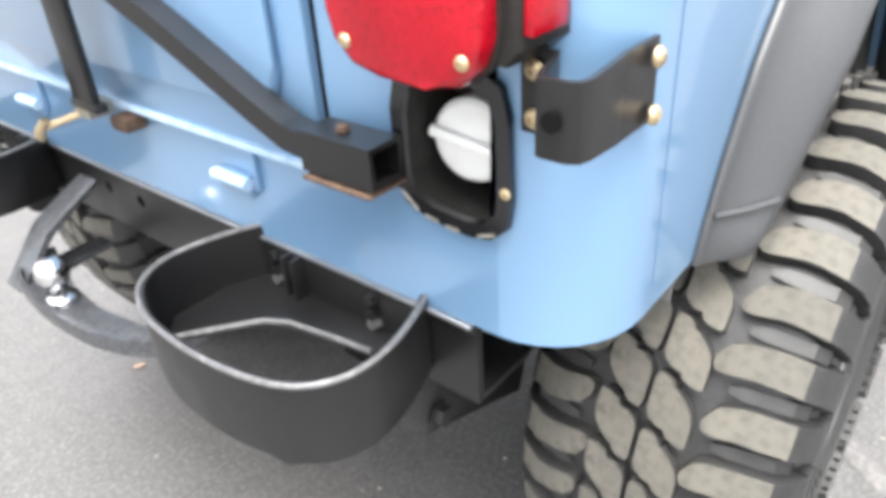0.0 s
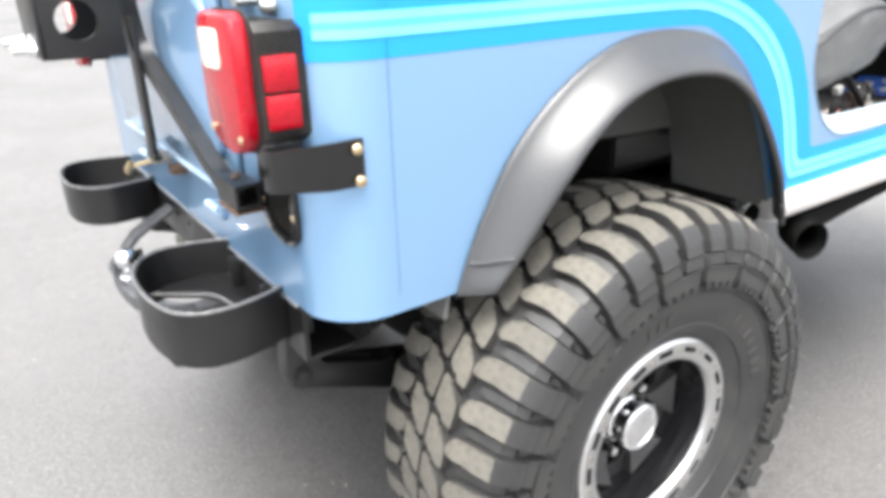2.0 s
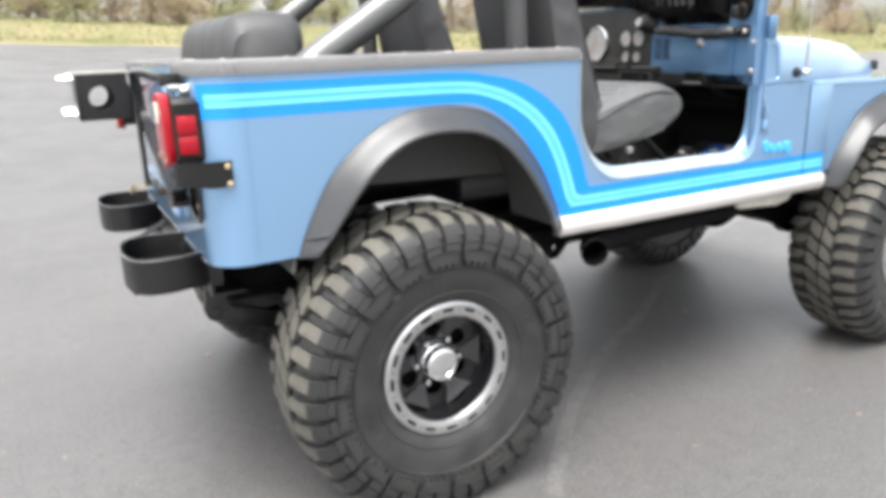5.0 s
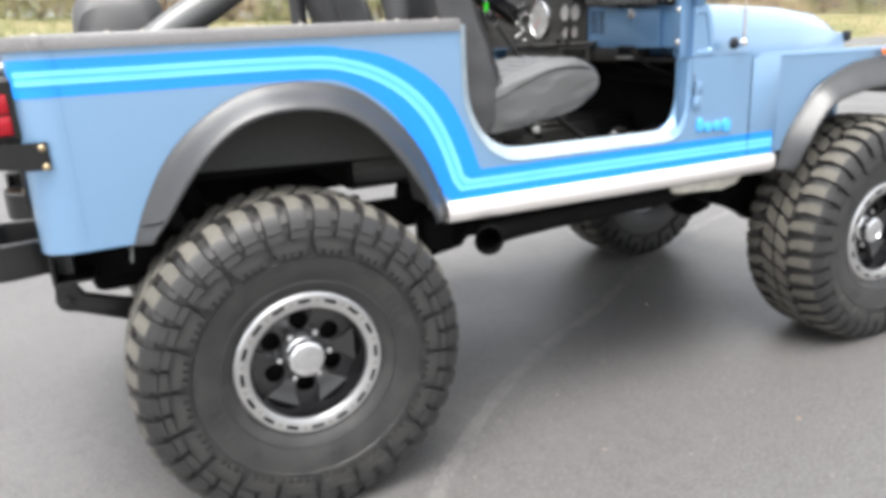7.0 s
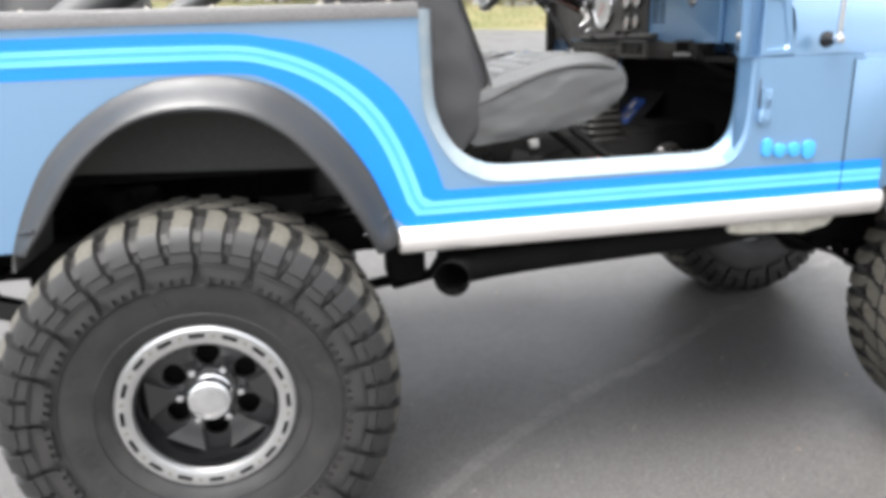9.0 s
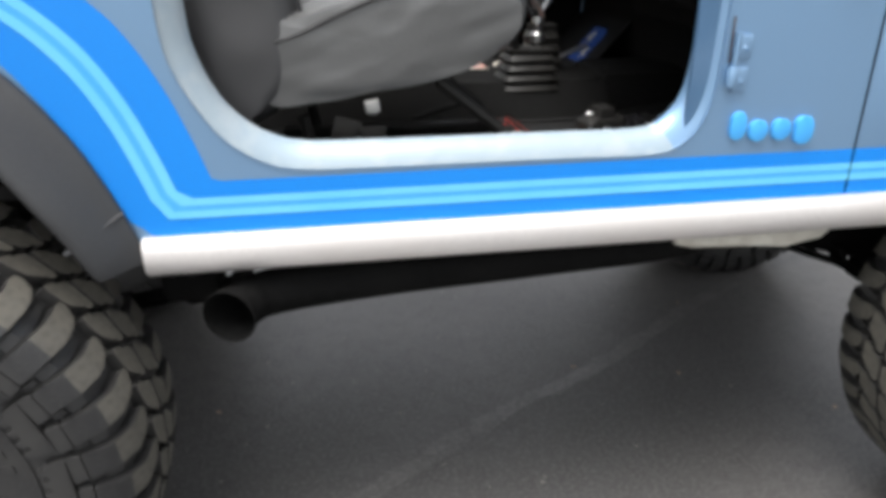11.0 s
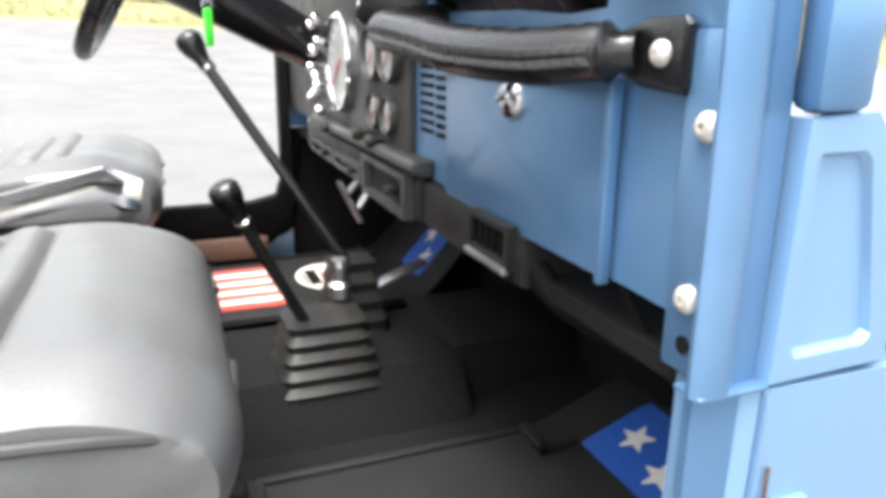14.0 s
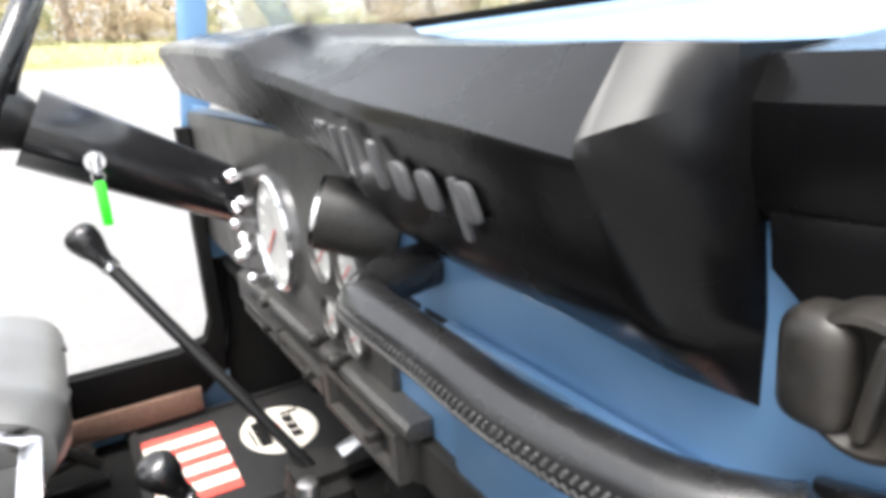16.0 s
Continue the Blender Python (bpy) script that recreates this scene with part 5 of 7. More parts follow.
for s in (-1, 1):
    ph = 0.0 if s < 0 else 0.5 * pitch / 0.46
    for odd in (0, 1):
        # shoulder block with a hooked inner end, dusty on top, and its bare outer face
        bm = bmesh.new()
        i0 = 0.058 + 0.008 * odd
        hook = ((i0, -0.016, -0.006), (i0 + 0.005, -0.021, 0.004), (i0 + 0.014, -0.023, 0.015), (i0 + 0.030, -0.021, 0.0205), (0.108, -0.0185, 0.0235), (0.126, -0.019, 0.0245), (0.146 + 0.006 * odd, -0.022, 0.0235))
        face = (hook[-1], (0.160, -0.024, 0.0235), (0.176, -0.026, 0.024), (0.188, -0.027, 0.0245))
        for shape, mat in ((hook, 1), (face, 0)):
            lug(bm, 0, [(s * q, -d, -c) if s < 0 else (s * q, c, d) for q, c, d in shape], 0.0205, mat, 0.93)
        ring_of(bm, 2, ph + odd * pitch / 0.46)
        # low step in the groove beside it
        bm = bmesh.new()
        lug(bm, pitch / 0.92, [(s * 0.082, -0.004, 0.006), (s * 0.100, -0.009, 0.010), (s * 0.150, -0.010, 0.010), (s * 0.172, -0.011, 0.011)], 0.0085, 0, 0.9)
        lug(bm, pitch / 0.92, [(s * 0.178, -0.006, 0.006), (s * 0.196, -0.006, 0.006)], 0.007, 0, 0.85)
        ring_of(bm, 2, ph + odd * pitch / 0.46)
    # side blocks: one a pitch on the upper side wall, then a plate over two pitches with a toothed inner edge
    bm = bmesh.new()
    lug(bm, 0, [(s * 0.191, -0.027, 0.027), (s * 0.200, -0.030, 0.030), (s * 0.2125, -0.031, 0.031)], 0.0185, 0, 0.92)
    ring_of(bm, 1, ph)
    bm = bmesh.new()
    lug(bm, 0, [(s * 0.2135, -0.066, 0.066), (s * 0.217, -0.066, 0.066)], 0.0190, 0, 0.985)
    lug(bm, 0, [(s * 0.2172, -0.066, 0.066), (s * 0.230, -0.065, 0.065), (s * 0.244, -0.062, 0.062)], 0.0150, 0, 0.96)
    for c in (-0.046, -0.016, 0.014, 0.044):
        lug(bm, 0, [(s * 0.2442, c - 0.010, c + 0.010), (s * 0.252, c - 0.009, c + 0.009), (s * 0.259, c - 0.007, c + 0.007)], 0.0145, 0, 0.86)
    lug(bm, 0, [(s * 0.247, -0.058, 0.058), (s * 0.254, -0.058, 0.058)], 0.004, 0, 0.98)
    ring_of(bm, 2, ph + 0.5 * pitch / 0.46)
    # slanted block beside the middle line, with a nick in its flank
    bm = bmesh.new()
    lean = ((0.003, -0.036, 0.004), (0.007, -0.045, 0.014), (0.018, -0.043, 0.0215), (0.026, -0.038, 0.0225), (0.029, -0.030, 0.0225), (0.032, -0.031, 0.030), (0.044, -0.021, 0.035), (0.053, -0.010, 0.036), (0.057, 0.004, 0.033))
    lug(bm, 0, [(s * q, c, d) if s < 0 else (s * q, -d, -c) for q, c, d in lean], 0.0205, 1, 0.95)
    ring_of(bm, 1, (0.22 if s < 0 else 0.72) * pitch / 0.46)

# rim: deep black dish with round windows between six spokes
bm = bmesh.new()
M90 = Matrix.Rotation(radians(90), 4, "X")   # local z to -y: the wheel's outer face
lathe(bm, [(0.204, 0.118), (0.200, 0.135), (0.170, 0.134), (0.166, 0.120), (0.162, 0.06), (0.166, 0.02), (0.170, -0.10), (0.205, -0.12), (0.208, -0.10), (0.180, -0.06), (0.182, 0.09), (0.204, 0.10)], M90, 64, True)
wins = []
for i in range(6):
    a = 2 * math.pi * (i + 0.5) / 6
    c, sn = math.cos(a), math.sin(a)
    wins.append([(c * (0.098 + 0.030 * math.cos(t)) - sn * 0.029 * math.sin(t) * (1 + 0.18 * math.cos(t)), sn * (0.098 + 0.030 * math.cos(t)) + c * 0.029 * math.sin(t) * (1 + 0.18 * math.cos(t))) for t in [2 * math.pi * j / 20 for j in range(20)]])
disc = [(0.166 * math.cos(2 * math.pi * j / 48), 0.166 * math.sin(2 * math.pi * j / 48)) for j in range(48)]
_rim = part("wheel", bm, GLOSS, car)
_rim_mesh = _rim.data
bpy.data.objects.remove(_rim)
bm = bmesh.new()
plate(bm, disc, wins, "y", -0.022, -0.034)
lathe(bm, [(0.066, 0.030), (0.064, 0.042), (0.056, 0.046), (0, 0.046)], M90, 32)
_disc = part("wheel_disc", bm, SPOKE, car)
_disc_mesh = _disc.data
bpy.data.objects.remove(_disc)
bm = bmesh.new()
lathe(bm, [(0.166, 0.128), (0.170, 0.137), (0.178, 0.141), (0.206, 0.141), (0.213, 0.136), (0.214, 0.126), (0.205, 0.122), (0.170, 0.124)], M90, 72, True)
_ring = part("rim_ring", bm, ALU, car)
_ring_mesh = _ring.data
bpy.data.objects.remove(_ring)
bm = bmesh.new()
box(bm, (-0.0175, -0.1425, -0.0050), (0.0175, -0.1405, 0.0050), 0.0008, None, 1)
_slot = part("ring_slot", bm, DULL_BLACK, car)
_slot_mesh = _slot.data
bpy.data.objects.remove(_slot)
bm = bmesh.new()
lathe(bm, [(0.052, 0.040), (0.054, 0.060), (0.049, 0.064), (0.048, 0.082), (0.0515, 0.084), (0.0525, 0.092), (0.0515, 0.097), (0.047, 0.101), (0.040, 0.102), (0.038, 0.099), (0.020, 0.101), (0, 0.1015)], M90, 36)
_cap = part("hub_cap", bm, CHROME, car)
_cap_mesh = _cap.data
bpy.data.objects.remove(_cap)
bm = bmesh.new()
lathe(bm, [(0.0125, 0.032), (0.012, 0.060), (0.009, 0.068), (0, 0.070)], M90, 6)
_nut = part("lug_nut", bm, CHROME, car)
_nut_mesh = _nut.data
bpy.data.objects.remove(_nut)
bm = bmesh.new()   # a spoke: a wedge that rises towards the barrel
rows = []
for r, w, h in ((0.078, 0.012, 0.034), (0.084, 0.014, 0.040), (0.112, 0.022, 0.046), (0.136, 0.040, 0.054), (0.152, 0.052, 0.060), (0.157, 0.054, 0.054), (0.159, 0.054, 0.034)):
    rows.append([(r, -0.030, -w)] + [(r, -h, k * w) for k in (-1, -0.5, 0, 0.5, 1)] + [(r, -0.030, w)])
sheet(bm, rows)
_spoke = part("spoke", bm, SPOKE, car)
_spoke_mesh = _spoke.data
bpy.data.objects.remove(_spoke)
bm = bmesh.new()
lathe(bm, [(0.0046, 0.1405), (0.0046, 0.1425), (0, 0.1425)], M90, 10)
_dot = part("ring_bolt", bm, ZINC, car)
_dot_mesh = _dot.data
bpy.data.objects.remove(_dot)
bm = bmesh.new()
lathe(bm, [(0.05, -0.10), (0.150, -0.10), (0.150, -0.02), (0.10, 0.0), (0.05, 0.0)], M90, 32)
_drum = part("brake_drum", bm, DULL_BLACK, car)
_drum_mesh = _drum.data
bpy.data.objects.remove(_drum)

for x, s, spin in ((0.012, -1, 0), (2.45, -1, 47), (0.012, 1, 80), (2.45, 1, 120)):
    w = new("wheel", _rim_mesh)
    w.parent = car
    w["label"] = "black deep-dish wheel with a polished slotted ring and mud tyre"
    w.matrix_basis = pose(x, s * 0.738, 0.458, 0, 0, 0 if s < 0 else 180) @ Matrix.Rotation(radians(spin), 4, "Y")
    for nm, me, lab in (("tyre", _tyre_mesh, "worn mud tyre with dusty tread blocks"), ("rim_ring", _ring_mesh, "polished aluminium rim ring"), ("hub_cap", _cap_mesh, "chrome hub cap"), ("wheel_disc", _disc_mesh, "black wheel centre with six round windows"), ("brake_drum", _drum_mesh, "")):
        o = new(nm, me)
        o.parent = w
        if lab:
            o["label"] = lab
    for me, u in _blocks:
        o = new("tread_block", me)
        o.parent = w
        o.matrix_basis = Matrix.Rotation(-u, 4, "Y")
    for i in range(16):
        o = new("ring_slot", _slot_mesh)
        o.parent = w
        o.matrix_basis = Matrix.Rotation(2 * math.pi * i / 16, 4, "Y") @ Matrix.Translation((0, 0, 0.1915))
    for i in range(16):
        a = 2 * math.pi * (i + 0.5) / 16
        o = new("ring_bolt", _dot_mesh)
        o.parent = w
        o.matrix_basis = Matrix.Translation((0.1915 * math.sin(a), 0, 0.1915 * math.cos(a)))
    for i in range(6):
        a = 2 * math.pi * i / 6
        o = new("spoke", _spoke_mesh)
        o.parent = w
        o.matrix_basis = Matrix.Rotation(-a, 4, "Y")
        o = new("lug_nut", _nut_mesh)
        o.parent = w
        o.matrix_basis = Matrix.Translation((0.0735 * math.cos(a), 0, 0.0735 * math.sin(a)))

# ==== the off-road vehicle: inside ====
# floor, tunnel, firewall, inner walls
bm = bmesh.new()
prism(bm, [(0.53, 0.846), (1.58, 0.846), (1.79, 0.870), (1.80, 1.20), (1.785, 1.20), (1.775, 0.885), (1.575, 0.862), (0.53, 0.862)], "y", -0.742, 0.742)
prism(bm, [(-0.10, 0.86), (0.18, 0.86), (0.15, 0.955), (0.12, 0.965), (-0.06, 0.965), (-0.09, 0.955)], "x", 1.54, 1.78, 0.02)
prism(bm, [(-0.16, 0.86), (0.18, 0.86), (0.12, 0.945), (-0.10, 0.945)], "x", 0.35, 1.56, 0.02)
box(bm, (1.455, -0.742, 1.20), (1.80, 0.742, 1.215), 0)
box(bm, (1.79, -0.742, 0.85), (1.80, 0.742, 1.21), 0)
part("floor_pan", bm, CARPET, car, "dark floor and firewall of the open cabin")
bm = bmesh.new()
box(bm, (-0.545, -0.44, 0.945), (0.32, 0.44, 0.957), 0)
box(bm, (-0.545, -0.66, 0.853), (-0.42, 0.66, 0.866), 0)
box(bm, (0.315, -0.45, 0.852), (0.53, 0.45, 0.866), 0)
box(bm, (0.30, -0.45, 0.852), (0.315, 0.45, 1.02), 0)
part("rear_floor", bm, CARPET, car)
for s in (-1, 1):
    bm = bmesh.new()
    box(bm, (-0.43, min(s * 0.742, s * 0.448), 1.256), (0.545, max(s * 0.742, s * 0.448), 1.268), 0.003)
    box(bm, (-0.43, min(s * 0.460, s * 0.448), 0.945), (0.545, max(s * 0.460, s * 0.448), 1.256), 0)
    box(bm, (0.533, min(s * 0.742, s * 0.460), 0.866), (0.545, max(s * 0.742, s * 0.460), 1.256), 0)
    box(bm, (-0.43, min(s * 0.742, s * 0.460), 0.866), (-0.418, max(s * 0.742, s * 0.460), 1.256), 0)
    part("wheel_tub", bm, CARPET, car)
for s in (-1, 1):
    bm = bmesh.new()
    box(bm, (1.432, s * 0.744 - 0.004, 0.86), (1.80, s * 0.744 + 0.004, 1.215), 0)
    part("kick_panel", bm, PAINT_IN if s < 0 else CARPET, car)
# Raised near-black strip; the backlit shade of sill and jamb is in its colour.
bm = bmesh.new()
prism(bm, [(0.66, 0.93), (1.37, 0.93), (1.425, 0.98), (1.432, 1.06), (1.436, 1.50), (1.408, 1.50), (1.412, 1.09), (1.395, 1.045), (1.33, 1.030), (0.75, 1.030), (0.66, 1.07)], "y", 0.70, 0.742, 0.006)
part("sill_trim", bm, DULL_BLACK, car, "dark scuffed strip along the driver's door sill, coloured for backlit shade")
bm = bmesh.new()
box(bm, (1.00, 0.690, 0.90), (1.36, 0.700, 0.955), 0.004)
part("kick_strip", bm, TAN, car)

# dash panel
DX = 1.447
bm = bmesh.new()
plate(bm, [(-0.742, 1.252), (-0.20, 1.262), (0.48, 1.262), (0.742, 1.252), (0.742, 1.54), (-0.742, 1.54)], [], "x", DX, DX + 0.010)
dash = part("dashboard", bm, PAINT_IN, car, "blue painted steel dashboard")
bm = bmesh.new()
prism(bm, rounded(-0.632, -0.312, 1.254, 1.397, 0.006), "x", DX - 0.006, DX + 0.001, 0.003)
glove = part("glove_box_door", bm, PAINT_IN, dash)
bm = bmesh.new()
box(bm, (DX - 0.013, -0.637, 1.250), (DX - 0.002, -0.629, 1.397), 0.003)
box(bm, (DX - 0.011, -0.637, 1.392), (DX - 0.002, -0.318, 1.400), 0.003)
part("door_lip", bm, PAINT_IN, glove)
bm = bmesh.new()
mm = Matrix.Translation((DX - 0.006, -0.478, 1.376)) @ Matrix.Rotation(radians(-90), 4, "Y")
lathe(bm, [(0.021, 0), (0.021, 0.003), (0.019, 0.007), (0.012, 0.009), (0.009, 0.012), (0, 0.013)], mm, 24)
box(bm, (-0.0025, -0.009, 0.010), (0.0025, 0.009, 0.016), 0.001, mm @ Matrix.Rotation(radians(25), 4, "Z"))
part("lock", bm, CHROME, glove, "chrome glove box lock")
_lv = None
for j in range(2):
    for i in range(8):
        m = pose(DX - 0.001, -0.237 - j * 0.053, 1.318 + i * 0.0108 - j * 0.001)
        if _lv is None:
            bm = bmesh.new()
            box(bm, (-0.0012, -0.021, -0.0024), (0.002, 0.021, 0.0024), 0.0006, None, 1)
            _lv = part("louver", bm, DULL_BLACK, dash)
            _lv.matrix_basis = m
        else:
            share("louver", _lv, dash, m)
for y, z in ((-0.727, 1.376), (-0.725, 1.270)):
    bm = bmesh.new()
    bolt(bm, (DX - 0.006, y, z), (-1, -0.1, 0), 0.0095, 0.007)
    part("bolt", bm, BOLTM, dash, "bright button-head bolt")
bm = bmesh.new()
box(bm, (DX - 0.006, -0.746, 1.219), (DX + 0.004, -0.703, 1.43), 0.003)
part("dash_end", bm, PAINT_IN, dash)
bm = bmesh.new()
lathe(bm, [(0, 0), (0.006, 0), (0.006, 0.001), (0, 0.001)], Matrix.Translation((DX - 0.0075, -0.726, 1.240)) @ Matrix.Rotation(radians(-90), 4, "Y"), 12)
part("hole", bm, DULL_BLACK, dash)

# grab handle
bm = bmesh.new()
hp = curve([(1.434, -0.662, 1.417), (1.414, -0.636, 1.415), (1.396, -0.59, 1.412), (1.382, -0.50, 1.415), (1.376, -0.42, 1.424), (1.370, -0.345, 1.431), (1.374, -0.315, 1.432), (1.392, -0.298, 1.436), (1.420, -0.292, 1.440), (1.444, -0.290, 1.442)], 5)
HR = [0.0125, 0.0125, 0.0130, 0.0190, 0.0196, 0.0198, 0.0200, 0.0202] + [0.0204] * (len(hp) - 8)
tube(bm, hp, HR, 16)
grab = part("grab_handle", bm, LEATHER, car, "black leather-wrapped grab handle with stitching")
bm = bmesh.new()
prism(bm, [(-0.704, 1.392), (-0.708, 1.397), (-0.708, 1.433), (-0.703, 1.438), (-0.672, 1.438), (-0.640, 1.430), (-0.640, 1.402), (-0.664, 1.395)], "x", DX - 0.012, DX - 0.003, 0.003)
part("end_tab", bm, LEATHER, grab)
bm = bmesh.new()
bolt(bm, (DX - 0.012, -0.686, 1.416), (-1, 0, 0), 0.0085, 0.006)
part("bolt", bm, BOLTM, grab, "bright button-head bolt")
bm = bmesh.new()
tube(bm, [hp[3] - (hp[4] - hp[3]) * 0.15, hp[3] + (hp[4] - hp[3]) * 0.15, hp[3] + (hp[4] - hp[3]) * 0.6], [0.0186, 0.0204, 0.0197], 16)
part("wrap_end", bm, LEATHER, grab)
_st = None
for i in range(4, 36):
    p, q = hp[i], hp[i + 1]
    for k in range(3):
        c = p + (q - p) * (k / 3)
        for tilt, lean in ((8, 35), (-16, -35)):
            r_ = HR[i] + 0.0002
            h_ = Vector((-abs(q.y - p.y), (q.x - p.x) * (1 if q.y > p.y else -1), 0)).normalized()
            m = Matrix.Translation(c + h_ * (r_ * math.cos(radians(tilt))) + Vector((0, 0, r_ * math.sin(radians(tilt))))) @ Matrix.Rotation(math.atan2(-h_.y, -h_.x), 4, "Z") @ Matrix.Rotation(radians(tilt), 4, "Y") @ Matrix.Rotation(radians(lean), 4, "X")
            if _st is None:
                bm = bmesh.new()
                box(bm, (-0.0009, -0.0009, -0.0031), (0.0009, 0.0009, 0.0031), 0.0004, None, 1)
                _st = part("stitch", bm, THREAD, grab)
                _st.matrix_basis = m
            else:
                share("stitch", _st, grab, m)

# padded dash top
bm = bmesh.new()
secs = ((-0.47, 1.377, 1.449, 1.577, 1.418, 1.6125), (-0.30, 1.380, 1.452, 1.588, 1.425, 1.619), (-0.17, 1.380, 1.500, 1.603, 1.435, 1.627), (-0.085, 1.378, 1.525, 1.612, 1.450, 1.636), (-0.060, 1.374, 1.535, 1.628, 1.446, 1.648), (0.02, 1.372, 1.540, 1.634, 1.446, 1.652), (0.24, 1.374, 1.550, 1.645, 1.446, 1.660), (0.52, 1.38, 1.560, 1.652, 1.446, 1.666), (0.60, 1.43, 1.56, 1.63, 1.46, 1.645))
# the ridge at which the face turns back towards the dash, and the edge where it meets it
ridge = ((DX - 0.001, -0.556, 1.443), (1.412, -0.564, 1.478), (1.407, -0.566, 1.486), (1.402, -0.567, 1.495), (1.369, -0.5775, 1.562), (1.3655, -0.578, 1.569), (1.368, -0.5765, 1.5755), (1.405, -0.566, 1.6115), (1.56, -0.55, 1.602), (1.56, -0.556, 1.443))
foot = ((DX - 0.001, -0.606, 1.446), (DX - 0.002, -0.6075, 1.475), (DX - 0.002, -0.608, 1.482), (DX - 0.002, -0.608, 1.49), (1.441, -0.607, 1.545), (1.440, -0.604, 1.558), (1.430, -0.603, 1.588), (1.432, -0.601, 1.6075), (1.56, -0.600, 1.602), (1.56, -0.606, 1.446))
rings = []
for k in (1.0, 0.72, 0.42, 0.16, 0.04, 0.0):
    bow = 0.010 * math.sin(math.pi * k)
    rings.append([bm.verts.new((a[0] + (b[0] - a[0]) * k - (bow if 0 < i < 7 else 0), a[1] + (b[1] - a[1]) * k, a[2] + (b[2] - a[2]) * k)) for i, (a, b) in enumerate(zip(ridge, foot))])
for y, xf, zb, zt, xt, zk in secs:
    k = 1.0 if -0.58 < y < -0.1 else 0.3
    rings.append([bm.verts.new(p) for p in ((DX - 0.001, y, zb), (xf + 0.030, y, zb + 0.030 * k), (xf + 0.025, y, zb + 0.037 * k), (xf + 0.021, y, zb + 0.047 * k), (xf - 0.006, y, zt - 0.012), (xf - 0.002, y, zt - 0.002), (xf + 0.008, y, zt + 0.004), (xt, y, zk), (1.56, y, zk - 0.006), (1.56, y, zb))])
loft(bm, rings)
prism(bm, [(1.444, 1.534), (1.438, 1.544), (1.438, 1.584), (1.450, 1.602), (1.56, 1.608), (1.56, 1.534)], "y", -0.716, -0.592, 0.006, 3)
pad = part("dash_pad", bm, PAD, car, "black padded vinyl dash top with raised grey emblem", 30)
for y, w, z0, z1, lean in ((-0.273, 0.018, 1.563, 1.569, 0), (-0.287, 0.006, 1.528, 1.566, -0.010), (-0.311, 0.006, 1.526, 1.566, -0.010), (-0.356, 0.012, 1.524, 1.560, -0.004), (-0.391, 0.020, 1.522, 1.548, 0), (-0.426, 0.020, 1.520, 1.546, 0), (-0.457, 0.007, 1.506, 1.546, -0.004), (-0.471, 0.016, 1.520, 1.545, 0)):
    bm = bmesh.new()
    prism(bm, [(p[0] + lean * (p[1] - z0) / (z1 - z0), p[1]) for p in rounded(y - w / 2, y + w / 2, z0, z1, min(0.008, w * 0.35, (z1 - z0) * 0.45), 4)], "x", -0.0035, 0.001, 0.001)
    bmesh.ops.transform(bm, matrix=Matrix(((1, 0, -0.30, 0.30 * 1.49 + 1.394), (0, 1, 0, 0), (0, 0, 1, 0), (0, 0, 0, 1))), verts=bm.verts)
    part("raised_piece", bm, LETTER, pad)
bm = bmesh.new()
km = Matrix.Translation((DX - 0.001, -0.666, 1.487)) @ Matrix.Rotation(radians(-90), 4, "Y")
lathe(bm, [(0, 0), (0.0295, 0), (0.0305, 0.006), (0.030, 0.020), (0.0275, 0.026), (0.0245, 0.027), (0.0225, 0.022), (0.018, 0.019), (0, 0.018)], km, 40)
box(bm, (1.414, -0.6625, 1.462), (1.446, -0.6310, 1.512), 0.012, seg=4)
knob = part("clamp_knob", bm, KNOB, car, "worn black plastic clamp knob")
bm = bmesh.new()
box(bm, (-0.0055, -0.0035, -0.022), (0.010, 0.0035, 0.022), 0.003, Matrix.Translation((1.424, -0.670, 1.487)) @ Matrix.Rotation(radians(12), 4, "X"), seg=3)
part("grip", bm, KNOB, knob)
bm = bmesh.new()
prism(bm, [(-0.6125, 1.540), (-0.6145, 1.516), (-0.634, 1.500), (-0.668, 1.496), (-0.690, 1.474), (-0.702, 1.480), (-0.710, 1.510), (-0.710, 1.545)], "x", 1.437, 1.446, 0.003)
part("clamp_base", bm, PAD, knob)

# gauges and switches in the middle
bm = bmesh.new()
prism(bm, rounded(-0.195, 0.735, 1.268, 1.53, 0.02), "x", DX - 0.010, DX + 0.001, 0.004)
cluster = part("gauge_panel", bm, GREYP, dash, "worn grey instrument panel")


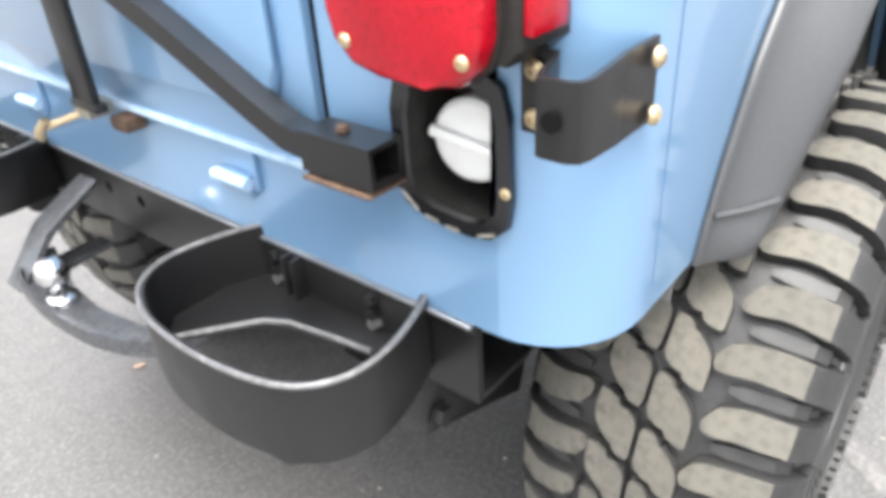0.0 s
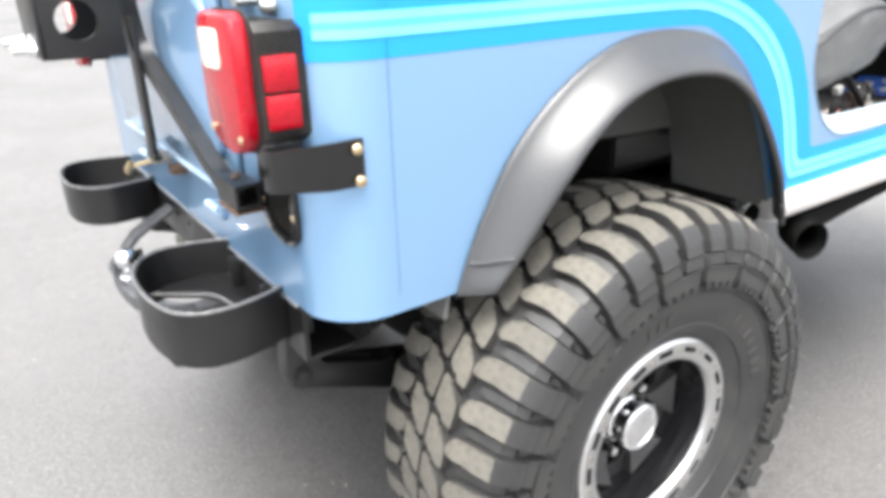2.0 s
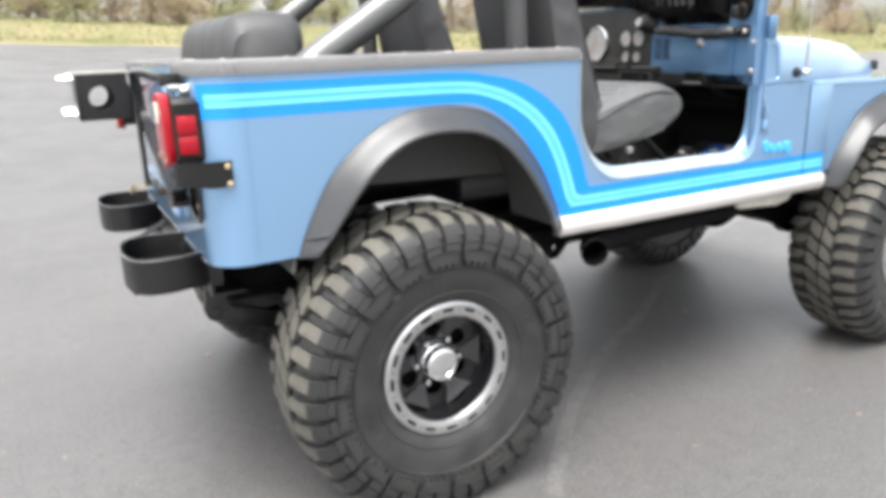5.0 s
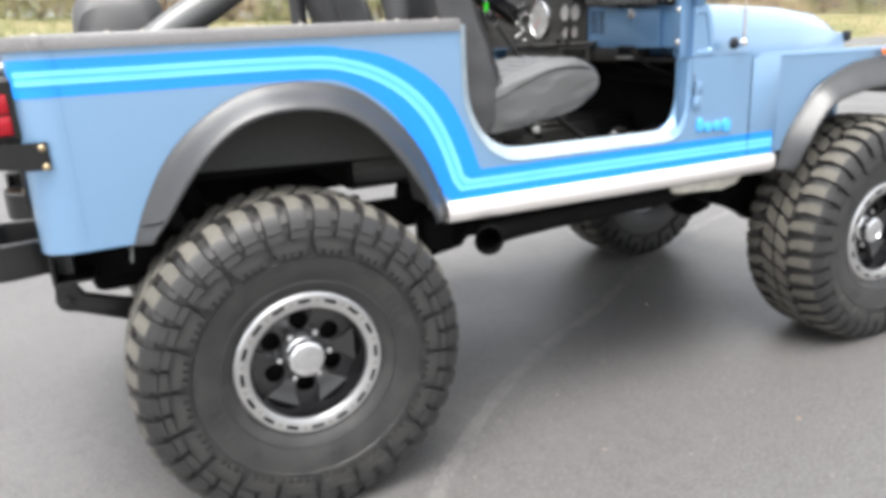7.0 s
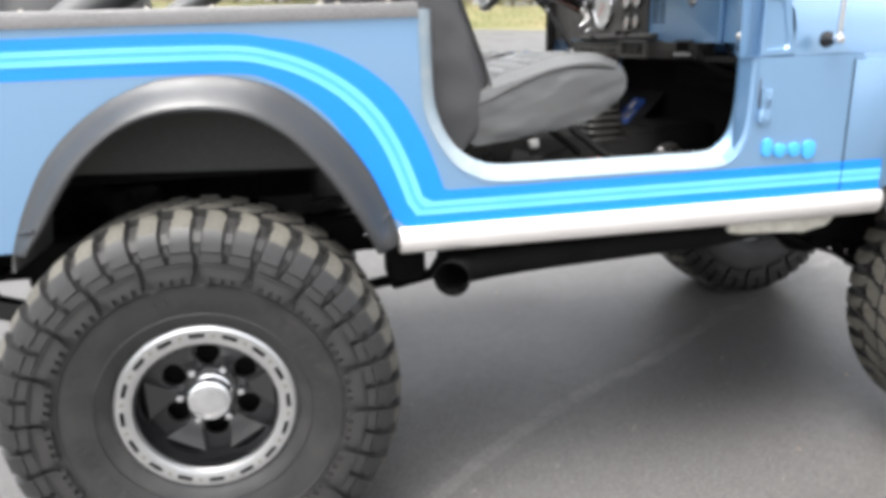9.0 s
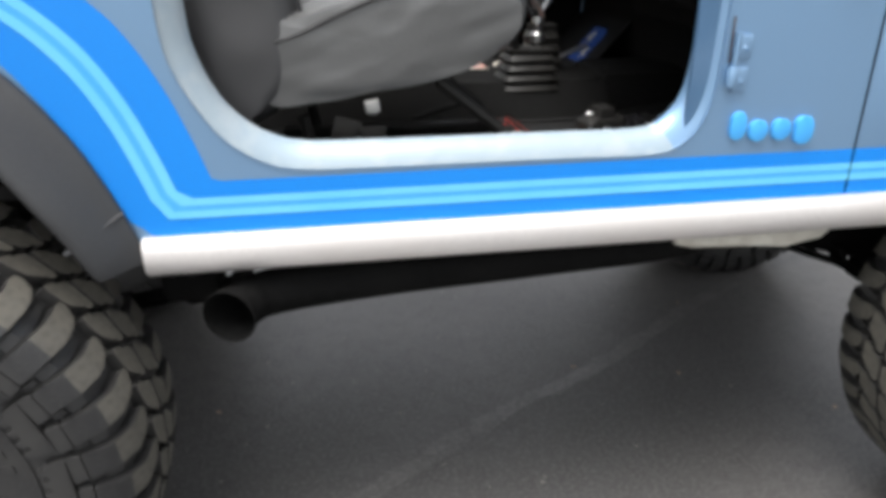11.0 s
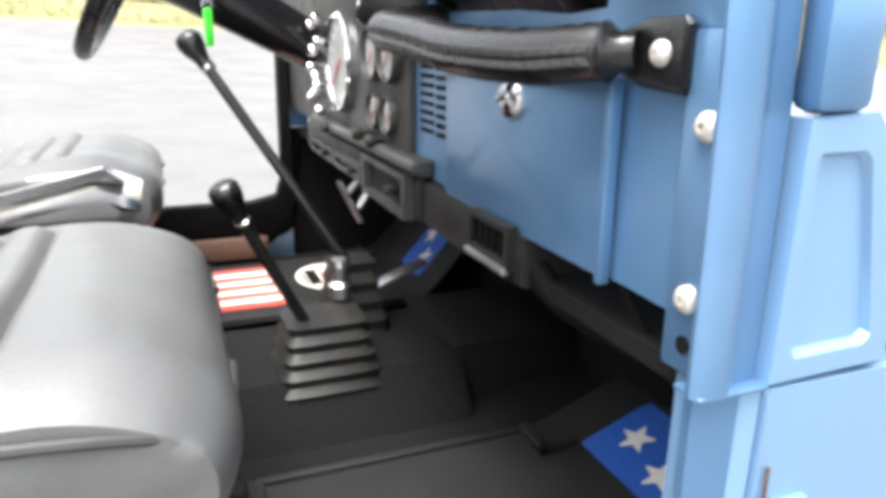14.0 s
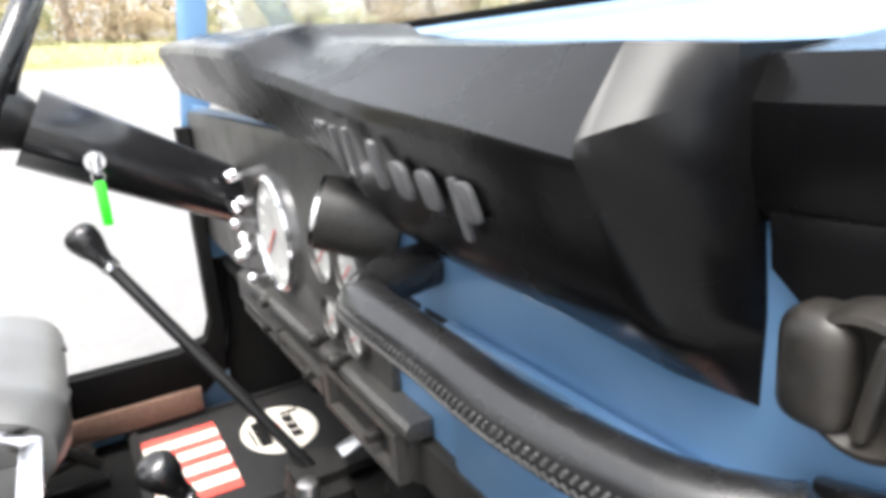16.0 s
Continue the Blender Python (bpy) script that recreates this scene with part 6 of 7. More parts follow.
def gauge(y, z, r, depth, name="gauge"):
    b = bmesh.new()
    m = Matrix.Translation((DX - 0.010, y, z)) @ Matrix.Rotation(radians(-90), 4, "Y")
    lathe(b, [(r, 0), (r, depth), (r * 0.94, depth + 0.004), (r * 0.90, depth), (r * 0.90, depth - 0.004)], m, 36)
    g = part(name, b, CHROME if r > 0.05 else GREYP, dash, "round gauge with a chrome bezel" if r > 0.05 else "small round gauge with a dark bezel")
    b = bmesh.new()
    lathe(b, [(r * 0.9, depth - 0.003), (0, depth - 0.003)], m, 36)
    part("dial", b, DIAL, g)
    for a in range(-120, 121, 24):
        b = bmesh.new()
        box(b, (-r * 0.012, r * 0.62, depth - 0.003), (r * 0.012, r * 0.78, depth - 0.0015), 0, m @ Matrix.Rotation(radians(a), 4, "Z"))
        part("tick", b, SATIN, g)
    b = bmesh.new()
    box(b, (-r * 0.02, -r * 0.12, depth - 0.002), (r * 0.02, r * 0.7, depth), 0.0005, m @ Matrix.Rotation(radians(40), 4, "Z"), 1)
    part("needle", b, MAT_RED, g)


gauge(0.147, 1.386, 0.082, 0.010)
gauge(-0.055, 1.405, 0.038, 0.010)
gauge(-0.135, 1.405, 0.038, 0.010)
gauge(-0.055, 1.325, 0.026, 0.008)
gauge(-0.125, 1.325, 0.026, 0.008)
PODM = Matrix.Translation((DX + 0.012, -0.205, 1.452)) @ Vector((-0.80, 0.46, 0.30)).to_track_quat("Z", "Y").to_matrix().to_4x4()
bm = bmesh.new()
lathe(bm, [(0.036, 0.0), (0.036, 0.074), (0.033, 0.079), (0.029, 0.076), (0.029, 0.070), (0, 0.070)], PODM, 28)
pod = part("gauge_pod", bm, PLASTIC, dash, "black gauge pod on the dash")
bm = bmesh.new()
lathe(bm, [(0.0345, 0.074), (0.035, 0.080), (0.031, 0.081), (0.030, 0.077)], PODM, 28)
part("bezel", bm, CHROME, pod)
bm = bmesh.new()
lathe(bm, [(0.029, 0.0712), (0, 0.0712)], PODM, 28)
part("dial", bm, DIAL, pod)
for y, z in ((0.24, 1.42), (0.27, 1.36), (0.25, 1.30), (0.30, 1.45), (0.32, 1.32), (0.255, 1.46), (0.285, 1.405), (0.31, 1.375), (0.285, 1.33), (0.255, 1.345), (0.33, 1.425), (0.205, 1.275), (-0.02, 1.290), (-0.09, 1.288)):
    bm = bmesh.new()
    lathe(bm, [(0.004, 0), (0.004, 0.014), (0.009, 0.016), (0.010, 0.026), (0.008, 0.030), (0, 0.031)], Matrix.Translation((DX - 0.010, y, z)) @ Matrix.Rotation(radians(-90), 4, "Y"), 14)
    part("switch_knob", bm, CHROME if y > 0.22 else PLASTIC, dash)

# heater control, ash tray and the long lower duct
bm = bmesh.new()
prism(bm, [(1.436, 1.262), (1.428, 1.255), (1.428, 1.212), (1.436, 1.204), (1.48, 1.204), (1.48, 1.262)], "y", -0.245, 0.45, 0.004)
duct = part("heater_control", bm, PLASTIC, car, "worn black heater control panel with sliders")
bm = bmesh.new()
prism(bm, [(1.430, 1.264), (1.420, 1.268), (1.416, 1.273), (1.417, 1.280), (1.422, 1.284), (1.446, 1.284), (1.446, 1.264)], "y", -0.262, 0.36, 0.002)
part("upper_rail", bm, GREYP, duct, "grey scuffed upper rail")
for y0, y1, z0, z1 in ((0.17, 0.36, 1.215, 1.240), (-0.02, 0.16, 1.215, 1.240), (-0.235, -0.03, 1.206, 1.262)):
    bm = bmesh.new()
    plate(bm, [(y0, z0), (y1, z0), (y1, z1), (y0, z1)], [[(y0 + 0.014, z0 + 0.007), (y1 - 0.014, z0 + 0.007), (y1 - 0.014, z1 - 0.007), (y0 + 0.014, z1 - 0.007)]], "x", 1.416, 1.429)
    part("slider_frame", bm, GREYP, duct)
    bm = bmesh.new()
    box(bm, (1.408, (y0 + y1) / 2 - 0.05, (z0 + z1) / 2 - 0.006), (1.428, (y0 + y1) / 2 - 0.036, (z0 + z1) / 2 + 0.006), 0.003)
    part("slider_knob", bm, PLASTIC, duct)
bm = bmesh.new()
prism(bm, [(-0.515, 1.254), (-0.512, 1.206), (-0.375, 1.204), (-0.245, 1.206), (-0.245, 1.258)], "x", 1.436, 1.50, 0.004)
outlet = part("air_duct", bm, PLASTIC, car, "black plastic air duct below the dash")
bm = bmesh.new()
plate(bm, [(-0.502, 1.220), (-0.412, 1.222), (-0.412, 1.262), (-0.502, 1.262)], [[(-0.496, 1.229), (-0.418, 1.229), (-0.418, 1.256), (-0.496, 1.256)]], "x", 1.426, 1.4365)
vent = part("vent_frame", bm, PLASTIC, outlet)
bm = bmesh.new()
box(bm, (1.422, -0.502, 1.216), (1.432, -0.412, 1.223), 0.002)
part("vent_lip", bm, ALU, vent, "bright lower edge of the air vent")
for i in range(5):
    bm = bmesh.new()
    box(bm, (1.429, -0.482 + i * 0.0155 - 0.0015, 1.229), (1.4355, -0.482 + i * 0.0155 + 0.0015, 1.256), 0)
    part("vent_slat", bm, DULL_BLACK, vent)
bm = bmesh.new()
tube(bm, curve([(1.455, -0.505, 1.225), (1.465, -0.53, 1.20), (1.50, -0.56, 1.175), (1.56, -0.62, 1.15), (1.66, -0.70, 1.12)], 4), 0.012, 12)
part("hose", bm, DULL_BLACK, outlet)
bm = bmesh.new()
tube(bm, curve([(1.46, -0.63, 1.25), (1.47, -0.655, 1.21), (1.47, -0.70, 1.195), (1.46, -0.735, 1.20)], 5), 0.004, 8)
tube(bm, curve([(1.50, -0.30, 1.20), (1.52, -0.42, 1.17), (1.55, -0.60, 1.16), (1.60, -0.72, 1.15)], 5), 0.012, 8)
part("wiring", bm, DULL_BLACK, car)
bm = bmesh.new()
box(bm, (1.58, -0.58, 1.10), (1.78, -0.12, 1.20), 0.03)
part("heater_box", bm, DULL_BLACK, car)

# steering column, wheel
bm = bmesh.new()
tube(bm, [(1.44, 0.362, 1.405), (1.36, 0.362, 1.447), (1.22, 0.362, 1.524), (1.165, 0.362, 1.554)], [0.044, 0.048, 0.056, 0.058], 20)
column = part("steering_column", bm, GLOSS, car, "gloss black steering column")
bm = bmesh.new()
tube(bm, [(1.235, 0.325, 1.500), (1.235, 0.300, 1.500)], 0.014, 16)
box(bm, (1.228, 0.285, 1.488), (1.242, 0.302, 1.512), 0.003)
part("ignition_lock", bm, CHROME, column)
wm = Matrix.Translation((1.125, 0.362, 1.576)) @ Matrix.Rotation(radians(-61.5), 4, "Y")
bm = bmesh.new()
tube(bm, [wm @ Vector((0.20 * math.cos(2 * math.pi * i / 48), 0.20 * math.sin(2 * math.pi * i / 48), 0)) for i in range(48)], 0.015, 12, closed=True)
wheel_rim = part("steering_wheel", bm, LEATHER, column, "black leather steering wheel")
bm = bmesh.new()
lathe(bm, [(0, 0.012), (0.045, 0.010), (0.05, 0.0), (0.045, -0.02), (0.03, -0.06), (0, -0.06)], wm, 24)
for a in (90, 210, 330):
    tube(bm, [wm @ Vector((0.04 * math.cos(radians(a)), 0.04 * math.sin(radians(a)), -0.01)), wm @ Vector((0.195 * math.cos(radians(a)), 0.195 * math.sin(radians(a)), 0))], 0.011, 8)
part("spoke", bm, BLACK, column)

# pedals
for y, z in ((0.452, 1.100), (0.372, 1.080)):
    bm = bmesh.new()
    tube(bm, [(1.62, y, 1.21), (1.56, y, 1.15), (1.512, y, z)], 0.008, 8)
    box(bm, (-0.004, -0.022, -0.028), (0.006, 0.022, 0.028), 0.008, Matrix.Translation((1.502, y, z)) @ Matrix.Rotation(radians(-25), 4, "Y"))
    part("pedal", bm, ALU, car, "worn bare metal pedal")
bm = bmesh.new()
box(bm, (-0.004, -0.02, -0.06), (0.004, 0.02, 0.06), 0.006, Matrix.Translation((1.575, 0.285, 0.960)) @ Matrix.Rotation(radians(70), 4, "Y"))
part("pedal", bm, ALU, car, "worn bare metal pedal")


# gear levers with rubber bellows
def bellows(cx, cy, z0, z1, a0, b0, a1, b1, folds, name, label):
    b = bmesh.new()
    rings = []
    for i in range(folds * 2 + 1):
        k = i / (folds * 2)
        g = 1.0 if i % 2 == 0 else 0.88
        a, c = (a0 + (a1 - a0) * k) * g, (b0 + (b1 - b0) * k) * g
        rings.append([b.verts.new((cx + x, cy + y, z0 + (z1 - z0) * k)) for x, y in rounded(-a, a, -c, c, min(a, c) * 0.35, 3)])
    loft(b, rings)
    return part(name, b, PLASTIC, car, label, 25)


bellows(1.345, -0.050, 0.925, 1.022, 0.082, 0.072, 0.060, 0.050, 4, "shift_boot", "black ribbed rubber gear lever boot")
bellows(1.420, 0.075, 0.935, 1.068, 0.060, 0.055, 0.038, 0.036, 4, "shift_boot", "black ribbed rubber gear lever boot")
bm = bmesh.new()
lathe(bm, [(0.018, 0), (0.019, 0.02), (0.012, 0.026), (0.013, 0.046), (0.016, 0.050), (0.014, 0.062), (0, 0.066)], Matrix.Translation((1.385, 0.00, 1.03)), 16)
part("lever_cap", bm, ALU, car, "bright metal lever fitting")


def lever(p0, p1, label):
    b = bmesh.new()
    p0, p1 = Vector(p0), Vector(p1)
    d = (p1 - p0).normalized()
    tube(b, [p0, p1], 0.009, 12)
    lv = part("gear_lever", b, BLACK, car, label)
    m = Matrix.Translation(p1) @ d.to_track_quat("Z", "Y").to_matrix().to_4x4()
    b = bmesh.new()
    lathe(b, [(0, -0.006), (0.012, -0.006), (0.0115, 0.003), (0.014, 0.014), (0.019, 0.026), (0.0215, 0.038), (0.021, 0.047), (0.0165, 0.053), (0.010, 0.056), (0, 0.0565)], m, 20)
    part("lever_knob", b, LEATHER, lv)
    b = bmesh.new()
    lathe(b, [(0.0105, -0.014), (0.0125, -0.010), (0.0125, -0.005), (0.0105, -0.003)], m, 16)
    part("collar", b, CHROME, lv)


lever((1.320, -0.058, 1.010), (1.232, -0.088, 1.192), "black transfer case lever with a round knob")
lever((1.415, 0.078, 1.060), (1.218, 0.180, 1.385), "long black gear lever with a round knob")


# seats
def puffed(bm, rings, cy, cx, cz):
    """Adds rounded, wrinkled ends to a row of upholstery sections."""
    ends = []
    for ring in (rings[0], rings[-1]):
        side_ = 1 if ring[0].co.y > cy else -1
        grown = []
        mid = sum(v.co.y for v in ring) / len(ring)
        for k, out in [(1 - 0.055 * i, 0.007 * (1 - (1 - 0.06 * i) ** 3)) for i in range(1, 17)]:
            row = []
            for v in ring:
                x, z = cx + (v.co.x - cx) * k, cz + (v.co.z - cz) * k
                w = 0.0055 * noise.noise(Vector((x * 7 + z * 5, z * 15 - x * 3, cy * 5))) + 0.002 * noise.noise(Vector((x * 22 - z * 14, z * 34, cy * 3)))
                row.append(bm.verts.new((x, mid + (v.co.y - mid) * k ** 6 + side_ * (out + w * min(1.0, 5 * (1.0 - k)) * min(1.0, k / 0.35) ** 2), z)))
            grown.append(row)
        ends.append(grown)
    return ends[0][::-1] + rings + ends[1]


def front_seat(cy, s, back_by=0.0):
    before = set(bpy.data.objects)
    yo, yi = cy + s * 0.225, cy - s * 0.225     # outer and inner side
    # cushion: sections across, outline in x and z
    def outline(lift):
        return [(0.715, 1.010), (0.80, 1.015), (0.93, 1.034), (1.04, 1.054), (1.118, 1.085), (1.168, 1.128), (1.180, 1.165), (1.170, 1.198 + lift), (1.135, 1.222 + lift), (1.075, 1.236 + lift), (0.98, 1.228 + lift), (0.86, 1.198 + lift * 0.7), (0.76, 1.165 + lift * 0.4), (0.70, 1.15), (0.69, 1.05)]
    bm = bmesh.new()
    rings = []
    for k in range(61):
        u = -1 + 2 * k / 60
        y = cy + 0.228 * u
        e = max(0.0, (abs(u) - 0.72) / 0.28)
        sh = 1.0 - 0.08 * e * e
        lift = 0.004 - 0.012 * e
        cx, cz = 0.93, 1.11
        o = curve([(cx + (x - cx) * sh, cz + (z - cz) * sh, 0) for x, z in outline(lift)], 20, True)
        ring = []
        for p in o:
            x, z = p.x, p.y
            w = 0.006 * noise.noise(Vector((x * 9, z * 16, cy * 7 + u))) * e
            dz = 0.0
            if z > 1.14 and x < 1.06:   # pleats: rolls across the seat between sewn grooves, and a seam along their ends
                fade = max(0.0, min(1.0, (0.70 - abs(u)) / 0.07))
                f = (1.035 - x) / 0.043
                if f > -0.35:
                    g = f - math.floor(f) if f > 0 else -f
                    dz += fade * ((0.007 * math.sqrt(max(0.0, math.sin(math.pi * g))) if f > 0 else 0.0) - 0.008 * math.exp(-(min(g, 1 - g) / 0.10) ** 2))
                    dz -= 0.005 * math.exp(-((abs(u) - 0.715) / 0.022) ** 2) * min(1.0, (f + 0.35) / 0.4)
            ring.append(bm.verts.new((x + w * 0.4, y + w, z + dz + 0.0025 * noise.noise(Vector((x * 14, y * 14, z * 14))))))
        rings.append(ring)
    rings = puffed(bm, rings, cy, 0.93, 1.11)
    loft(bm, rings)
    cushion = part("seat_cushion", bm, VINYL, car, "grey vinyl bucket seat cushion with pleats", 50)
    for side_ in (1, -1):
        yy = cy + side_ * 0.2315
        bm = bmesh.new()
        tube(bm, curve([(0.70, yy, 1.112), (0.776, yy, 1.132), (0.85, yy, 1.165), (0.92, yy + side_ * 0.002, 1.192), (0.98, yy + side_ * 0.003, 1.206), (1.036, yy + side_ * 0.003, 1.210), (1.095, yy + side_ * 0.001, 1.205), (1.135, yy - side_ * 0.008, 1.195), (1.160, yy - side_ * 0.030, 1.186), (1.174, yy - side_ * 0.07, 1.180), (1.181, yy - side_ * 0.14, 1.176)], 5), 0.0042, 8)
        part("piping", bm, PIPING, cushion)
    # back rest, leaning to the rear
    bm = bmesh.new()
    rings = []
    for k in range(13):
        u = -1 + 2 * k / 12
        y = cy + 0.232 * u
        e = max(0.0, (abs(u) - 0.75) / 0.25)
        sh = 1.0 - 0.16 * e * e
        bol = 0.022 if 0.5 < abs(u) < 0.95 else 0.0
        o = [(0.700, 0.980), (0.765 + bol, 1.05), (0.770 + bol, 1.16), (0.738 + bol, 1.28), (0.702 + bol, 1.37), (0.652 + bol, 1.50), (0.610, 1.62), (0.578, 1.69), (0.535, 1.71), (0.500, 1.68), (0.510, 1.58), (0.545, 1.42), (0.590, 1.22), (0.625, 1.05), (0.655, 0.985)]
        cx, cz = 0.645, 1.32
        o = curve([(cx + (x - cx) * sh, cz + (z - cz) * (1 - 0.05 * e * e), 0) for x, z in o], 3, True)
        rings.append([bm.verts.new((p.x + 0.003 * noise.noise(Vector((p.x * 12, y * 9, p.y * 12))), y, p.y)) for p in o])
    rings = puffed(bm, rings, cy, 0.645, 1.32)
    loft(bm, rings)
    back = part("seat_back", bm, VINYL_DK, car, "charcoal vinyl seat back leaning rearward", 50)
    for side_ in (1, -1):
        bm = bmesh.new()
        yy = cy + side_ * 0.205
        tube(bm, curve([(0.765, yy, 1.03), (0.792, yy, 1.10), (0.783, yy, 1.19), (0.745, yy, 1.30), (0.700, yy, 1.42), (0.655, yy, 1.55), (0.60, yy, 1.66)], 5), 0.004, 8)
        part("piping", bm, PIPING, back)
    # slider frame and lever
    for y in (yi + s * 0.045, yo - s * 0.045):
        bm = bmesh.new()
        tube(bm, [(1.02, y, 1.045), (1.165, y, 0.930), (1.19, y, 0.905)], 0.011, 8)
        tube(bm, [(0.78, y, 0.99), (0.80, y, 0.87)], 0.011, 8)
        box(bm, (0.72, y - 0.015, 0.862), (1.20, y + 0.015, 0.885), 0.004)
        tube(bm, [(1.165, y, 0.932), (1.09, y, 0.915), (1.02, y, 0.895)], 0.007, 8)
        fr = part("seat_frame", bm, PLASTIC, car, "dark tubular seat frame")
    bm = bmesh.new()
    bolt(bm, (1.168, yo - s * 0.033, 0.932), (0, s, 0), 0.014, 0.010, False)
    part("bolt", bm, ZINC, fr)
    for o in bpy.data.objects:
        if o not in before and o.parent == car:
            o.location.x -= back_by
    return fr


fr = front_seat(-0.425, -1)
front_seat(0.40, 1, 0.045)
bm = bmesh.new()
prism(bm, [(0.884, 1.022), (0.908, 1.026), (0.911, 1.006), (0.901, 1.001), (0.887, 1.003)], "y", -0.672, -0.652, 0.004)
part("belt_tag", bm, TAGM, car, "grey plastic belt end")
bm = bmesh.new()
tube(bm, curve([(0.895, -0.69, 0.985), (0.90, -0.685, 0.93), (0.93, -0.67, 0.885), (1.0, -0.66, 0.872)], 4), 0.01, profile=[(-0.022, -0.001), (0.022, -0.001), (0.022, 0.001), (-0.022, 0.001)], up=(0, 1, 0))
tube(bm, curve([(0.855, -0.69, 1.00), (0.84, -0.68, 0.94), (0.845, -0.66, 0.90), (0.86, -0.64, 0.872)], 4), 0.01, profile=[(-0.022, -0.001), (0.022, -0.001), (0.022, 0.001), (-0.022, 0.001)], up=(0, 1, 0))
part("seat_belt", bm, PLASTIC, car, "grey seat belt webbing hanging by the seat")

# console between the seats
bm = bmesh.new()
box(bm, (0.55, -0.085, 0.94), (1.095, 0.085, 1.200), 0.02, seg=3)
console = part("console_box", bm, PLASTIC, car, "black console box with bright metal edges")
bm = bmesh.new()
tube(bm, [(0.60, -0.08, 1.13), (1.06, -0.08, 1.236), (1.098, -0.075, 1.215), (1.098, 0.075, 1.215), (1.06, 0.08, 1.236), (0.60, 0.08, 1.13)], 0.007, profile=[(-0.012, -0.007), (0.012, -0.007), (0.012, 0.007), (-0.012, 0.007)], up=(0, 0, 1), closed=True)
part("metal_edge", bm, CHROME, console)
bm = bmesh.new()
box(bm, (0.84, -0.135, 1.165), (0.885, -0.115, 1.205), 0.004)
bk = part("belt_buckle", bm, PLASTIC, car)
bm = bmesh.new()
box(bm, (0.85, -0.138, 1.178), (0.878, -0.133, 1.204), 0.002)
part("release_button", bm, BUCKLE, bk, "orange belt release button")

# rear bench
bm = bmesh.new()
rings = []
for k in range(15):
    u = -1 + 2 * k / 14
    e = max(0.0, (abs(u) - 0.8) / 0.2)
    sh = 1 - 0.22 * e * e
    o = curve([(-0.385 + (x + 0.385) * sh * 1.0, 1.25 + (z - 1.25) * sh, 0) for x, z in ((-0.42, 1.05), (-0.30, 1.05), (-0.225, 1.20), (-0.195, 1.40), (-0.205, 1.48), (-0.25, 1.510), (-0.36, 1.510), (-0.42, 1.485), (-0.445, 1.40), (-0.45, 1.2))], 3, True)
    rings.append([bm.verts.new((p.x, -0.03 + 0.41 * u, p.y)) for p in o])
loft(bm, rings)
part("rear_seat_back", bm, VINYL_DK, car, "charcoal vinyl rear bench back", 50)
bm = bmesh.new()
box(bm, (-0.26, -0.43, 1.0), (0.12, 0.37, 1.14), 0.05, seg=4)
part("rear_seat_cushion", bm, VINYL_DK, car)

# padded roll bar
bm = bmesh.new()
tube(bm, curve([(0.45, -0.60, 1.264), (0.45, -0.60, 1.42), (0.44, -0.59, 1.66), (0.43, -0.50, 1.80), (0.42, -0.36, 1.84), (0.42, 0.36, 1.84), (0.43, 0.50, 1.80), (0.44, 0.59, 1.66), (0.45, 0.60, 1.42), (0.45, 0.60, 1.264)], 6), 0.036, 14)
roll = part("roll_bar", bm, VINYL_DK, car, "charcoal padded roll bar")
for s in (-1, 1):
    bm = bmesh.new()
    tube(bm, [(0.43, s * 0.545, 1.80), (0.05, s * 0.55, 1.535), (-0.19, s * 0.555, 1.385), (-0.46, s * 0.56, 1.20)], [0.040, 0.046, 0.048, 0.046], 16)
    part("rear_brace", bm, VINYL, roll, "grey padded rear brace of the roll bar")


# ==== loose things in the footwells ====
def star_outline(cx, cy, r, a0):
    return [(cx + (r if i % 2 == 0 else r * 0.42) * math.cos(a0 + math.pi * i / 5), cy + (r if i % 2 == 0 else r * 0.42) * math.sin(a0 + math.pi * i / 5)) for i in range(10)]


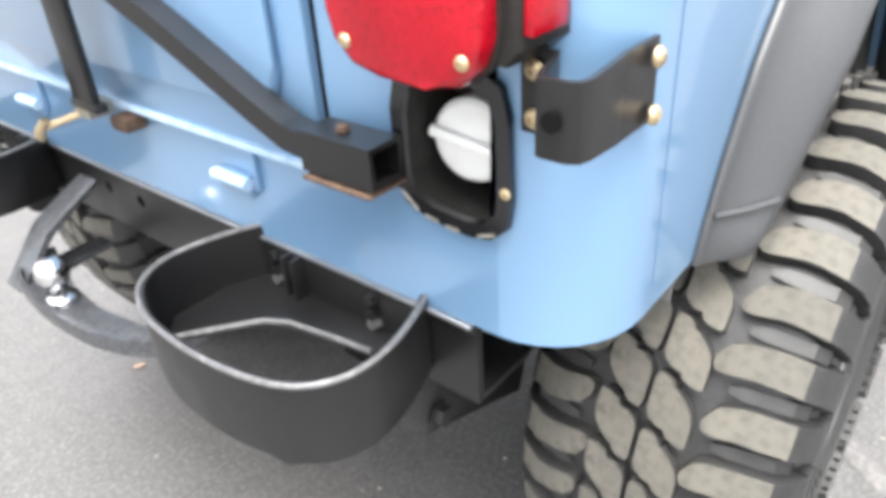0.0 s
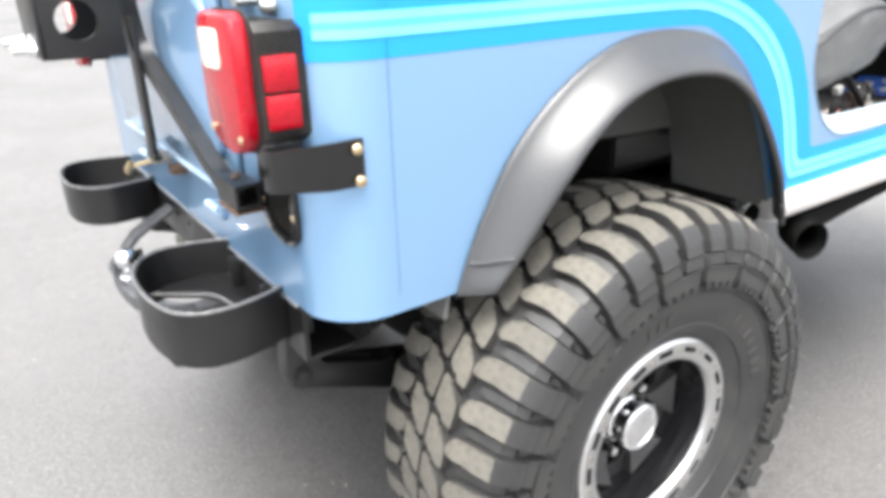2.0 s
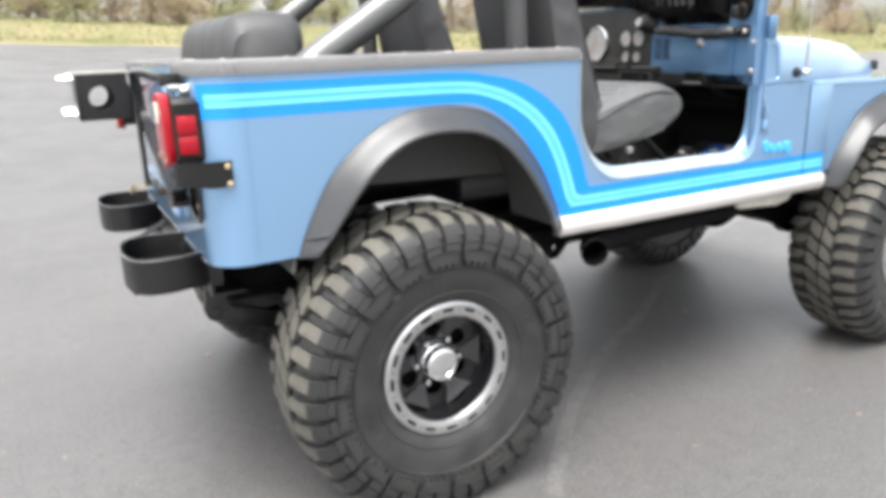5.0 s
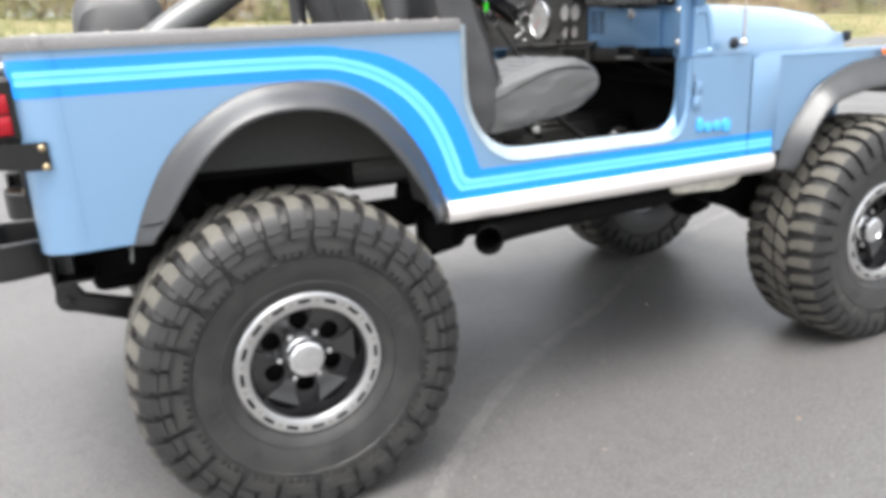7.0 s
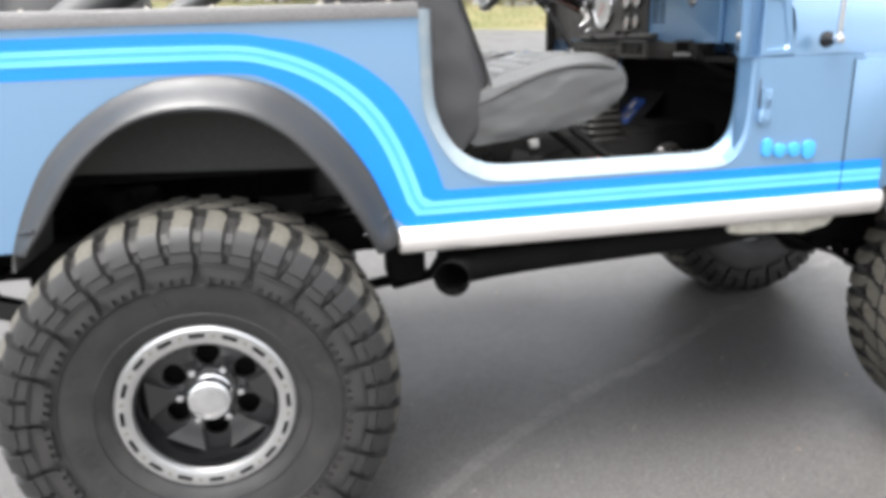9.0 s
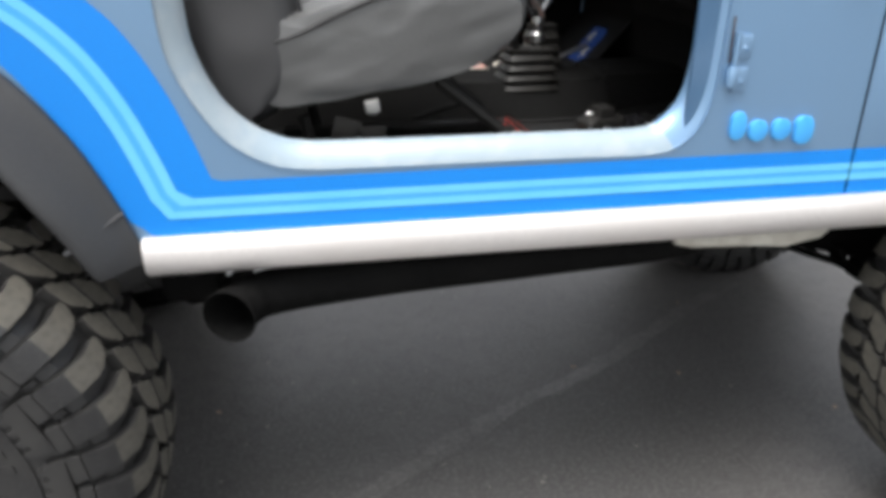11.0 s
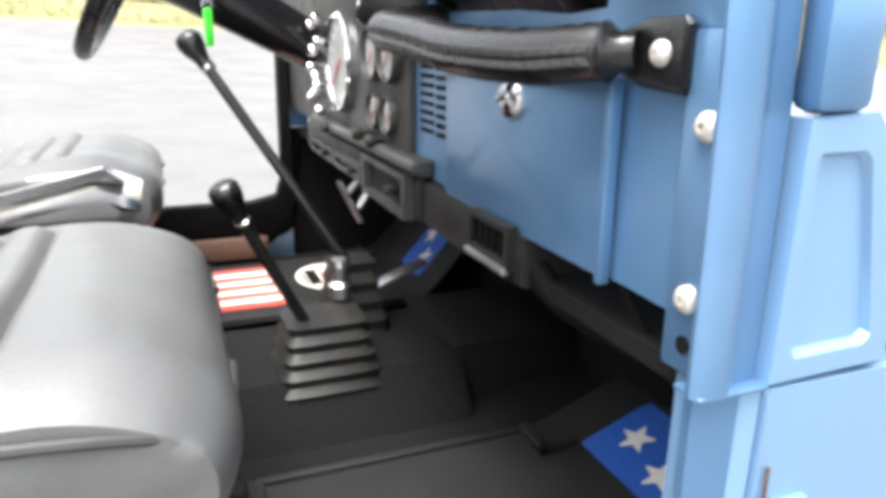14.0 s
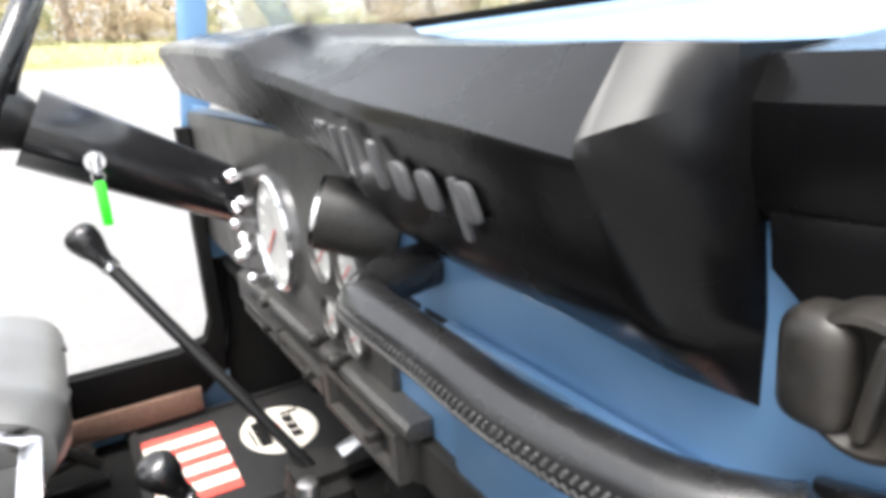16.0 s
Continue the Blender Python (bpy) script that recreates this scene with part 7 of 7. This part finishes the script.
def floor_mat(cx, cy, label, rise=0.85, band_=0.021, z=0.864, first=-0.165, ey=-0.085, ex=0.03, er=0.072, top=0.125):
    """A moulded mat: flat behind, rising up the toe board in front; printed with stripes, stars and a round emblem."""
    t = thing("floor_mat", label, "floor mat", (cx, cy, z), "floor mats")

    def lay(x, y, h):
        q = x - 0.13
        up = 0.0 if q < 0 else (q * q / 0.12 * rise / 0.85 if q < 0.06 else 0.03 * rise / 0.85 + (q - 0.06) * rise)
        return Vector((x if q < 0.06 else 0.19 + (q - 0.06) * (1.01 - 0.27 * rise), y, up + h))

    def patch(name, outline, h, mat, dz=0.0012, lab=""):
        b = bmesh.new()
        c = (sum(p[0] for p in outline) / len(outline), sum(p[1] for p in outline) / len(outline))
        lo = [b.verts.new(lay(x, y, h - dz)) for x, y in outline]
        hi = [b.verts.new(lay(x, y, h)) for x, y in outline]
        m_ = b.verts.new(lay(*c, h))
        for i in range(len(lo)):
            j = (i + 1) % len(lo)
            b.faces.new((lo[i], lo[j], hi[j], hi[i]))
            b.faces.new((hi[i], hi[j], m_))
        return part(name, b, mat, t, lab)

    b = bmesh.new()
    nx, ny = 26, 14
    rows = [[lay(-0.27 + 0.64 * i / nx, -0.21 + 0.42 * j / ny, 0.0) for j in range(ny + 1)] for i in range(nx + 1)]
    sheet(b, rows)
    thick(b, 0.004)
    part("mat_body", b, MAT, t)
    for lo, hi in (((-0.26, -0.205), (0.12, -0.192)), ((-0.26, 0.192), (0.12, 0.205)), ((-0.265, -0.2), (-0.25, 0.2))):
        b = bmesh.new()
        box(b, (*lo, 0.003), (*hi, 0.011), 0.003)
        part("mat_rim", b, MAT, t)
    for i in range(9 if band_ > 0.025 else 8):
        y0 = first + i * band_
        patch("mat_stripe", [(-0.262, y0), (-0.105, y0), (-0.105, y0 + band_), (-0.262, y0 + band_)], 0.0056, MAT_RED if i % 2 == 0 else MAT_WHITE)
    ring = [(ex + 0.076 * math.cos(2 * math.pi * i / 28), ey + er * math.sin(2 * math.pi * i / 28)) for i in range(28)]
    patch("mat_emblem", ring, 0.0058, MAT_WHITE, lab="round cream emblem print")
    for x0, x1, y0, y1, mt in ((-0.02, 0.006, -0.125, -0.045, CARPET), (0.012, 0.034, -0.105, -0.065, MAT_RED), (0.012, 0.034, -0.128, -0.108, MAT_BLUE), (0.045, 0.066, -0.125, -0.105, CARPET), (0.045, 0.066, -0.10, -0.08, CARPET), (0.045, 0.066, -0.075, -0.052, CARPET), (0.045, 0.085, -0.047, -0.038, CARPET), (-0.03, -0.024, -0.12, -0.06, CARPET)):
        patch("emblem_bar", [(x + ex - 0.03, ey + (y + 0.085) * er / 0.072) for x, y in ((x0, y0), (x1, y0), (x1, y1), (x0, y1))], 0.0066, mt)
    patch("star_field", [(0.18, -0.12), (0.20, -0.12), (0.24, -0.12), (0.28, -0.12), (0.30, -0.10), (0.30, (top - 0.12) / 2), (0.30, top - 0.005), (0.28, top), (0.24, top), (0.20, top), (0.18, top), (0.18, (top - 0.12) / 2)], 0.0062, MAT_BLUE)
    for x, y in ((0.24, 0.075), (0.22, 0.0), (0.255, -0.07), (0.28, 0.02)) if top > 0.1 else ((0.215, -0.08), (0.265, -0.035)):
        patch("star", star_outline(x, y, 0.027, 0.4), 0.0075, MAT_WHITE)
    b = bmesh.new()
    box(b, (0.118, 0.128, 0.003), (0.178, 0.142, 0.018), 0.003)
    box(b, (0.118, 0.128, 0.003), (0.134, 0.200, 0.018), 0.003)
    part("mat_ridge", b, MAT, t)
    return t


floor_mat(1.475, -0.425, "charcoal rubber floor mat printed with stripes, stars and a round emblem", 0.36)
floor_mat(1.470, 0.510, "charcoal rubber floor mat printed with stripes, stars and a round emblem", 0.85, 0.0305, 0.882, -0.135, 0.022, 0.006, 0.098, 0.005)

# photo camera with its strap, lying on the mat
cm = thing("photo_camera", "black photo camera with red-edged strap lying on the floor mat", "camera", (1.390, -0.480, 0.872))
cm.rotation_euler = (0, 0, radians(12))
cm.scale = (0.8, 0.8, 0.8)
bm = bmesh.new()
box(bm, (-0.055, -0.035, 0.0), (0.055, 0.035, 0.085), 0.014, seg=3)
prism(bm, [(-0.028, 0.08), (-0.018, 0.108), (0.018, 0.108), (0.028, 0.08)], "y", -0.028, 0.032, 0.005)
box(bm, (-0.066, -0.045, 0.0), (-0.034, 0.03, 0.080), 0.014, seg=3)
part("camera_body", bm, PLASTIC, cm)
bm = bmesh.new()
lathe(bm, [(0.031, 0.0), (0.033, 0.01), (0.033, 0.034), (0.030, 0.036), (0.030, 0.058), (0.034, 0.060), (0.034, 0.078), (0.030, 0.080), (0.027, 0.072), (0, 0.066)], Matrix.Translation((0.03, -0.005, 0.045)) @ Matrix.Rotation(radians(90), 4, "Y"), 24)
part("lens", bm, GLOSS, cm)
bm = bmesh.new()
lathe(bm, [(0.012, 0.085), (0.012, 0.094), (0.010, 0.096), (0, 0.096)], Matrix.Translation((-0.04, 0.0, 0)), 16)
part("dial", bm, ALU, cm)
bm = bmesh.new()
lathe(bm, [(0.010, 0), (0.010, 0.006), (0, 0.007)], Matrix.Translation((-0.01, -0.036, 0.055)) @ Matrix.Rotation(radians(90), 4, "X"), 16)
part("button", bm, ALU, cm)
sp = curve([(-0.193, 0.016, 0.006), (-0.169, 0.087, 0.013), (-0.157, 0.161, 0.028), (-0.161, 0.228, 0.043), (-0.186, 0.221, 0.038), (-0.21, 0.147, 0.018), (-0.233, 0.062, 0.008), (-0.245, 0.001, 0.006), (-0.248, -0.062, 0.006)], 6)
for w0, w1, mt, nm in ((-0.012, 0.012, PLASTIC, "strap"), (-0.0145, -0.012, MAT_RED, "strap_edge"), (0.012, 0.0145, MAT_RED, "strap_edge")):
    bm = bmesh.new()
    tube(bm, sp, 0.01, profile=[(w0, -0.001), (w1, -0.001), (w1, 0.001), (w0, 0.001)], up=(0.2, 0.3, 1))
    part(nm, bm, mt, cm)
for i in range(6):
    p = sp[30 + i * 2]
    bm = bmesh.new()
    box(bm, (-0.004, -0.006, 0.0012), (0.004, 0.006, 0.0020), 0, Matrix.Translation(p) @ Matrix.Rotation(radians(25), 4, "Z"))
    part("strap_mark", bm, SATIN, cm)

# key with a green tag, hanging from the ignition
ky = thing("key_tag", "bright green plastic key tag hanging from the ignition", "key tag", (1.235, 0.285, 1.486))
bm = bmesh.new()
box(bm, (-0.007, -0.003, -0.075), (0.007, 0.003, -0.012), 0.003)
part("tag", bm, GREEN, ky)
bm = bmesh.new()
tube(bm, [(0.0 + 0.008 * math.cos(2 * math.pi * i / 16), 0, -0.006 + 0.010 * math.sin(2 * math.pi * i / 16)) for i in range(16)], 0.0012, 6, closed=True)
box(bm, (-0.002, -0.001, -0.004), (0.002, 0.016, 0.012), 0.0008)
part("key_ring", bm, CHROME, ky)
